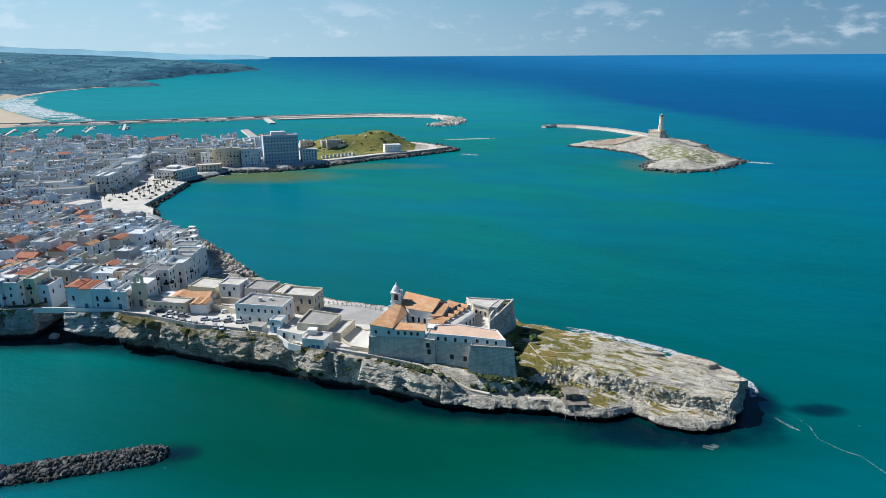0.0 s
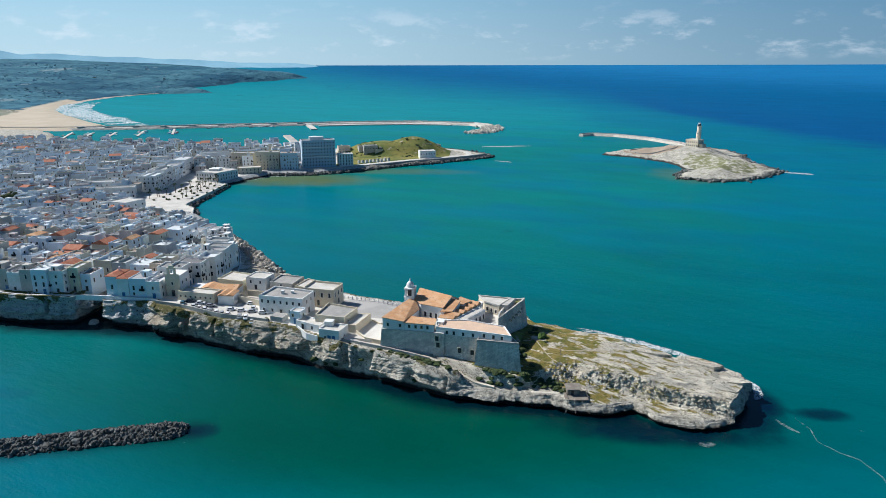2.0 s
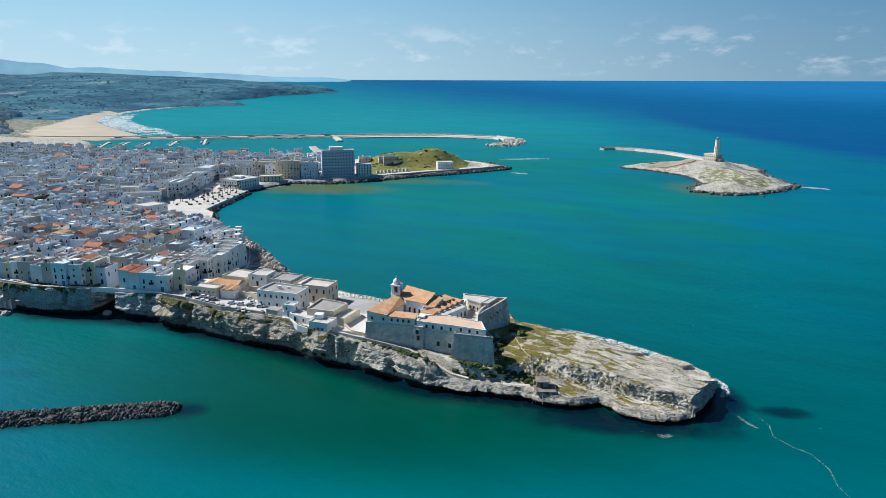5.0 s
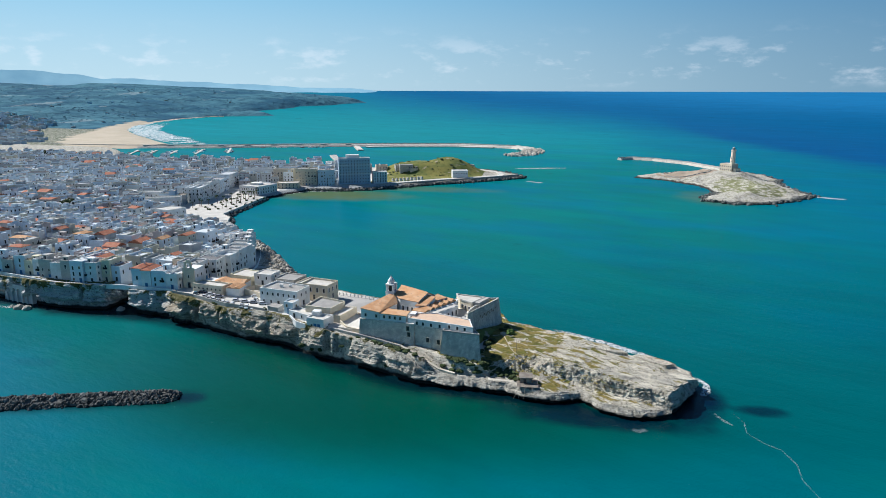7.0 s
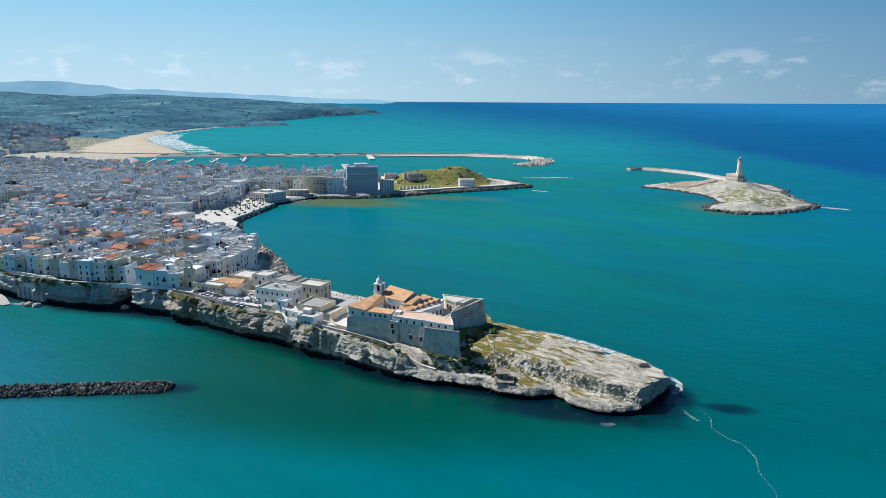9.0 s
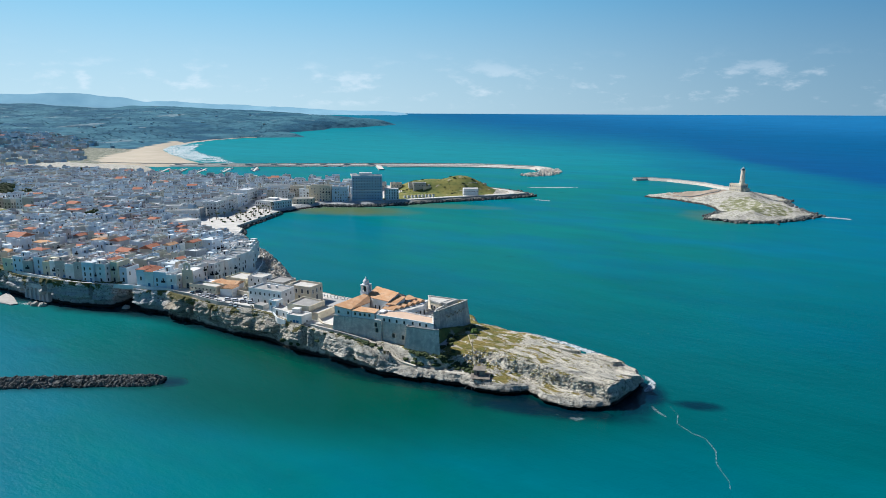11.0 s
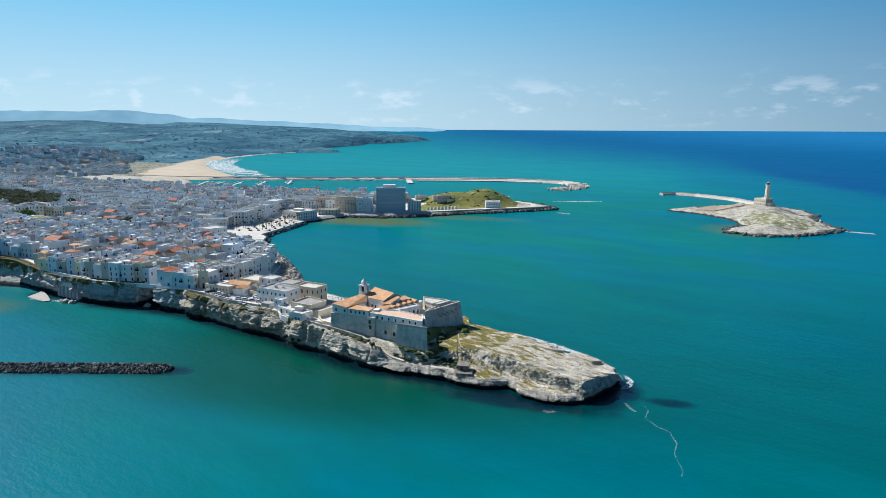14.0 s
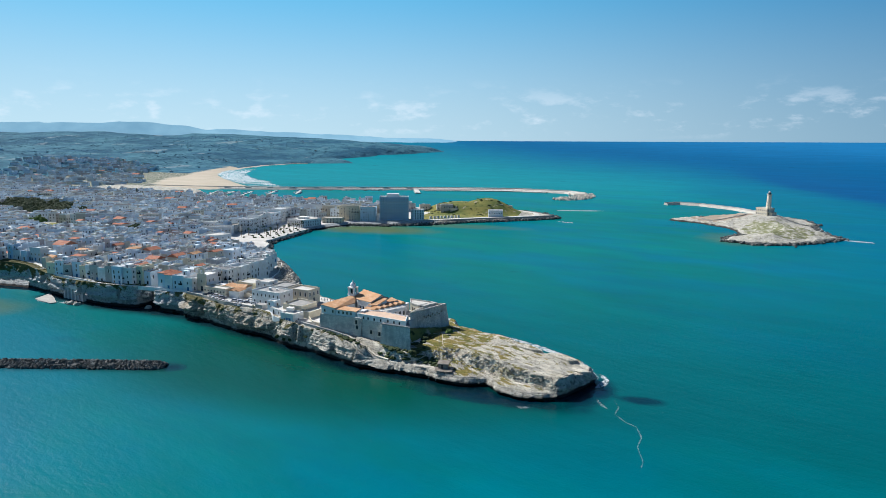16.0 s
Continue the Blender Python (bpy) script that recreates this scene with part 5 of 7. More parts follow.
def build_convent():
    base = thing("convent", pose(-34, 211, 9, 0, 0, -6.17), "old walled convent with stone bastions and orange roofs", "convent")

    def body(name, mats, boxes=(), prisms=(), label=""):
        bm = bmesh.new()
        for b in boxes:
            box(bm, *b)
        for p in prisms:
            prism(bm, *p)
        return part(name, bm, mats, base, label)

    def tiled(name, poly, zs, low, label="", wall=WHITE, over=0.35, roof="tiled_roof"):
        """A wing over poly with walls from low and one sloping tiled roof, whose height is given at each corner."""
        body(name, wall, prisms=[(poly, low, [z - 0.25 for z in zs])], label=label)
        mx, my = sum(q[0] for q in poly) / len(poly), sum(q[1] for q in poly) / len(poly)
        wide = [(x + over * (x - mx) / math.hypot(x - mx, y - my), y + over * (y - my) / math.hypot(x - mx, y - my)) for x, y in poly]
        bm = bmesh.new()
        lo = [bm.verts.new((x, y, z - 0.24)) for (x, y), z in zip(wide, zs)]
        hi = [bm.verts.new((x, y, z)) for (x, y), z in zip(wide, zs)]
        bm.faces.new(hi)
        bm.faces.new(lo[::-1])
        for i in range(len(lo)):
            j = (i + 1) % len(lo)
            bm.faces.new((lo[i], lo[j], hi[j], hi[i]))
        part(roof, bm, TILES, base, "orange tiled roof")

    # front fortress wall, leaning back, with its cordon; the storeys above it are plastered
    body("front_wall", FORT, prisms=[([(-0.4, -3.2), (21, -3.2), (37, -4.6), (37, 2), (-0.4, 2)], -4, 9.4, [(0.6, -2.3), (20.6, -2.3), (37, -3.6), (37, 2), (0.6, 2)])], label="leaning grey masonry fortress wall")
    body("buttress", FORT, prisms=[([(20, -3.9), (24.4, -4.3), (24.4, -1), (20, -1)], -4, 10.0, [(20.4, -3.1), (24.0, -3.4), (24.0, -1), (20.4, -1)])])
    body("cordon", FORT, prisms=[([(0.4, -2.5), (20, -2.5), (20, -1.8), (0.4, -1.8)], 9.404, 9.62)])
    # west wing runs back to the tower; the front wing joins it; both shed their roofs towards the cloister
    tiled("west_wing", [(1, -2.0), (9.0, -2.0), (11.2, 11.6), (8.6, 16.4), (6.4, 16.0)], [14.0, 13.0, 12.7, 14.6, 15.0], -3, "white plastered wing")
    tiled("front_wing", [(9.2, -1.95), (20.2, -1.95), (19.6, 3.4), (10.0, 4.0)], [12.5, 12.5, 12.7, 12.7], 3, "white plastered wing with small windows")
    # nave across the back, its broad roof falling towards the cloister
    tiled("nave", [(8.7, 16.6), (11.6, 13.8), (20.6, 11.2), (22.6, 18.0), (8.6, 24.8)], [14.9, 14.2, 14.2, 16.6, 16.6], 0, "white church nave", roof="nave_roof")
    tiled("nave_rear", [(8.6, 24.9), (22.6, 18.1), (25.0, 24.0), (11.2, 30.4)], [16.5, 16.5, 13.4, 13.4], 0)
    tiled("chapel", [(20.2, 9.8), (24.4, 10.8), (26.2, 17.2), (22.7, 18.0)], [13.2, 13.2, 15.2, 15.4], 0, "white chapel")
    tiled("sacristy", [(23.4, 18.4), (27.2, 17.4), (29.4, 22.4), (25.2, 24.2)], [14.2, 13.8, 13.6, 14.2], 0, "white sacristy")
    # cloister court between the wings
    body("cloister_floor", PAVING, boxes=[(9.0, 20.5, 3.0, 14.2, 3, 8.2)])
    # east range with narrow tiled vaults
    body("middle_range", WHITE, prisms=[([(19.6, 5.4), (25.6, 5.2), (33.8, 21.0), (33.6, 27), (28.8, 26)], 2, 11.9)])
    le, re_ = (Vector((19.8, 6.0)), Vector((28.8, 25.6))), (Vector((25.6, 5.6)), Vector((33.7, 23.4)))
    for i in range(6):
        q = [le[0].lerp(le[1], i / 6 + 0.012), re_[0].lerp(re_[1], i / 6 + 0.012), re_[0].lerp(re_[1], (i + 1) / 6 - 0.012), le[0].lerp(le[1], (i + 1) / 6 - 0.012)]
        mid = [(q[0] + q[3]) / 2, (q[1] + q[2]) / 2]
        z = 11.9 + 0.12 * i
        bm = bmesh.new()
        prism(bm, [(v.x, v.y) for v in q], z - 0.3, z + 0.2)
        lo = [bm.verts.new((v.x, v.y, z + 0.204)) for v in q]
        hi = [bm.verts.new((v.x, v.y, z + 1.0)) for v in mid]
        for f in ((lo[0], lo[1], hi[1], hi[0]), (lo[2], lo[3], hi[0], hi[1]), (lo[1], lo[2], hi[1]), (lo[3], lo[0], hi[0])):
            bm.faces.new(f)
        part("vault_roof", bm, TILES, base)
    body("white_parapet", WHITE, prisms=[([(27.6, 8.0), (30.2, 7.2), (35.6, 19.6), (33.4, 20.4)], 2, 11.6)])
    body("walkway", PALEROOF, prisms=[([(27.9, 8.1), (30.0, 7.5), (35.3, 19.5), (33.5, 20.1)], 11.604, 11.7)])
    body("roof_hut", WHITE, boxes=[(20.6, 23.0, 1.2, 4.4, 8, 12.4)])
    # terrace wing above the front bastion
    bm = bmesh.new()
    shell(bm, [(21.0, -2.2), (37.0, -3.4), (48.4, -5.0), (45.0, 3.4), (30.6, 7.0), (21.4, 4.6)], -3, 11.9, 11.5, 0.35)
    part("terrace_wing", bm, WHITE, base, "white wing with windows below the terrace")
    body("terrace", PEACH, prisms=[([(21.4, -1.8), (37.0, -3.0), (47.9, -4.5), (44.8, 3.0), (30.6, 6.6), (21.8, 4.2)], 11.3, 11.56)], label="pinkish paved roof terrace")
    # patio and east building
    body("patio", PAVING, prisms=[([(31, 7.4), (42, 5.2), (44.5, 28), (31, 28)], 2, 7.6)])
    body("east_range", CREAM, prisms=[([(34.2, 27.4), (40.4, 23.6), (44.0, 32.6), (31.0, 33.4)], 0, 11.6)], label="cream stone block")
    bm = bmesh.new()
    shell(bm, [(34.1, 27.1), (40.5, 23.3), (44.2, 32.8), (30.8, 33.6)], 11.55, 12.2, 11.7, 0.4)
    part("east_roof", bm, PALEROOF, base)
    body("east_hut", STONEWALL, prisms=[([(40.9, 24.6), (43.6, 24.0), (46.0, 33), (43.2, 33)], 9, 12.0)])
    # bastions with leaning faces
    body("front_bastion", FORT, prisms=[([(35.2, -7.2), (53.0, -8.9), (46.6, 4.6), (35.2, 3)], -5, 9.3, [(36.6, -5.6), (51.0, -5.8), (45.4, 3.4), (36.6, 1)])], label="massive sloping stone bastion")
    bm = bmesh.new()
    shell(bm, [(36.45, -5.75), (51.2, -5.95), (45.5, 3.5), (36.45, 1)], 9.2, 9.8, 9.32, 0.35)
    part("bastion_parapet", bm, CONCRETE, base)
    east = [(43.0, 11.6), (50.8, 34.5), (51.2, 38.4), (43.6, 35.0), (40.6, 18)]
    lean = [(41.6, 12.4), (48.8, 34.2), (49.3, 37.0), (43.6, 34.6), (40.8, 18)]
    body("east_bastion", FORT, prisms=[(east, -4, 10.0, lean)], label="tall stone bastion wall over the rocks")
    bm = bmesh.new()
    shell(bm, lean, 9.9, 11.0, 10.05, 0.6)
    part("bastion_parapet", bm, FORT, base)
    body("bastion_turf", TURF, prisms=[([(46.4, 28), (47.9, 33.4), (48.3, 35.6), (45.6, 34.6)], 10.0, 10.3)], label="grass on the bastion platform")
    body("east_curtain", FORT, prisms=[([(41.6, 2.6), (43.4, 3.2), (41.4, 12.4), (39.4, 12.4)], -4, 9.6, [(41.6, 3.0), (42.6, 3.4), (40.8, 12.4), (39.4, 12.4)])])
    body("rear_wall", FORT, boxes=[(0, 30.5, 30.6, 31.4, -4, 8), (30.5, 43.6, 33.9, 34.6, -4, 10)])
    body("west_wall", WHITE, prisms=[([(-0.2, 1), (0.2, 1), (5.6, 17), (5.2, 17)], -3, 9.0), ([(4, 19.9), (8.4, 19.9), (8.4, 27), (4, 27)], -3, 9.5)])
    # openings
    for u in (3.0, 7.6, 11.0, 13.4, 15.6, 17.8):
        fix("window", WIN[2], base, u, -2.0, 10.6, 0)
    for u in (25.0, 27.6, 31.0, 34.6):
        fix("window", WIN[0], base, u, -2.2 - 0.075 * (u - 21), 9.5, -4.3)
    for u in (38.6, 42, 45):
        fix("window", WIN[0], base, u, -3.42 - 0.14 * (u - 37), 9.85, -8)
    for u, z, v in ((21.6, 7.0, -3.5), (22.0, 4.6, -3.6), (30.0, 3.4, -4.1), (34.6, 3.2, -4.5)):
        fix("window", WIN_BIG, base, u, v, z, -5)
    for f in (0.12, 0.32, 0.52, 0.72, 0.9):
        fix("window", WIN[1], base, 30.2 + 5.4 * f, 7.2 + 12.4 * f, 7.8, 66.5)
    for f in (0.2, 0.45, 0.7, 0.92):
        fix("window", WIN[1], base, 11.6 + 9.0 * f, 13.8 - 2.6 * f, 9.2, -16)
    for f in (0.25, 0.5, 0.75):
        fix("window", WIN[0], base, 9.0 + 2.2 * f, -2.0 + 13.6 * f, 9.6, 81)
    for f in (0.2, 0.5, 0.8):
        fix("window", WIN[0], base, 34.2 + 6.2 * f, 27.4 - 3.8 * f, 8.4, -31.5)
    for i in range(9):
        f = i / 8
        fix("window", WIN[2], base, 45.2 + 3.4 * f, 20 + 12.6 * f, 7.4 - 0.9 * (i % 2), 72, (0.8, 1, 0.6))
    # bell tower
    tower = part("bell_tower", solid((4.4, 8.2, 16.1, 19.9, 2, 15.4), (4.2, 8.4, 15.9, 20.1, 15.4, 15.7)), WHITE, base, "white stone bell tower with small dome")
    for x in (4.5, 7.3):
        for y in (16.2, 19.0):
            part("belfry_pier", solid((x, x + 0.9, y, y + 0.9, 15.704, 18.6)), WHITE, tower)
    # dark block stands in for the shaded inside of the belfry
    part("belfry_core", solid((5.5, 7.1, 17.2, 18.8, 15.704, 18.5)), DARK, tower)
    part("belfry_cornice", solid((4.3, 8.3, 16.0, 20.0, 18.604, 19.1)), WHITE, tower)
    bm = bmesh.new()
    lathe(bm, [(1.35, 19.104), (1.35, 20.2), (1.5, 20.25), (1.2, 20.9), (0.75, 21.4), (0.34, 21.7), (0.28, 22.1), (0.08, 22.8)], 10, 6.3, 18.0)
    part("dome", bm, WHITE, tower)
    return base


build_convent()


def turf_bank():
    """Added bank that hides the east bastion's foot, in the ditch between the bastions."""
    m = pose(-34, 211, 0, 0, 0, -6.17)
    verts = []
    for i in range(25):
        f = i / 24
        a, b = Vector((41.6 + 7.6 * f, 5.0 + 26.0 * f, 0)), Vector((48.6 + 6.0 * f, 3.5 + 26.0 * f, 0))
        for j in range(9):
            g = j / 8
            q = m @ a.lerp(b, g)
            crest = 14.2 - 5.2 * f
            verts.append((q.x, q.y, crest + (7.6 - crest) * float(sstep(0.15, 1.0, g)) + 0.5 * float(fbm(q.x / 2, q.y / 2, 1.0, 3))))
    faces = [(i * 9 + j, i * 9 + j + 1, i * 9 + j + 10, i * 9 + j + 9) for i in range(24) for j in range(8)]
    tagged(data_object("ground", verts, faces, [TURF], None, True), "added turf bank hiding the bastion's foot", "bank", "", "structure")


turf_bank()

# ---- buildings between the convent and the old town ----


def block(name, poly, z0, h, wall, roof, label, category, par=0.7, wins=(), doors=()):
    """A flat-roofed building over a polygon given from its first corner; wins: side, share of its length, height, mesh."""
    ox, oy = poly[0]
    base = thing(name, pose(ox, oy, z0), label, category)
    loc = [(x - ox, y - oy) for x, y in poly]
    bm = bmesh.new()
    inner = shell(bm, loc, -3, h + par, h, 0.35)
    part("wall", bm, wall, base)
    bm = bmesh.new()
    prism(bm, inner, h - 0.1, h + 0.06)
    part("roof", bm, roof, base)
    for side, f, z, me in wins:
        a, b = Vector(loc[side]), Vector(loc[(side + 1) % len(loc)])
        p = a.lerp(b, f)
        d = b - a
        fix("door" if me in DOORS else "window", me, base, p.x, p.y, z, math.degrees(math.atan2(d.y, d.x)))
    return base


def roof_box(base, x0, x1, y0, y1, z0, z1, wall=WHITE, name="rooftop_room"):
    part(name, solid((x0, x1, y0, y1, z0, z1), (x0 - 0.12, x1 + 0.12, y0 - 0.12, y1 + 0.12, z1, z1 + 0.15)), wall, base)


ROUND = bmesh.new()
tube(ROUND, (0, 0.05, 0), (0, -0.05, 0), 0.45, 0.45, 14)
ROUND_ME = bpy.data.meshes.new("porthole")
ROUND.to_mesh(ROUND_ME)
ROUND_ME.materials.append(DARK)

low = block("low_hall", [(-130.4, 245.2), (-113.6, 242.8), (-112.4, 249.0), (-129.2, 251.6)], 13, 3.3, CREAM, PALEROOF, "low cream hall with a row of round windows", "hall", 0.7,
            [(0, (i + 0.5) / 7, 1.9, ROUND_ME) for i in range(7)])
shed = thing("tiled_sheds", pose(-112.2, 244.4, 13), "low sheds with orange tiled roofs beside the road", "shed")
part("wall", solid((-16.4, 5.5, 6.6, 14, -3, 3.2), (0.3, 7, -0.6, 6.4, -3, 3.0)), WHITE, shed)
for x0, x1, y0, y1, z, r in ((-11, -4.5, 6.6, 14, 3.3, 1.0), (-4.2, 5.5, 6.6, 14, 3.3, 1.4), (0.3, 3.6, -0.6, 6.4, 3.1, 0.8), (3.7, 7, -0.6, 6.4, 3.1, 0.8)):
    part("roof", gable(bmesh.new(), x0, x1, y0, y1, z, r, "y" if x1 - x0 < y1 - y0 else "x", 0.2), TILES, shed)
w1 = block("white_palazzo", [(-89.4, 233.6), (-70.2, 230.6), (-68.4, 241.0), (-86.6, 245.6)], 13, 6.9, WHITE, GREYROOF, "white two-storey building with grey flat roof", "building", 0.8,
           [(0, (i + 0.5) / 7, 4.6, WIN[0]) for i in range(7)] + [(0, (i + 0.5) / 5, 1.0 if i != 2 else 0.1, WIN[0] if i != 2 else DOORS[0]) for i in range(5)]
           + [(1, 0.35, 4.6, WIN[0]), (1, 0.7, 4.6, WIN[0]), (1, 0.5, 0.1, DOORS[0])])
roof_box(w1, 8, 9.2, 4, 5.2, 6.9, 8.3)
roof_box(w1, 12, 13, 5, 5.8, 6.9, 7.9)
block("white_house", [(-106.5, 262.0), (-97.0, 260.5), (-95.6, 269), (-105.2, 270.5)], 13, 5.2, WHITE, PALEROOF, "white house with a tall door beside the lane", "house", 0.5,
           [(0, 0.5, 0.1, DOORS[0]), (0, 0.25, 3.0, WIN[0]), (0, 0.75, 3.0, WIN[0]), (1, 0.5, 3, WIN[0])])
block("cream_house", [(-121, 264), (-108, 261.5), (-106, 272), (-119, 276)], 12.5, 3.7, YELLOWWALL, PALEROOF, "low cream house with shrubs at its wall", "house", 0.6,
      [(0, 0.3, 0.8, WIN[0]), (0, 0.7, 0.1, DOORS[0])])
block("grey_house", [(-95, 261), (-84, 259), (-82, 270), (-93.5, 272)], 12.5, 4.0, STONEWALL, GREYROOF, "grey flat-roofed house near the back shore", "house", 0.6, [(0, 0.5, 2.5, WIN[0]), (1, 0.5, 2.5, WIN[0])])
y1 = block("cream_palazzo", [(-75.0, 246.6), (-61.2, 244.4), (-59.4, 254.2), (-73.4, 257.0)], 12.6, 6.4, CREAM, PALEROOF, "cream two-storey building with pale parapet roof", "building", 0.9,
           [(0, (i + 0.5) / 4, 3.6, WIN[1]) for i in range(4)] + [(1, (i + 0.5) / 3, 3.6, WIN[1]) for i in range(3)] + [(1, 0.5, 0.1, DOORS[0]), (0, 0.5, 0.1, DOORS[0])])
block("grey_roof_hall", [(-62.4, 221.4), (-50.4, 219.4), (-47.6, 230.4), (-60.6, 234.8)], 12.6, 4.6, CREAM, GREYROOF, "low hall with grey roof and pale parapet", "hall", 0.8,
      [(1, 0.3, 1.6, WIN[0])])
block("low_annex", [(-50.0, 219.0), (-45.6, 218.2), (-42.4, 231.0), (-47.2, 230.2)], 12.4, 2.8, CREAM, PALEROOF, "low cream annex with flat roof", "annex", 0.3)
block("blue_house", [(-73.4, 224.0), (-68.8, 223.0), (-68.0, 228.0), (-72.6, 228.6)], 12.8, 4.8, BLUEWALL, PALEROOF, "small blue house at the cliff edge", "house", 0.5,
           [(0, 0.5, 0.1, DOORS[1]), (0, 0.3, 3.0, WIN[2]), (1, 0.5, 2.6, WIN[2])])
b2 = block("white_cliff_house", [(-58.4, 212.6), (-50.2, 210.8), (-48.4, 217.8), (-56.8, 219.4)], 11.2, 4.1, WHITE, PALEROOF, "white cliff house with blue doors and stairs", "house", 0.6,
           [(0, 0.3, 0.6, WIN[0]), (0, 0.72, 0.1, DOORS[1]), (0, 0.5, 0.1, DOORS[1]), (1, 0.5, 0.6, WIN[0])])
roof_box(b2, 1.2, 4.4, 3.6, 6.4, 4.1, 6.0, WHITE)
block("pale_terrace_house", [(-70.0, 221.0), (-59.5, 216.4), (-58.0, 221.0), (-68.4, 226.8)], 12.4, 2.6, WHITE, PALEROOF, "low white terrace building above the cliff", "house", 0.5,
      [(0, 0.3, 0.1, DOORS[0]), (0, 0.7, 0.8, WIN[0])])
block("slatted_shed", [(-82.0, 225.4), (-76.4, 223.8), (-75.8, 228.4), (-81.2, 229.4)], 12.8, 2.2, STONEWALL, GREYROOF, "grey roofed shed at the end of the road", "shed", 0.1)


# church front with a bell gable, beside the old town's corner
def build_church():
    base = thing("church", pose(-134.6, 249.6, 13), "small white church front with a bell gable", "church")
    part("nave", solid((-3, 3, 0, 9, -3, 9.4)), WHITE, base)
    bm = bmesh.new()
    prism(bm, [(-3.2, -0.5), (3.2, -0.5), (3.2, 0), (-3.2, 0)], -3, 10.2)
    box(bm, -2.0, -0.9, -0.5, 0, 10.2, 12.6)
    box(bm, 0.9, 2.0, -0.5, 0, 10.2, 12.6)
    box(bm, -2.2, 2.2, -0.55, 0.05, 12.6, 13.2)
    box(bm, -1.0, 1.0, -0.5, 0, 13.2, 14.2)
    front = part("facade", bm, CREAM, base)
    bm = bmesh.new()
    lathe(bm, [(0.55, 10.9), (0.42, 11.2), (0.3, 11.8), (0.12, 12.1)], 10, 0, -0.25)
    part("bell", bm, METAL, front)
    fix("door", DOORS[0], base, 0, -0.5, 0.05, 0, (1.3, 1, 1.3))
    fix("window", WIN[0], base, 0, -0.5, 5.2, 0)
    for v in (2.5, 6):
        fix("window", WIN[0], base, 3.0, v, 5, 90)


build_church()


# ---- walls along the cliff and round the yard ----
def wall_run(name, pts, h, thick, mat, label, drop=1.0, zs=None):
    bm = bmesh.new()
    for i, (a, b) in enumerate(zip(pts, pts[1:])):
        a, b = Vector(a), Vector(b)
        d = (b - a).normalized()
        n = Vector((-d.y, d.x)) * thick / 2
        z = [float(ground(*p)) if zs is None else q for p, q in ((a, zs and zs[i]), (b, zs and zs[i + 1]))]
        quad = [a - n, b - n, b + n, a + n]
        lo = [bm.verts.new((p.x, p.y, zz - drop)) for p, zz in zip(quad, (z[0], z[1], z[1], z[0]))]
        hi = [bm.verts.new((p.x, p.y, zz + h)) for p, zz in zip(quad, (z[0], z[1], z[1], z[0]))]
        bm.faces.new(hi)
        for k in range(4):
            bm.faces.new((lo[k], lo[(k + 1) % 4], hi[(k + 1) % 4], hi[k]))
    return tagged(mesh_object(name, bm, mat), label, "wall", "", "structure")


wall_run("wall_cliff", [(-139, 241.4), (-126, 238), (-104, 229), (-89, 226.4), (-83, 225)], 0.9, 0.4, CONCRETE, "low pale parapet along the cliff road", 1.5, [13, 13, 13, 13, 13])
wall_run("wall_town", [(-262, 257.3), (-248, 252.3), (-236, 249.6), (-224, 247.2), (-212, 244.8), (-199, 243.7), (-186, 244.8), (-174, 245.6), (-164, 245.6), (-150, 244.8), (-139.4, 243.6)],
         1.0, 0.5, WHITE, "white parapet on top of the old town's sea wall", 1.4, [13.2, 13.6, 13.4, 13.2, 12.8, 12.6, 12.6, 12.6, 12.6, 12.6, 12.6])
wall_run("ramp", RAMP[:6], 0.1, 1.1, PALESTONE, "pale sloping footpath down to the rock shelf", 0.6, RAMP_Z[:6])
wall_run("wall_path", [(-47, 211.6), (-33, 207.4), (-23, 204.2), (-15, 201.2)], 0.7, 0.5, CONCRETE, "pale stone wall along the path below the convent", 1.2, [11.8, 11.4, 11.0, 10.6])


def arches():
    """The vaulted retaining wall below the old town: a back wall with an arcade of piers and round arches before it."""
    base = thing("sea_wall", pose(-237, 247.6, 0, 0, 0, -13), "grey retaining wall with blind arches below the town", "wall")
    bm = bmesh.new()
    prism(bm, [(-7, 0.7), (15, 0.7), (15, 6), (-7, 6)], -1, 12.3, [(-6.6, 1.6), (14.6, 1.6), (14.6, 6), (-6.6, 6)])
    part("masonry", bm, TOWNWALL, base)
    for i in range(4):
        bm = bmesh.new()
        w, spring = 1.45, 6.0
        curve = [(2 + w * math.cos(a), spring + w * math.sin(a)) for a in (math.pi * k / 8 for k in range(9))]
        pts = [(0, -1), (2 - w, -1), *curve[::-1], (2 + w, -1), (4, -1), (4, 9.6), (0, 9.6)]
        f = [bm.verts.new((x, 0.0, z)) for x, z in pts]
        g = [bm.verts.new((x, 1.2, z)) for x, z in pts]
        bm.faces.new(f)
        for k in range(len(f)):
            bm.faces.new((f[k], f[(k + 1) % len(f)], g[(k + 1) % len(f)], g[k]))
        ob = part("arch", bm, TOWNWALL, base)
        ob.location = (-4 + 4.0 * i, 0, 0)


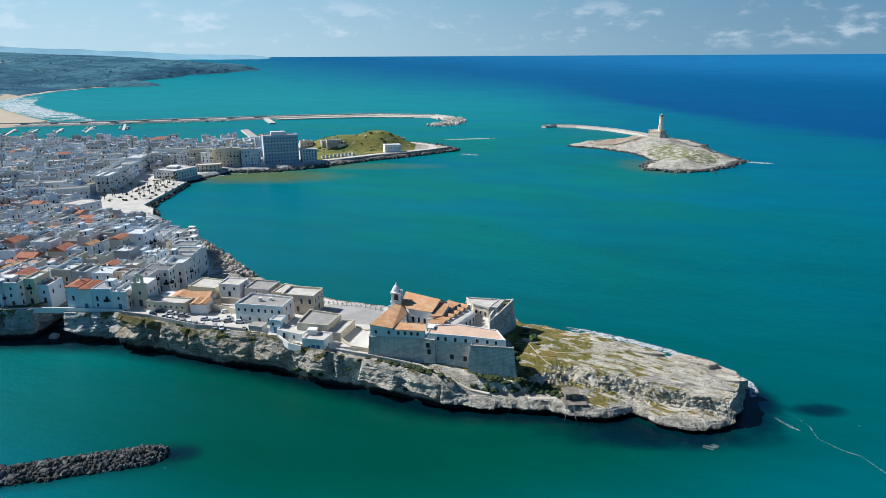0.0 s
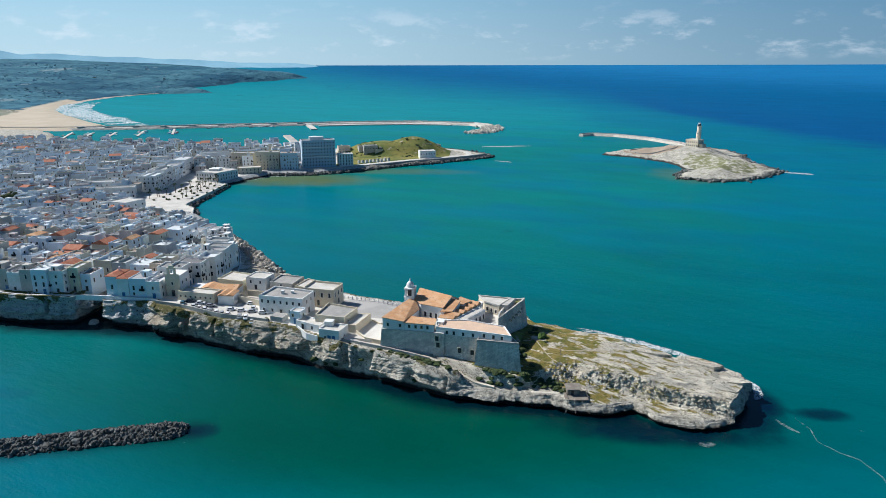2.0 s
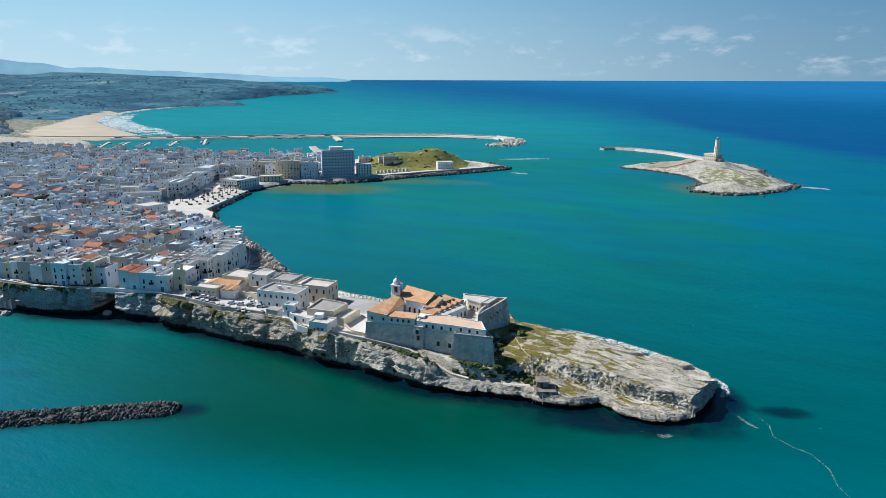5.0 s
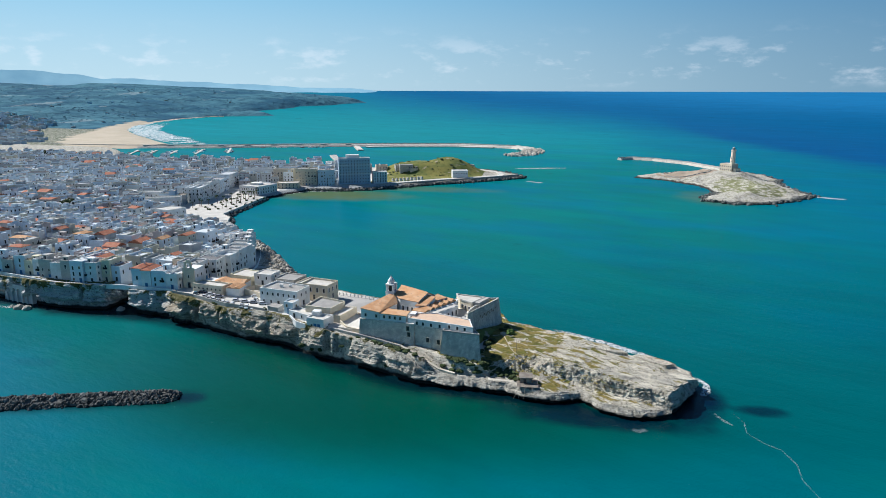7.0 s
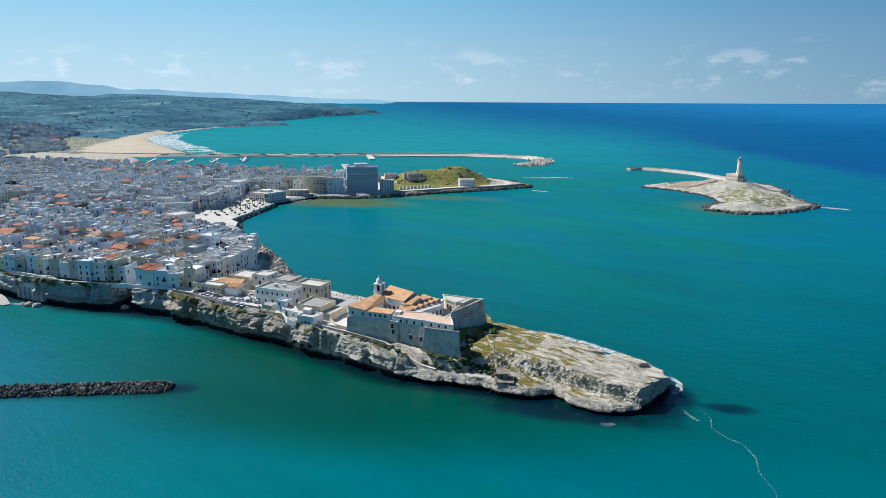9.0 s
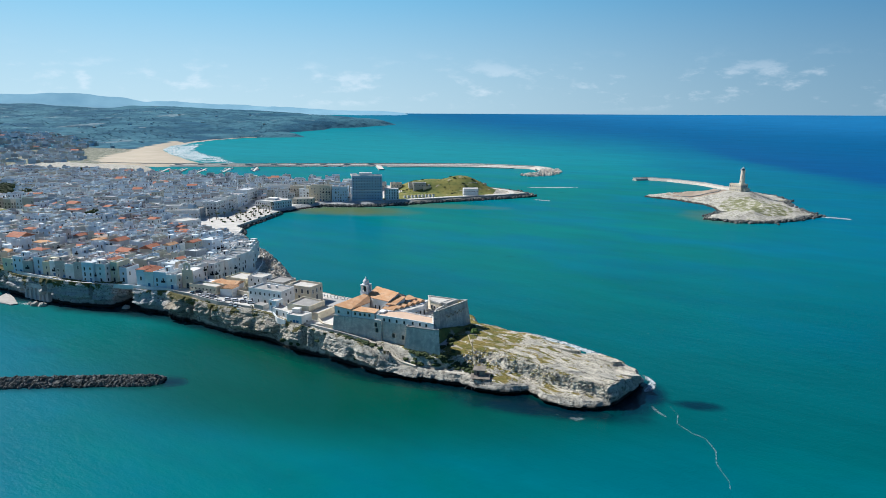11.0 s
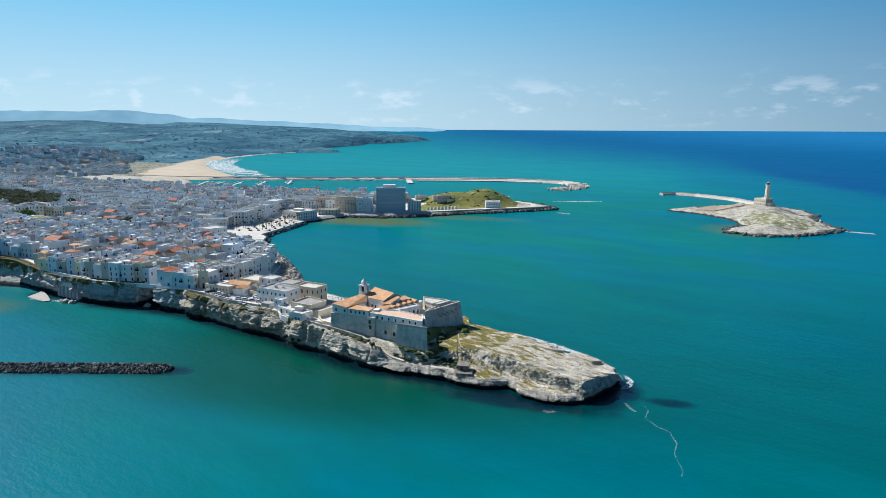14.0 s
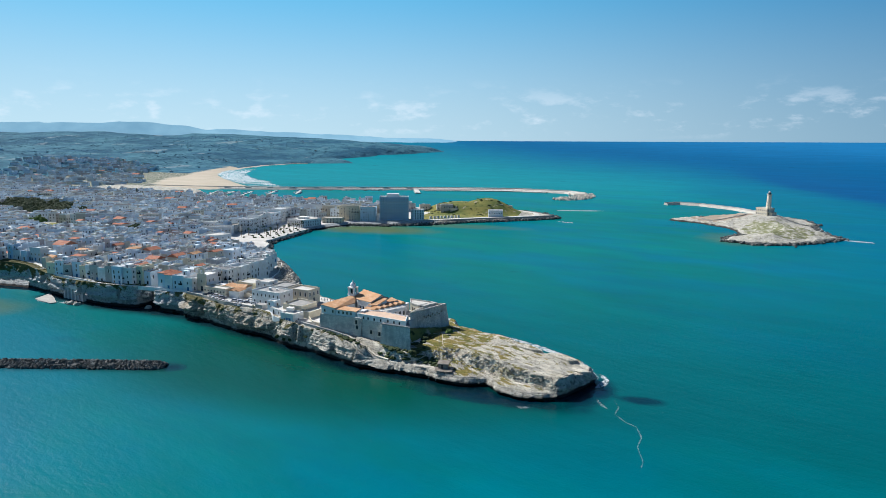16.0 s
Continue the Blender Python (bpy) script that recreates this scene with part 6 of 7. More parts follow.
arches()
bm = bmesh.new()
prism(bm, [(-256, 240), (-249, 237), (-237, 234.2), (-235, 237), (-247, 246), (-260, 254)], -1.5, 0.55)
tagged(mesh_object("quay", bm, CONCRETE), "low grey concrete quay at the cove's corner", "quay", "", "structure")
COVE_RNG = random.Random(17)
for x, y, r in ((-224, 238.5, 2.6), (-219.5, 238, 2.2), (-229, 239, 1.4), (-172, 246, 2.0)):
    stone = thing("cove_boulder", pose(x, y, 0.2, 0, 0, COVE_RNG.uniform(0, 360)), "large pale boulder in the water below the cliff", "boulder", "cove boulders")
    part("stone", lump(COVE_RNG, r, 0.8, 0.22, 2), PALEROCK, stone)

# ---- lighthouse and its mole ----


PALE = surface("pale_limewash", (0.76, 0.66, 0.52, 1), (0.70, 0.60, 0.47, 1), 0.3, 2.0)


def build_lighthouse():
    base = thing("lighthouse", pose(246.5, 850.7, 11.4, 0, 0, -48), "pale stone lighthouse tower rising from a cream keeper's house", "lighthouse")
    bm = bmesh.new()
    shell(bm, [(-9, -6.5), (8, -6.5), (8, 6.5), (-9, 6.5)], -2, 9.4, 8.8, 0.4)
    part("keeper_house", bm, CREAM, base, "cream plastered two-storey house")
    part("roof", solid((-8.5, 7.5, -6.0, 6.0, 8.7, 8.86)), PALEROOF, base)
    part("cornice", solid((-9.2, 8.2, -6.7, -6.5, 8.7, 9.1)), CREAM, base)
    for fl in (1.0, 5.2):
        for i in range(6):
            fix("window", WIN[1], base, -7.6 + 2.85 * i, -6.5, fl, 0)
        for i in range(3):
            fix("window", WIN[1], base, 8.0, -4 + 4 * i, fl, 90)
    part("annex", solid((8.004, 12.5, -3.5, 5, -2, 4.2)), CREAM, base)
    bm = bmesh.new()
    lathe(bm, [(3.4, 8.8), (3.2, 9.8), (2.55, 24.6), (2.5, 25.2), (3.2, 25.8), (3.2, 26.3)], 8, 3.4, 1.0)
    tower = part("tower", bm, PALE, base, "tapered octagonal pale tower")
    bm = bmesh.new()
    for i in range(16):
        a = 2 * math.pi * i / 16
        x, y = 3.4 + 3.05 * math.cos(a), 1.0 + 3.05 * math.sin(a)
        tube(bm, (x, y, 26.3), (x, y, 27.3), 0.04, 0.04, 5)
    lathe(bm, [(3.1, 27.25), (3.1, 27.35)], 16, 3.4, 1.0)
    part("gallery_rail", bm, METAL, tower)
    bm = bmesh.new()
    lathe(bm, [(1.75, 26.3), (1.7, 27.2), (1.55, 27.25), (1.55, 28.8)], 12, 3.4, 1.0)
    part("lantern", bm, DARK, tower)
    bm = bmesh.new()
    lathe(bm, [(1.8, 28.804), (1.6, 29.3), (0.9, 29.9), (0.25, 30.2), (0.1, 31.2)], 12, 3.4, 1.0)
    part("lantern_roof", bm, METAL, tower)
    for z in (12, 16):
        fix("window", WIN[2], base, 3.4, 1.0 - 2.95 + 0.042 * (z - 12), z, 0)


build_lighthouse()
wall_run("wall_isle", [(165 + 30 * math.cos(a) + 30, 852 + 22 * math.sin(a)) for a in (math.pi * k / 10 for k in range(21))], 0.8, 0.7, STONEWALL,
                     "dark drystone ring wall round bare earth", 1.0, [float(isle_height(195 + 30 * math.cos(math.pi * k / 10), 852 + 22 * math.sin(math.pi * k / 10))) for k in range(21)])


def causeway(name, pts, width, z, side, mat, label, category, wall=0.0):
    """A rubble mole with a flat top; side: how far its slopes spread; wall: height of a parapet on its left."""
    p = resample(pts, 4.0)
    t = np.gradient(p, axis=0)
    t /= np.linalg.norm(t, axis=1)[:, None]
    n = np.stack([-t[:, 1], t[:, 0]], 1)
    rows = []
    prof = [(-width / 2 - side, -1.5), (-width / 2 - side * 0.45, z * 0.45), (-width / 2, z), (width / 2 - (1.6 if wall else 0.01), z)]
    if wall:
        prof += [(width / 2 - 1.6, z + wall), (width / 2 - 0.2, z + wall)]
    prof += [(width / 2, z), (width / 2 + side * 0.45, z * 0.45), (width / 2 + side, -1.5)]
    for o, h in prof:
        wob = (0.9 * fbm(p[:, 0] / 5, p[:, 1] / 5, o) if h < z - 0.1 else 0.0)
        x, y = p[:, 0] + n[:, 0] * (o + wob), p[:, 1] + n[:, 1] * (o + wob)
        rows.append(np.stack([x, y, h + sea_level(x, y) + (0.5 * fbm(x / 3, y / 3, 2.0) if h < z - 0.1 else 0)], 1))
    k = len(p)
    faces = [(r * k + i, r * k + i + 1, (r + 1) * k + i + 1, (r + 1) * k + i) for r in range(len(prof) - 1) for i in range(k - 1)]
    faces += [tuple(r * k for r in range(len(prof))), tuple(r * k + k - 1 for r in range(len(prof)))[::-1]]
    slope = [0, 1, len(prof) - 3, len(prof) - 2]
    idx = [1 if f // (k - 1) in slope else 0 for f in range((len(prof) - 1) * (k - 1))] + [1, 1]
    return tagged(data_object(name, np.concatenate(rows).tolist(), faces, [mat, PALEROCK], idx), label, category, "", "structure")


causeway("mole", [(128, 1078), (150, 1094), (182, 1080), (228, 1030), (258, 965), (262, 915)], 7, 3.2, 3, CONCRETE, "pale concrete mole running out from the island", "mole", 1.2)
causeway("breakwater", [(-1010, 1098), (-900, 1098), (-800, 1108), (-712, 1128), (-622, 1152), (-538, 1190), (-441, 1222), (-372, 1248), (-287, 1275), (-174, 1298), (-60, 1268), (-24, 1226)], 13, 3.6, 5, PAVING,
         "long pale harbour breakwater with parapet", "breakwater", 2.2)
causeway("quay", [(-352, 1226), (-287, 1252), (-180, 1276), (-100, 1266)], 16, 1.8, 1, PAVING, "pale concrete quay inside the breakwater", "quay")
causeway("quay", [(-374, 1234), (-338, 1150)], 10, 2.2, 1, PAVING, "short concrete spur off the quay", "quay")
causeway("breakwater", [(-30, 1232), (-16, 1200), (-22, 1150), (-48, 1112)], 18, 2.6, 9, PALEROCK, "hooked rubble head of the breakwater", "breakwater")
PIERS = [((-741, 1061), (-667, 912)), ((-703, 1062), (-661, 956)), ((-668, 1072), (-626, 972)), ((-633, 1100), (-595, 1012)), ((-597, 1140), (-552, 1046))]
for a, b in PIERS:
    causeway("quay", [a, b], 4.0, 1.0, 0.4, PAVING, "narrow floating pontoon in the harbour", "pontoon")
for i in range(9):
    x = -760 + 46 * i
    y = float(np.interp(x, [-800, -712, -622, -538, -441, -372], [1108, 1128, 1152, 1190, 1222, 1248])) - 3
    hut = thing("harbour_shed", pose(x, y, 3.6, 0, 0, 18), "low grey harbour shed on the breakwater", "shed", "harbour sheds")
    part("wall", solid((-6, 6, -2, 2, -0.5, 2.4)), CONCRETE, hut)
    part("roof", solid((-6.3, 6.3, -2.3, 2.3, 2.404, 2.6)), GREYROOF, hut)

# ---- boulders: near breakwater and the rip-rap below the lane ----


def stone_set(rng, mat, n=8):
    out = []
    for i in range(n):
        me = bpy.data.meshes.new("boulder")
        bm = lump(rng, 1.0, 0.75, 0.28, 2 if i % 2 else 1)
        bm.to_mesh(me)
        bm.free()
        me.materials.append(mat)
        out.append(me)
    return out


def scatter(parent, meshes, rng, place, n, low, high):
    for _ in range(n):
        x, y, z = place(rng)
        ob = new("boulder", rng.choice(meshes))
        ob.parent = parent
        s = rng.uniform(low, high)
        ob.matrix_basis = Matrix.LocRotScale((x, y, z), Euler([rng.uniform(0, 6.3) for _ in range(3)]), (s * rng.uniform(0.8, 1.3), s, s * rng.uniform(0.7, 1.0)))


BR_A, BR_B = Vector((-88.5, 165.0)), Vector((-205, 128.5))


def build_breakwater():
    rng = random.Random(3)
    d = (BR_B - BR_A)
    ax = d.normalized()
    nv = Vector((-ax.y, ax.x))
    base = thing("rock_breakwater", pose(BR_A.x, BR_A.y, 0), "long heap of dark boulders standing in the water", "breakwater")
    s = Stuff()
    core = bmesh.new()
    n = 60
    prof = [(-5.2, -1.5), (-2.6, 1.1), (-0.8, 1.9), (0.8, 1.9), (2.6, 1.1), (5.2, -1.5)]
    rows = [[core.verts.new((ax * (0.8 + d.length * i / n) + nv * (o * (0.5 if i == 0 else 1))).to_3d() + Vector((0, 0, h * (0.3 if i == 0 else 1)))) for o, h in prof] for i in range(n + 1)]
    for a, b in zip(rows, rows[1:]):
        for j in range(len(prof) - 1):
            core.faces.new((a[j], a[j + 1], b[j + 1], b[j]))
    part("core", core, BOULDER, base)
    big = stone_set(rng, BOULDER)

    def place(r, far=False):
        f = r.random() ** 1.15 * (0.62 if not far else 1.0)
        o = r.uniform(-5.0, 5.0)
        end = min(1.0, f * d.length / 4)
        p = ax * f * d.length + nv * o * (0.45 + 0.55 * end)
        return p.x, p.y, (2.1 - 0.42 * abs(o)) * (0.4 + 0.6 * end) + r.uniform(-0.3, 0.35)

    scatter(base, big, rng, place, 300, 0.5, 1.05)
    st = [(m, [v.co.copy() for v in m.vertices], [tuple(p.vertices) for p in m.polygons]) for m in big]
    verts, faces = [], []
    for _ in range(1600):
        x, y, z = place(rng, True)
        _, vs, fs = rng.choice(st)
        e = Euler([rng.uniform(0, 6.3) for _ in range(3)]).to_matrix() * rng.uniform(0.4, 0.9)
        k = len(verts)
        verts += [tuple(e @ v + Vector((x, y, z))) for v in vs]
        faces += [tuple(k + i for i in f) for f in fs]
    ob = data_object("small_boulder", verts, faces, [BOULDER], None, False, base)
    tagged(ob, "dark smaller boulders", "", "", "stuff")


build_breakwater()


def build_riprap():
    rng = random.Random(8)
    line = [(-104, 306), (-111, 318), (-121, 332), (-133, 349), (-148, 366), (-165, 385)]
    p = resample(line, 1.0)
    base = thing("rip_rap", pose(-120, 330, 0), "bank of pale boulders below the seaside lane", "boulders")
    meshes = stone_set(rng, PALEROCK)

    def place(r):
        q = p[r.randrange(len(p))]
        o = r.uniform(-3, 9)
        x, y = q[0] - o * 0.8 + r.uniform(-1, 1), q[1] - o * 0.55 + r.uniform(-1, 1)
        return x + 120, y - 330, max(-0.2, float(shore(x, y))) + r.uniform(0.0, 0.5)

    scatter(base, meshes, rng, place, 300, 0.7, 1.7)
    base = thing("rip_rap", pose(-250, 540, 0), "dark boulders along the piazza's sea wall", "boulders")
    q2 = resample([(-214, 442), (-226, 455), (-232, 470), (-244, 486), (-250, 540), (-256, 588)], 1.0)

    def place2(r):
        q = q2[r.randrange(len(q2))]
        o = r.uniform(-2.5, 3)
        return q[0] + 250 + o, q[1] - 540, 0.9 - 0.25 * o + r.uniform(-0.2, 0.3)

    scatter(base, stone_set(rng, BOULDER, 5), rng, place2, 170, 0.7, 1.6)


build_riprap()

# ---- piazza by the bay ----


def build_piazza():
    poly = [(-276, 466), (-252, 450), (-234, 442), (-225, 450), (-234, 470), (-247, 482), (-254, 580), (-276, 588), (-292, 545), (-284, 492)]
    bm = bmesh.new()
    prism(bm, poly, 0.5, 3.25)
    tagged(mesh_object("pavement", bm, PAVING), "pale paved seaside piazza", "piazza", "", "structure")
    pts = [(-225.4, 450), (-234.4, 470.4), (-247.4, 482.4), (-254.4, 580)]
    wall_run("wall_piazza", pts, 0.55, 0.5, PAVING, "low pale seat wall at the piazza's edge", 2.6, [3.3] * 4)


build_piazza()


def make_palm(x, y, z, h, rng):
    base = thing("palm_tree", pose(x, y, z, 0, 0, rng.uniform(0, 360)), "tall date palm with a ragged crown", "palm", "palms of the piazza")
    bm = bmesh.new()
    pts = [Vector((0.25 * math.sin(k * 0.7), 0.12 * k / 3, h * k / 6)) for k in range(7)]
    for k in range(6):
        tube(bm, pts[k], pts[k + 1], 0.30 - 0.015 * k, 0.28 - 0.015 * k, 7)
    part("trunk", bm, BARK, base)
    bm = bmesh.new()
    top = pts[-1]
    for i in range(22):
        a, up = 2.4 * i, rng.uniform(-0.2, 0.9)
        d = Vector((math.cos(a), math.sin(a), 0))
        side = Vector((-d.y, d.x, 0))
        L = rng.uniform(1.7, 2.5)
        prev = None
        for k in range(5):
            f = k / 4
            c = top + d * L * f + Vector((0, 0, L * (up * f - 1.1 * f * f)))
            w = 0.42 * (1 - 0.8 * f)
            cur = (bm.verts.new(c - side * w - Vector((0, 0, 0.12))), bm.verts.new(c), bm.verts.new(c + side * w - Vector((0, 0, 0.12))))
            if prev:
                bm.faces.new((prev[0], prev[1], cur[1], cur[0]))
                bm.faces.new((prev[1], prev[2], cur[2], cur[1]))
            prev = cur
    part("crown", bm, LEAF, base)
    return base


def make_shrub(x, y, z, r, rng, leaf=None, label="low rounded green shrub"):
    base = thing("shrub", pose(x, y, z), label, "shrub", "shrubs")
    bm = bmesh.new()
    for _ in range(9):
        a, q = rng.uniform(0, 6.3), r * rng.uniform(0, 0.7)
        b = lump(rng, r * rng.uniform(0.35, 0.6), 0.8, 0.3, 2)
        m = bpy.data.meshes.new("tmp")
        b.transform(Matrix.Translation((q * math.cos(a), q * math.sin(a), r * rng.uniform(0.25, 0.7))))
        b.to_mesh(m)
        b.free()
        bm.from_mesh(m)
        bpy.data.meshes.remove(m)
    part("foliage", bm, leaf or LEAF, base)
    bm = bmesh.new()
    tube(bm, (0, 0, -0.3), (0, 0, r * 0.5), 0.12, 0.08, 6)
    part("stem", bm, BARK, base)
    return base


G_RNG = random.Random(77)
palm = make_palm(-288, 514, 3.25, 7.5, G_RNG)
for i in range(19):
    f = i / 18
    row = i % 2
    x, y = -285 + 17 * row + 22 * (f - 0.2) * (1 - row) + 4 * row, 505 + 82 * f
    m = pose(x + G_RNG.uniform(-1, 1), y, 3.25, 0, 0, G_RNG.uniform(0, 360)) @ Matrix.Diagonal((1, 1, G_RNG.uniform(0.75, 1.1), 1))
    c = copy_thing(palm, m)
    c.matrix_basis = m
bush = make_shrub(-270, 500, 3.2, 1.3, G_RNG)
for i in range(26):
    x, y = -282 + 9 * (i % 4) + G_RNG.uniform(-1, 1) + 0.06 * (i * 3), 498 + 3.1 * i
    copy_thing(bush, pose(x, y, 3.2, 0, 0, G_RNG.uniform(0, 360)))

# ---- buildings of the bay ----
ware = block("quay_building", [(-292, 596), (-268, 589), (-258, 615), (-284, 628)], 3.5, 7.5, WHITE, PALEROOF, "low white round-cornered building at the piazza's end", "building", 1.0,
             [(0, (i + 0.5) / 8, z, WIN[1]) for i in range(8) for z in (0.8, 4.2)] + [(1, (i + 0.5) / 8, z, WIN[1]) for i in range(8) for z in (0.8, 4.2)])
roof_box(ware, 8, 18, 10, 20, 7.5, 9.6)
block("beach_building", [(-266, 632), (-244, 640), (-248, 654), (-270, 646)], 3.5, 6.0, CREAM, PALEROOF, "cream two-storey beach building", "building", 0.8,
      [(0, (i + 0.5) / 6, z, WIN[1]) for i in range(6) for z in (0.5, 3.4)])
ROW_RNG = random.Random(41)
for i, (x, y, w, h, wm) in enumerate(((-310, 677, 34, 15, WHITE), (-280, 676, 22, 15, CREAM), (-264, 672, 9, 16, YELLOWWALL), (-246, 662, 24, 18, CREAM), (-223, 664, 18, 17.5, BLUEWALL))):
    house(x, y + 7, 12, w, 13, h, ROW_RNG, wm, "flat", "pale apartment house on the bay front", 4.2, True, 3.2, "bay front houses")


def build_hotel():
    base = thing("hotel", pose(-211, 677.5, 5, 0, 0, 22), "large grey-blue eight-storey hotel with balcony bands", "hotel")
    W, D, H = 36, 16, 28
    bm = bmesh.new()
    shell(bm, [(0, 0), (W, 0), (W, D), (0, D)], -3, H + 0.8, H, 0.4)
    part("wall", bm, HOTELWALL, base)
    part("roof", solid((0.4, W - 0.4, 0.4, D - 0.4, H - 0.1, H + 0.06)), GREYROOF, base)
    part("rooftop_room", solid((9, 24, 4, 12, H + 0.06, H + 4)), WHITE, base)
    for fl in range(8):
        z = 0.6 + 3.4 * fl
        if fl:
            part("balcony", solid((0.5, W - 0.5, -1.1, -0.004, z - 0.35, z + 0.5)), HOTELWALL if fl % 3 else WHITE, base)
        for i in range(11):
            fix("window", WIN[1], base, 2.0 + 3.2 * i, 0, z + 0.2, 0, (1.1, 1, 0.8))
        for i in range(4):
            fix("window", WIN[1], base, W, 2.2 + 3.8 * i, z + 0.2, 90, (1.2, 1, 1))


build_hotel()
block("white_apartments", [(-174, 692), (-160, 699), (-164, 709), (-179, 702)], 5, 12, WHITE, PALEROOF, "white four-storey apartment house beside the hotel", "building", 0.7,
      [(0, (i + 0.5) / 5, 0.6 + 3 * f, WIN[1]) for i in range(5) for f in range(4)] + [(1, 0.5, 0.6 + 3 * f, WIN[1]) for f in range(4)])
block("chapel", [(-94, 764), (-76, 770), (-80, 783), (-98, 777)], 5, 7.5, WHITE, PALEROOF, "long white chapel at the foot of the turf hill", "chapel", 0.4, [(0, (i + 0.5) / 6, 3.5, WIN[0]) for i in range(6)])
for x, y, w, h in ((-168, 795, 16, 9), (-150, 790, 10, 6), (-96, 812, 18, 10), (-84, 828, 14, 8), (-196, 800, 15, 8), (-215, 790, 16, 9)):
    house(x, y, 24, w, 10, h, ROW_RNG, STONEWALL if w > 15 else CREAM, "flat", "low stone building on the turf hill", 5.5, True, 3.2, "hill buildings")
wall_run("wall_point", [(-200, 664), (-166, 681), (-140, 706), (-107, 736), (-70, 763), (-38, 790), (-16, 812)], 0.6, 1.2, CONCRETE, "grey promenade wall along the point", 2.5, [4.2] * 7)
causeway("road", [(-160, 700), (-128, 728), (-100, 752), (-66, 776), (-36, 800)], 8, 4.4, 0.3, PAVING, "pale coast road round the point", "road")
causeway("road", [(-36, 800), (-44, 830), (-72, 856), (-96, 860)], 7, 4.6, 0.3, PAVING, "pale road bend at the point", "road")

causeway("quay", [(-262, 852), (-300, 930), (-352, 1040)], 11, 2.0, 0.8, CONCRETE, "grey concrete harbour pier", "pier")
for x, y, w, d, h in ((-262, 700, 22, 12, 13), (-286, 712, 20, 13, 14), (-310, 700, 18, 14, 12), (-238, 706, 18, 12, 12)):
    house(x, y, 18, w, d, h, ROW_RNG, None, "flat", "pale apartment house behind the bay front", 4.4, True, 3.2, "bay front houses")
white = block("white_corner_house", [(-284, 436), (-266, 431), (-259, 446), (-277, 452)], 4.5, 10, WHITE, PALEROOF, "bright white corner house beside the piazza", "house", 0.8,
              [(0, (i + 0.5) / 4, 0.8 + 3.1 * f, WIN[1]) for i in range(4) for f in range(3)] + [(1, (i + 0.5) / 3, 0.8 + 3.1 * f, WIN[0]) for i in range(3) for f in range(3)])


def shore_rocks():
    """Dark rubble along the point, the bay and the breakwater's head: too many to count."""
    rng = random.Random(90)
    verts, faces, shapes = [], [], []
    for i in range(6):
        b = lump(rng, 1.0, 0.7, 0.3, 1)
        shapes.append(([v.co.copy() for v in b.verts], [tuple(v.index for v in f.verts) for f in b.faces]))
        b.free()

    def strew(line, n, spread, low_, high_, lift):
        p = resample(line, 2.0)
        for _ in range(n):
            q = p[rng.randrange(len(p))]
            x, y = q[0] + rng.gauss(0, spread), q[1] + rng.gauss(0, spread)
            vs, fs = rng.choice(shapes)
            e = Euler([rng.uniform(0, 6.3) for _ in range(3)]).to_matrix() * rng.uniform(low_, high_)
            k = len(verts)
            verts.extend(tuple(e @ v + Vector((x, y, lift + rng.uniform(-0.3, 0.6)))) for v in vs)
            faces.extend(tuple(k + i for i in f) for f in fs)

    strew(BAY[4:], 900, 2.2, 0.9, 2.4, 0.8)
    strew(HARBOUR[:4], 300, 2.5, 0.9, 2.4, 0.8)
    strew(ISLE[3:14], 700, 2.6, 0.8, 2.4, 0.6)
    ob = data_object("shore_rocks", verts, faces, [BOULDER])
    tagged(ob, "dark rubble along the point's shore", "rocks", "", "stuff")
    verts, faces = [], []
    strew_line = [(-30, 1232), (-16, 1200), (-22, 1150), (-48, 1112)]
    p = resample(strew_line, 2.0)
    for _ in range(700):
        q = p[rng.randrange(len(p))]
        x, y = q[0] + rng.gauss(0, 8), q[1] + rng.gauss(0, 8)
        vs, fs = rng.choice(shapes)
        e = Euler([rng.uniform(0, 6.3) for _ in range(3)]).to_matrix() * rng.uniform(1.2, 3.0)
        k = len(verts)
        verts.extend(tuple(e @ v + Vector((x, y, rng.uniform(0.0, 2.6)))) for v in vs)
        faces.extend(tuple(k + i for i in f) for f in fs)
    tagged(data_object("shore_rocks", verts, faces, [PALEROCK]), "pale rubble on the breakwater's head", "rocks", "", "stuff")


shore_rocks()
block("hill_fort", [(-112, 806), (-92, 812), (-97, 826), (-116, 820)], 8, 9, STONEWALL, GREYROOF, "grey stone building let into the turf hill", "building", 0.8,
      [(0, (i + 0.5) / 6, 3, WIN[1]) for i in range(6)])
block("hill_house", [(-166, 782), (-150, 788), (-154, 798), (-170, 792)], 8, 8, STONEWALL, GREYROOF, "stone house on the turf hill's shoulder", "building", 0.6,
      [(0, (i + 0.5) / 5, 4, WIN[0]) for i in range(5)])
for i in range(9):
    x = -158 + 4.6 * i * 0.8
    part_base = thing("beach_cabin", pose(x, 718 + 3.9 * i * 0.8, 4.6, 0, 0, 42), "small white beach cabin below the hill", "cabin", "beach cabins")
    part("wall", solid((-1.2, 1.2, -1.2, 1.2, -1, 2.4)), WHITE, part_base)
    part("roof", gable(bmesh.new(), -1.2, 1.2, -1.2, 1.2, 2.45, 0.5, "y", 0.15), GREYROOF, part_base)

# ---- cars on the cliff road ----


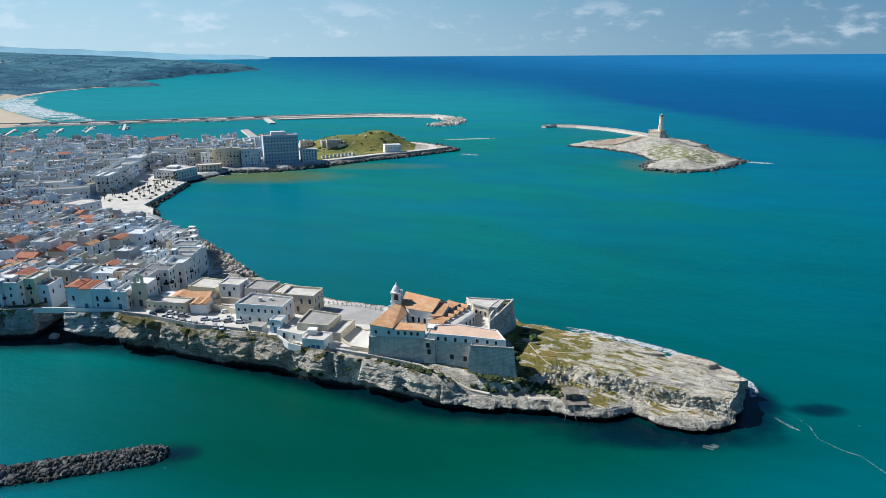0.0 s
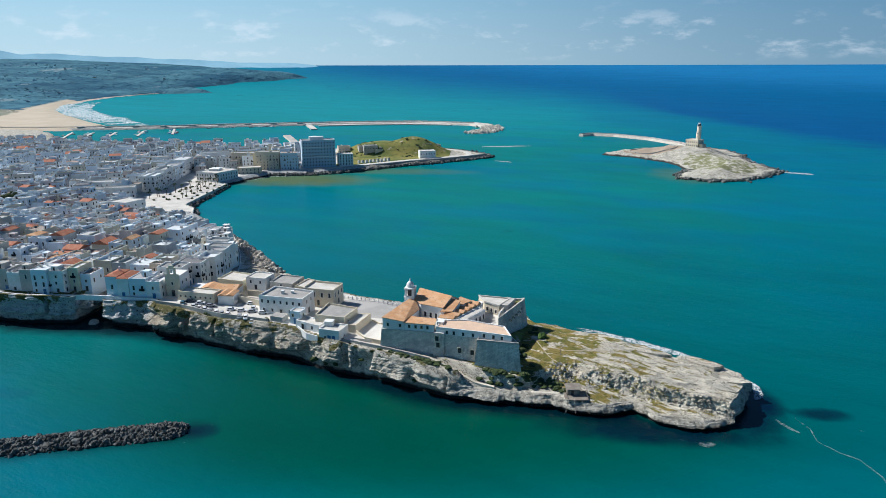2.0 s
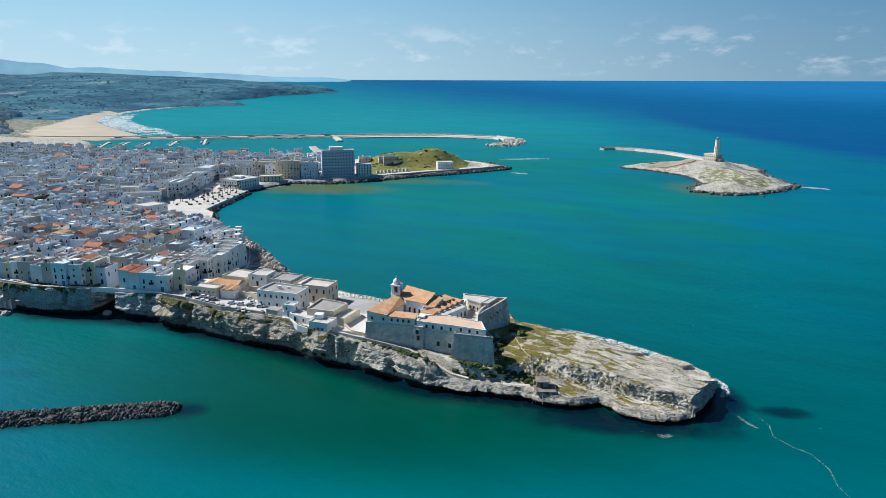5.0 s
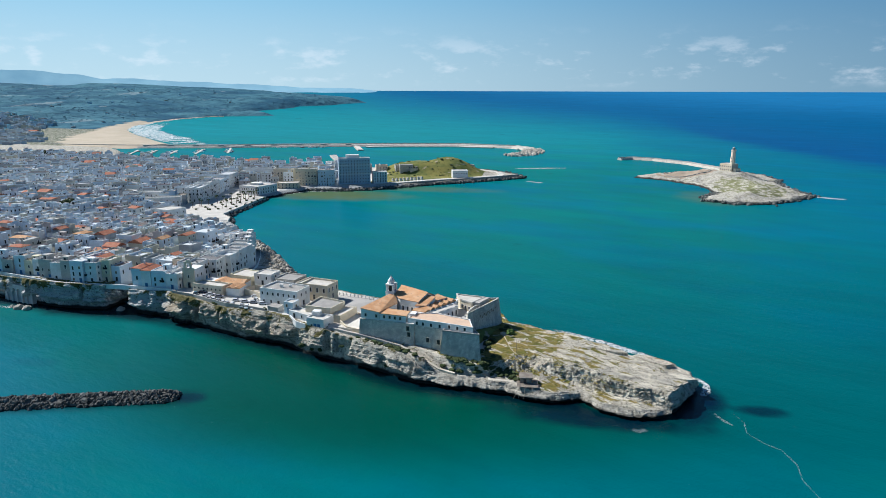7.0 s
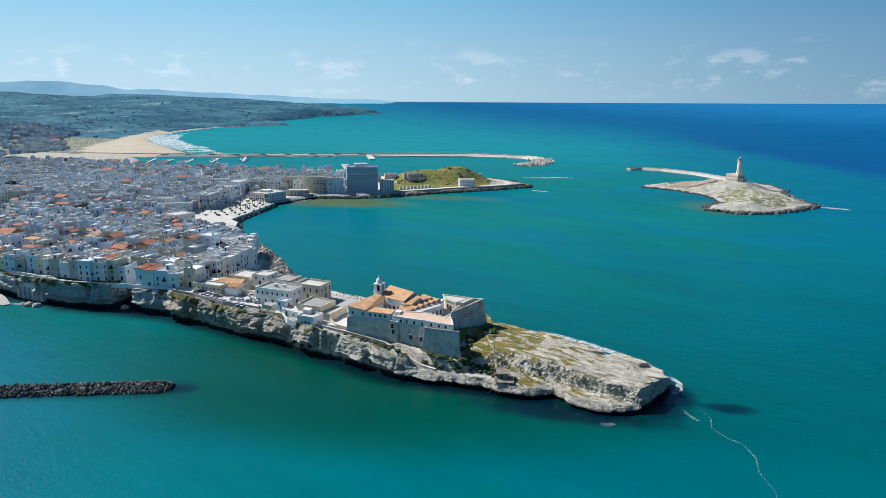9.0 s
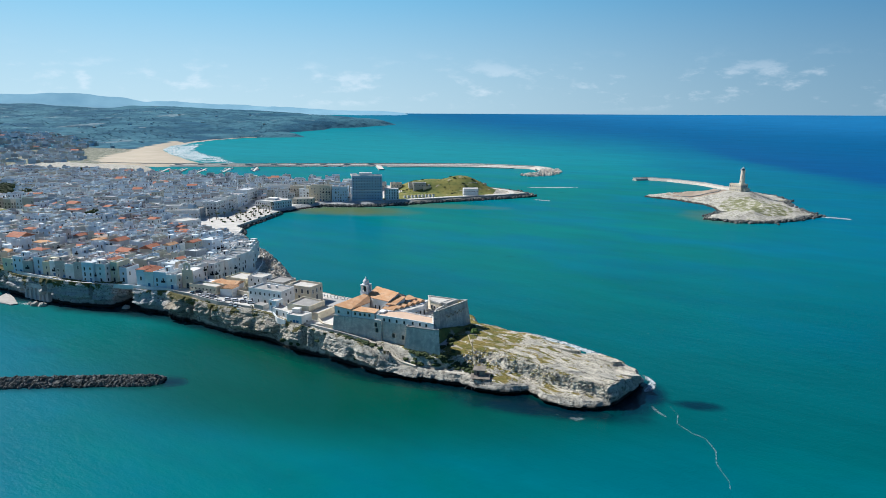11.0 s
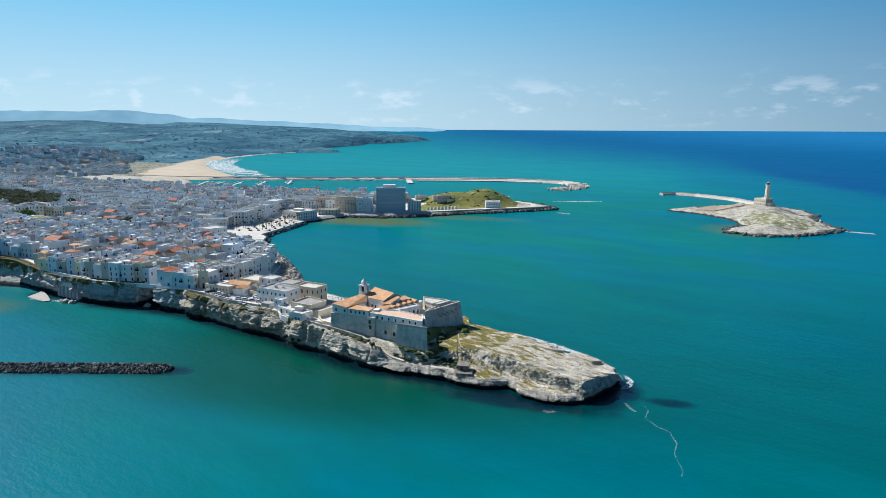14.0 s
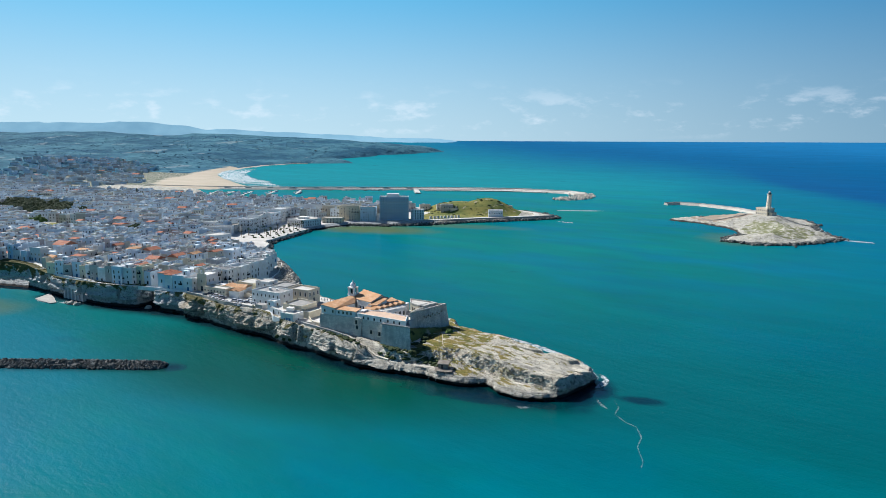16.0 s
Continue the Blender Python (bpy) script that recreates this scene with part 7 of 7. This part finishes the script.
def make_car(m):
    base = thing("car", m, "parked small car on the cliff road", "car", "parked cars")
    bm = bmesh.new()
    prism(bm, [(-0.85, -2.05), (0.85, -2.05), (0.85, 2.05), (-0.85, 2.05)], 0.3, 0.85, [(-0.8, -1.95), (0.8, -1.95), (0.8, 2.0), (-0.8, 2.0)])
    prism(bm, [(-0.78, -1.0), (0.78, -1.0), (0.78, 1.75), (-0.78, 1.75)], 0.854, 1.45, [(-0.62, -0.35), (0.62, -0.35), (0.62, 1.35), (-0.62, 1.35)])
    body = part("body", bm, CARPAINT, base)
    bm = bmesh.new()
    prism(bm, [(-0.66, -1.03), (0.66, -1.03), (0.66, -0.98), (-0.66, -0.98)], 0.92, 1.40, [(-0.56, -0.42), (0.56, -0.42), (0.56, -0.36), (-0.56, -0.36)])
    part("windscreen", bm, DARK, body)
    for sx in (-1, 1):
        part("side_window", solid((min(sx * 0.70, sx * 0.79), max(sx * 0.70, sx * 0.79), -0.55, 1.3, 0.95, 1.3)), DARK, body)
    for sx in (-0.82, 0.82):
        for y in (-1.25, 1.3):
            bm = bmesh.new()
            tube(bm, (sx - 0.09, y, 0.31), (sx + 0.09, y, 0.31), 0.31, 0.31, 12)
            part("wheel", bm, RUBBER, base)
    return base


C_RNG = random.Random(9)
first = None
spots = [(-126 + 3.0 * i, 239.9 - 1.16 * i, 18 + C_RNG.uniform(-6, 6)) for i in range(13) if i not in (1, 9)]
spots += [(-124 + 5.2 * i, 243.2 - 1.5 * i, 100 + C_RNG.uniform(-5, 5)) for i in range(8) if i not in (3,)]
spots += [(-98, 246, 105), (-94, 238, 10), (-114, 258, 40), (-122, 258, 80), (-126, 279, 5), (-125.5, 286, 5)]
for x, y, rz in spots:
    m = pose(x, y, float(shore(x, y)) + 0.02, 0, 0, rz)
    if first is None:
        first = make_car(m)
    else:
        copy_thing(first, m)

# ---- yard: balustrade and low walls ----


def balustrade(pts, z, label):
    base = thing("balustrade", pose(pts[0][0], pts[0][1], z), label, "balustrade")
    o = Vector((*pts[0], 0))
    for a, b in zip(pts, pts[1:]):
        a, b = Vector((*a, 0)) - o, Vector((*b, 0)) - o
        n = max(1, int((b - a).length / 2.0))
        for i in range(n):
            p = a.lerp(b, i / n)
            part("post", solid((p.x - 0.2, p.x + 0.2, p.y - 0.2, p.y + 0.2, -1.0, 1.5)), WHITE, base)
        bm = bmesh.new()
        tube(bm, a + Vector((0, 0, 0.75)), b + Vector((0, 0, 0.75)), 0.10, 0.10, 6)
        part("rail", bm, WHITE, base)


YARD_Z = float(shore(-48, 249))
balustrade([(-60, 257.5), (-46, 255), (-33, 250)], YARD_Z, "white post balustrade round the yard")
wall_run("wall_yard", [(-42, 231), (-38, 228), (-33.5, 229)], 1.4, 0.5, CREAM, "cream yard wall beside the convent", 2)
wall_run("wall_west", [(-45.4, 218), (-41, 213.5), (-34.4, 211.6)], 1.6, 0.5, CREAM, "cream wall in front of the forecourt", 2)
bm = bmesh.new()
prism(bm, [(-47, 214), (-35.5, 212), (-32.5, 228), (-42, 231)], 10, 12.2)
tagged(mesh_object("pavement", bm, PAVING), "bright paved forecourt of the convent", "forecourt", "", "structure")

# ---- fishing platform on the rocks ----


def build_trabucco():
    base = thing("fishing_platform", pose(35, 192.5, 0, 0, 0, 6), "grey timber fishing platform on stilts with hut", "fishing platform")
    for i in range(4):
        for j in range(3):
            bm = bmesh.new()
            tube(bm, (-3.2 + 2.1 * i, -4.5 + 3 * j, -1.0), (-3.0 + 2.0 * i, -4.2 + 2.8 * j, 4.6), 0.14, 0.11, 6)
            part("stilt", bm, WOOD, base)
    for k in range(14):
        part("plank", solid((-3.8 + 0.55 * k, -3.8 + 0.55 * k + 0.5, -5, 2, 4.604, 4.7)), WOOD, base)
    hut = part("hut", solid((-2.6, 1.6, -1.5, 1.6, 4.704, 6.7)), WOOD, base)
    bm = bmesh.new()
    prism(bm, [(-3.0, -2), (2.0, -2), (2.0, 2), (-3.0, 2)], 6.704, [6.9, 6.9, 7.3, 7.3])
    part("roof", bm, WOOD, hut)
    part("door", solid((-1.4, -0.5, -1.56, -1.5, 4.704, 6.3)), DARK, hut)
    bm = bmesh.new()
    tube(bm, (-4.2, 6.5, 3), (-4.0, 6.5, 18.5), 0.14, 0.07, 6)
    part("mast", bm, WOOD, base)
    for a in (-6.5, -2.0, 3.5):
        bm = bmesh.new()
        tube(bm, (a * 0.4, -4.5, 4.7), (a * 0.8, -11, 3.0), 0.09, 0.05, 6)
        part("boom", bm, WOOD, base)
    for s in (-1, 1):
        part("railing", solid((-3.7 if s < 0 else 3.6, -3.6 if s < 0 else 3.7, -4.9, 2, 5.6, 5.7)), WOOD, base)


build_trabucco()

# ---- scrub on the cliff, round the walls and on the headland ----
V_RNG = random.Random(14)
scrub = make_shrub(25.5, 227, float(shore(25.5, 227)) - 0.2, 2.0, V_RNG, BRIGHTLEAF, "dense green shrub beside the bastion")
low_scrub = make_shrub(-20, 199.5, float(shore(-20, 199.5)) - 0.2, 1.2, V_RNG, None, "dark green scrub on the rocky slope")
for _ in range(300):
    x = V_RNG.uniform(-58, 32)
    f = V_RNG.uniform(3.0, 9.5)
    y0 = float(np.interp(x, [p[0] for p in FRONT[12:]][:20], [p[1] for p in FRONT[12:]][:20]))
    y = y0 + f
    if y > 209 - 0.1 * (x + 34) - 2.2 or (x > 0 and y > 200) or (x > -10 and f < 5.0) or float(line_distance(x, y, RAMP)) < 1.4:
        continue
    s = V_RNG.uniform(0.5, 1.6)
    m = pose(x, y, float(shore(x, y)) - 0.25, 0, 0, V_RNG.uniform(0, 360)) @ Matrix.Diagonal((s, s, s * 0.7, 1))
    copy_thing(low_scrub, m).matrix_basis = m
for x, y, s in ((-84, 226, 1.2), (-79, 222.5, 1.3), (-77, 221.5, 1.0), (-110, 231.5, 0.9), (-111.5, 232, 1.1), (-62, 214, 1.5), (-60.5, 213.2, 1.3), (-56, 211.2, 1.4), (-52, 210, 1.3),
                (-107, 262, 1.2), (-106, 260.5, 0.9), (-122, 263, 1.2), (27, 223, 0.8), (24, 231, 0.9)):
    m = pose(x, y, float(shore(x, y)) - 0.3, 0, 0, V_RNG.uniform(0, 360)) @ Matrix.Diagonal((s, s, s, 1))
    copy_thing(low_scrub, m).matrix_basis = m

# shrubs added only to deepen the shade east of the bastions
for x, y, q in ((16, 207, 1.6), (18.5, 211, 1.4), (17, 215, 1.8), (19.5, 219, 1.5), (21, 204, 1.2), (15.5, 220, 1.6), (22, 231, 1.4), (23.5, 236, 1.5)):
    m = pose(x, y, float(shore(x, y)) - 0.3, 0, 0, V_RNG.uniform(0, 360)) @ Matrix.Diagonal((q, q, q * 0.8, 1))
    copy_thing(low_scrub, m).matrix_basis = m

# ---- path on the headland ----


def path_ribbon(name, pts, width, mat, label, lift=0.06, height=None):
    p = resample(pts, 0.8)
    k = np.ones(7) / 7
    p = np.stack([np.convolve(np.pad(p[:, i], 3, mode="edge"), k, "valid") for i in (0, 1)], 1)
    t = np.gradient(p, axis=0)
    t /= np.linalg.norm(t, axis=1)[:, None]
    n = np.stack([-t[:, 1], t[:, 0]], 1)
    rows = []
    for o in (-0.5, -0.17, 0.17, 0.5):
        w = width * (1 + 0.3 * fbm(p[:, 0] / 3, p[:, 1] / 3, 0.0))
        q = p + n * (o * w)[:, None]
        z = (height or shore)(q[:, 0], q[:, 1]) + lift - (0.25 if abs(o) > 0.4 else 0)
        rows.append(np.stack([q[:, 0], q[:, 1], z], 1))
    m = len(p)
    faces = [(r * m + i, r * m + i + 1, (r + 1) * m + i + 1, (r + 1) * m + i) for r in range(3) for i in range(m - 1)]
    return tagged(data_object(name, np.concatenate(rows).tolist(), faces, [mat], None, True), label, "path", "", "structure")


path_ribbon("path", [(-46, 213), (-33, 209), (-24, 206)], 1.2, PAVING, "pale footpath below the convent walls", 0.18)
path_ribbon("path", [(7.5, 193.6), (18.9, 192.8), (29, 192.6), (34, 194)], 1.3, PALESTONE, "pale worn path on the rock shelf", 0.2)
path_ribbon("beach", [(-1285, 1830), (-1330, 1960), (-1362, 2140), (-1330, 2340), (-1290, 2368)], 26, SAND, "narrow sandy beach below the hills", 1.6, sea_level)
path_ribbon("path", [(22, 228), (25, 219), (28, 210), (34, 203), (44, 202)], 0.5, SAND, "narrow worn footpath across the turf", 0.15)
path_ribbon("path", [(25, 219), (36, 217), (50, 219)], 0.5, SAND, "thin trodden path over the rocks", 0.15)

LANE = [(-125, 281), (-127.5, 292), (-133, 307), (-140, 325), (-148, 344), (-156, 360), (-168, 381)]
path_ribbon("road", LANE, 6.5, ASPHALT, "grey lane between the houses and the rocks", 0.3)
wall_run("wall_lane", [(x + 3.6, y + 0.8) for x, y in LANE], 0.9, 0.4, WHITE, "white parapet beside the seaside lane", 1.5)

# ---- foam ----


def foam(pts, width, label, side=0.0, seed=0.0, mat=None):
    p = resample(pts, max(1.0, width / 3))
    t = np.gradient(p, axis=0)
    t /= np.linalg.norm(t, axis=1)[:, None]
    n = np.stack([-t[:, 1], t[:, 0]], 1)
    ends = np.sin(np.linspace(0, math.pi, len(p))) ** 0.5
    rows, fades = [], []
    for o in (-0.5, -0.3, -0.1, 0.1, 0.3, 0.5):
        w = width * (0.4 + 0.6 * ends) * (0.9 + 0.6 * fbm(p[:, 0] / (2 * width), p[:, 1] / (2 * width), seed))
        q = p + n * (o * w + side)[:, None]
        rows.append(np.stack([q[:, 0], q[:, 1], sea_level(q[:, 0], q[:, 1]) + 0.12 + 0.0004 * np.hypot(q[:, 0], q[:, 1])], 1))
        fades.append(np.sqrt(1 - 4 * o * o + 1e-9) * ends)
    m = len(p)
    faces = [(r * m + i, r * m + i + 1, (r + 1) * m + i + 1, (r + 1) * m + i) for r in range(5) for i in range(m - 1)]
    ob = data_object("water_foam", np.concatenate(rows).tolist(), faces, [mat or FOAM], None, True)
    ob.data.attributes.new("fade", "FLOAT", "POINT").data.foreach_set("value", np.concatenate(fades))
    tagged(ob, label, "foam", "", "structure")


foam([(99, 206), (99, 215), (95, 224), (89.5, 232), (82.5, 239), (75, 245), (63, 252.5), (52, 258.5), (40, 264)], 7.5, "white surf along the headland's open side", 2.6, 0.0, SPRAY)
foam([(96, 201), (99, 206), (100, 212), (97, 219)], 4.5, "lacy foam round the headland's tip", -1.0, 3.0, SPRAY)
foam([(70, 172.5), (73, 171.5), (76, 173.5)], 3.0, "patch of foam off the rocks", 0.0, 0.0, STREAK)
foam([(107, 196), (106, 190), (108, 184), (107, 177), (111, 171), (115, 168), (117, 160), (116, 152), (118, 142), (117, 132)], 0.7, "thin foam streak on the water", 0.0, 0.0, STREAK)
foam([(99, 190), (101, 185), (104, 181)], 2.0, "thin foam streak off the tip", 0.0, 0.0, STREAK)
foam([(-34, 916), (-5, 922), (20, 930), (46, 936)], 16, "white breakers off the point", 0.0, 0.0, SPRAY)
foam([(-8, 780), (4, 774), (18, 768)], 7, "white breakers near the point", 0.0, 0.0, SPRAY)
foam([(300, 722), (312, 714), (334, 704)], 12, "surf at the island's end", 0.0, 0.0, SPRAY)
foam([(302, 740), (299, 775), (304, 846), (308, 860), (304, 880)], 10, "surf behind the island", 0.0, 0.0, SPRAY)
foam([(-690, 1150), (-850, 1300), (-1000, 1445), (-1150, 1620), (-1240, 1790), (-1300, 1940)], 110, "rows of surf along the beach", -30.0, 0.0, SURF)
foam([(-700, 1150), (-880, 1318), (-1020, 1455), (-1172, 1635), (-1262, 1795), (-1316, 1930), (-1350, 2140), (-1312, 2340)], 40, "white surf edge on the beach", -6.0, 8.0, SURF)
foam([(-60, 258), (-30, 262), (0, 264), (22, 269)], 4, "surf behind the convent", 2.0, 0.0, SPRAY)
foam([(-258, 240), (-246, 236.5), (-234, 238), (-220, 240)], 5, "foam at the cove's rocks", 0.0, 2.0)
foam([(-250, 600), (-238, 640), (-212, 646), (-190, 650)], 4, "ripples on the bay beach", 0, 1.0)

# ---- trees of the town park and the hills ----


def make_tree(x, y, z, h, r, leaf, label, rng):
    base = thing("tree", pose(x, y, z), label, "tree", "park trees")
    bm = bmesh.new()
    tube(bm, (0, 0, -0.5), (0.2, 0, h * 0.45), 0.35, 0.24, 8)
    for i in range(5):
        a = 1.26 * i
        tube(bm, (0.2, 0, h * 0.4), (r * 0.6 * math.cos(a), r * 0.6 * math.sin(a), h * 0.7), 0.18, 0.07, 6)
    part("trunk", bm, BARK, base)
    verts, faces = [], []
    for _ in range(70):
        a, q, u = rng.uniform(0, 6.3), r * math.sqrt(rng.random()), rng.random()
        zz = h * (0.5 + 0.5 * u * math.sqrt(max(0, 1 - (q / r) ** 2)))
        b = lump(rng, r * rng.uniform(0.14, 0.26), 0.75, 0.35, 1)
        k = len(verts)
        verts += [(v.co.x + q * math.cos(a), v.co.y + q * math.sin(a), v.co.z + zz) for v in b.verts]
        faces += [tuple(k + v.index for v in f.verts) for f in b.faces]
        b.free()
    data_object("crown", verts, faces, [leaf], None, False, base)
    return base


T_RNG = random.Random(21)
make_tree(-474, 427, float(shore(-474, 427)), 11, 8, BRIGHTLEAF, "bright green round tree at the field's edge", T_RNG)
pine = make_tree(-566, 515, float(shore(-566, 515)), 12, 6.5, LEAF, "dark green pine in the town park", T_RNG)
for i in range(170):
    x, y = T_RNG.uniform(-750, -545), T_RNG.uniform(500, 640)
    if not bool(inside(x, y, GROVE)):
        continue
    copy_thing(pine, pose(x, y, float(shore(x, y)), 0, 0, T_RNG.uniform(0, 360)))
for x, y in ((-500, 380), (-492, 372), (-345, 420), (-800, 700), (-700, 780), (-690, 800), (-806, 700), (-612, 640), (-760, 860), (-745, 865), (-560, 560)):
    copy_thing(pine, pose(x, y, float(shore(x, y)), 0, 0, T_RNG.uniform(0, 360)))


def far_woods():
    rng = random.Random(55)
    verts, faces = [], []
    shapes = []
    for i in range(6):
        b = lump(rng, 1.0, 0.7, 0.3, 1)
        shapes.append(([v.co.copy() for v in b.verts], [tuple(v.index for v in f.verts) for f in b.faces]))
        b.free()
    xs = np.array([rng.uniform(-3300, -1000) for _ in range(9000)])
    ys = np.array([rng.uniform(1100, 3800) for _ in range(9000)])
    d = line_distance(xs, ys, FARCOAST)
    ok = inside(xs, ys, FARLAND) & (d > 60) & (np.maximum(ys - 1850, -xs - 1400) > 0) & (fbm(xs / 160, ys / 160, 2.0) > -0.25) & (np.hypot(xs, ys) < 4300)
    hs = far_height(xs, ys)
    for x, y, z in zip(xs[ok], ys[ok], hs[ok]):
        vs, fs = rng.choice(shapes)
        r = rng.uniform(2.0, 5.0)
        k = len(verts)
        verts += [(float(x) + v.x * r, float(y) + v.y * r, float(z) + v.z * r * 0.35) for v in vs]
        faces += [tuple(k + i for i in f) for f in fs]
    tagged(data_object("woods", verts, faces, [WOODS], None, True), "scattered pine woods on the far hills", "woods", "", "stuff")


# pine tones carry the same painted blue haze as the hills
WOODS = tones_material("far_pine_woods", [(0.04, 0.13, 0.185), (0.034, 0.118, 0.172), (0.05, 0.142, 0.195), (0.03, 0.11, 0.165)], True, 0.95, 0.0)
far_woods()

# ---- harbour boats ----


def make_boat(m):
    base = thing("boat", m, "small moored motor boat in the harbour", "boat", "harbour boats")
    bm = bmesh.new()
    prism(bm, [(-1.2, -4), (1.2, -4), (1.3, 1), (0, 4.4), (-1.3, 1)], -0.4, 1.0, [(-1.5, -4.1), (1.5, -4.1), (1.6, 1), (0, 5), (-1.6, 1)])
    part("hull", bm, BOATPAINT, base)
    part("cabin", solid((-0.9, 0.9, -1.6, 1.2, 1.004, 2.2)), WHITE, base)
    return base


B_RNG = random.Random(66)
boat = make_boat(pose(-655, 950, 0, 0, 0, 80))
for i in range(46):
    if i < 36:
        a, b = PIERS[i % 5]
        f = B_RNG.uniform(0.1, 1.0)
        x, y = a[0] + (b[0] - a[0]) * f + B_RNG.choice((-6, 6)), a[1] + (b[1] - a[1]) * f
        rz = 65 + B_RNG.choice((0, 180))
    else:
        f = B_RNG.uniform(0, 1)
        x, y, rz = -560 + 150 * f, 1160 + 52 * f + B_RNG.uniform(-6, 0), -65
    copy_thing(boat, pose(x, y, 0, 0, 0, rz))

# dark scrub on the turf hill of the second point
for _ in range(70):
    x, y = V_RNG.uniform(-195, -80), V_RNG.uniform(775, 850)
    s = V_RNG.uniform(0.8, 2.2)
    m = pose(x, y, float(shore(x, y)) - 0.5, 0, 0, V_RNG.uniform(0, 360)) @ Matrix.Diagonal((s, s, s * 0.6, 1))
    copy_thing(low_scrub, m).matrix_basis = m


# ---- broken slabs at the headland's tip ----


def rock_slab(x, y, z, rx, ry, h, turn, rng):
    base = thing("rock_slab", pose(x, y, z, rng.uniform(-3, 3), rng.uniform(-3, 3), turn), "angular pale limestone slab broken from the headland", "rock slab", "rock slabs")
    pts = [(rx * math.cos(a) * rng.uniform(0.8, 1.1), ry * math.sin(a) * rng.uniform(0.8, 1.1)) for a in (0.2, 0.9, 1.9, 2.8, 3.7, 4.6, 5.5)]
    bm = bmesh.new()
    prism(bm, pts, -2.5, h, [(px * 0.97 + 0.3, py * 0.97) for px, py in pts])
    part("stone", bm, TURFROCK, base)


S_RNG = random.Random(31)
for x, y, rx, ry, h, turn in ((81.5, 215.5, 9.5, 3.4, 0.5, -34), (88.5, 205.5, 7.5, 3.8, 0.7, -30), (84, 195.5, 6.5, 3.6, 0.9, -22), (75, 203, 9, 3.2, 0.8, -30), (64, 222, 9, 2.8, 0.7, -30),
                              (68, 211, 9, 3, 0.7, -30)):
    rock_slab(x, y, float(ground(x, y)) - 0.5, rx, ry, h, turn, S_RNG)



def scarp_rocks():
    """Broken rock on the scarp between shelf and plateau: too much to count."""
    rng = random.Random(8)
    verts, faces, shapes = [], [], []
    for i in range(8):
        b = lump(rng, 1.0, 0.75, 0.4, 1)
        shapes.append(([v.co.copy() for v in b.verts], [tuple(v.index for v in f.verts) for f in b.faces]))
        b.free()
    for _ in range(900):
        x = rng.uniform(24, 87)
        a, b = float(np.interp(x, [q[0] for q in FOOT], [q[1] for q in FOOT])), float(np.interp(x, [q[0] for q in BROW], [q[1] for q in BROW]))
        y = a + (b - a) * rng.gauss(0.45, 0.35)
        r = rng.uniform(0.3, 1.0) ** 1.8 * 0.85
        e = Euler((rng.uniform(-0.4, 0.4), rng.uniform(-0.4, 0.4), rng.uniform(0, 6.3))).to_matrix() @ Matrix.Diagonal((r * 1.3, r, r * 0.8))
        z = float(shore(x, y)) - 0.15 * r
        if z < 2.5:
            continue
        vs, fs = rng.choice(shapes)
        k = len(verts)
        verts.extend(tuple(e @ v + Vector((x, y, z))) for v in vs)
        faces.extend(tuple(k + j for j in f) for f in fs)
    tagged(data_object("scarp_rocks", verts, faces, [TURFROCK]), "broken pale limestone on the headland's scarp", "rocks", "", "stuff")


scarp_rocks()
# ---- small walls and sheds among the headland's houses ----
wall_run("wall_garden", [(-107, 249.5), (-98, 246), (-92, 243)], 1.5, 0.4, CREAM, "cream garden wall beside the road", 1.5, [13, 13, 13])
wall_run("wall_garden", [(-107, 249.5), (-104, 257), (-96, 256)], 1.2, 0.4, CREAM, "low cream wall of an empty plot", 1.5, [13, 13, 13])
wall_run("wall_garden", [(-70, 221.6), (-64, 214.6), (-59, 212.4)], 0.9, 0.4, WHITE, "white terrace parapet above the cliff", 1.8, [12.4, 12.2, 12.0])
block("flat_annex", [(-84.5, 246.5), (-76, 245), (-75, 254), (-83.5, 256)], 12.6, 3.4, STONEWALL, GREYROOF, "low grey annex between the buildings", "annex", 0.4, [(0, 0.5, 0.1, DOORS[0])])
block("rear_house", [(-83, 258.5), (-76, 258), (-72, 266), (-80, 270)], 11.5, 4.2, CREAM, PALEROOF, "small cream house by the back shore", "house", 0.5, [(0, 0.4, 1.2, WIN[0]), (1, 0.5, 1.2, WIN[0])])
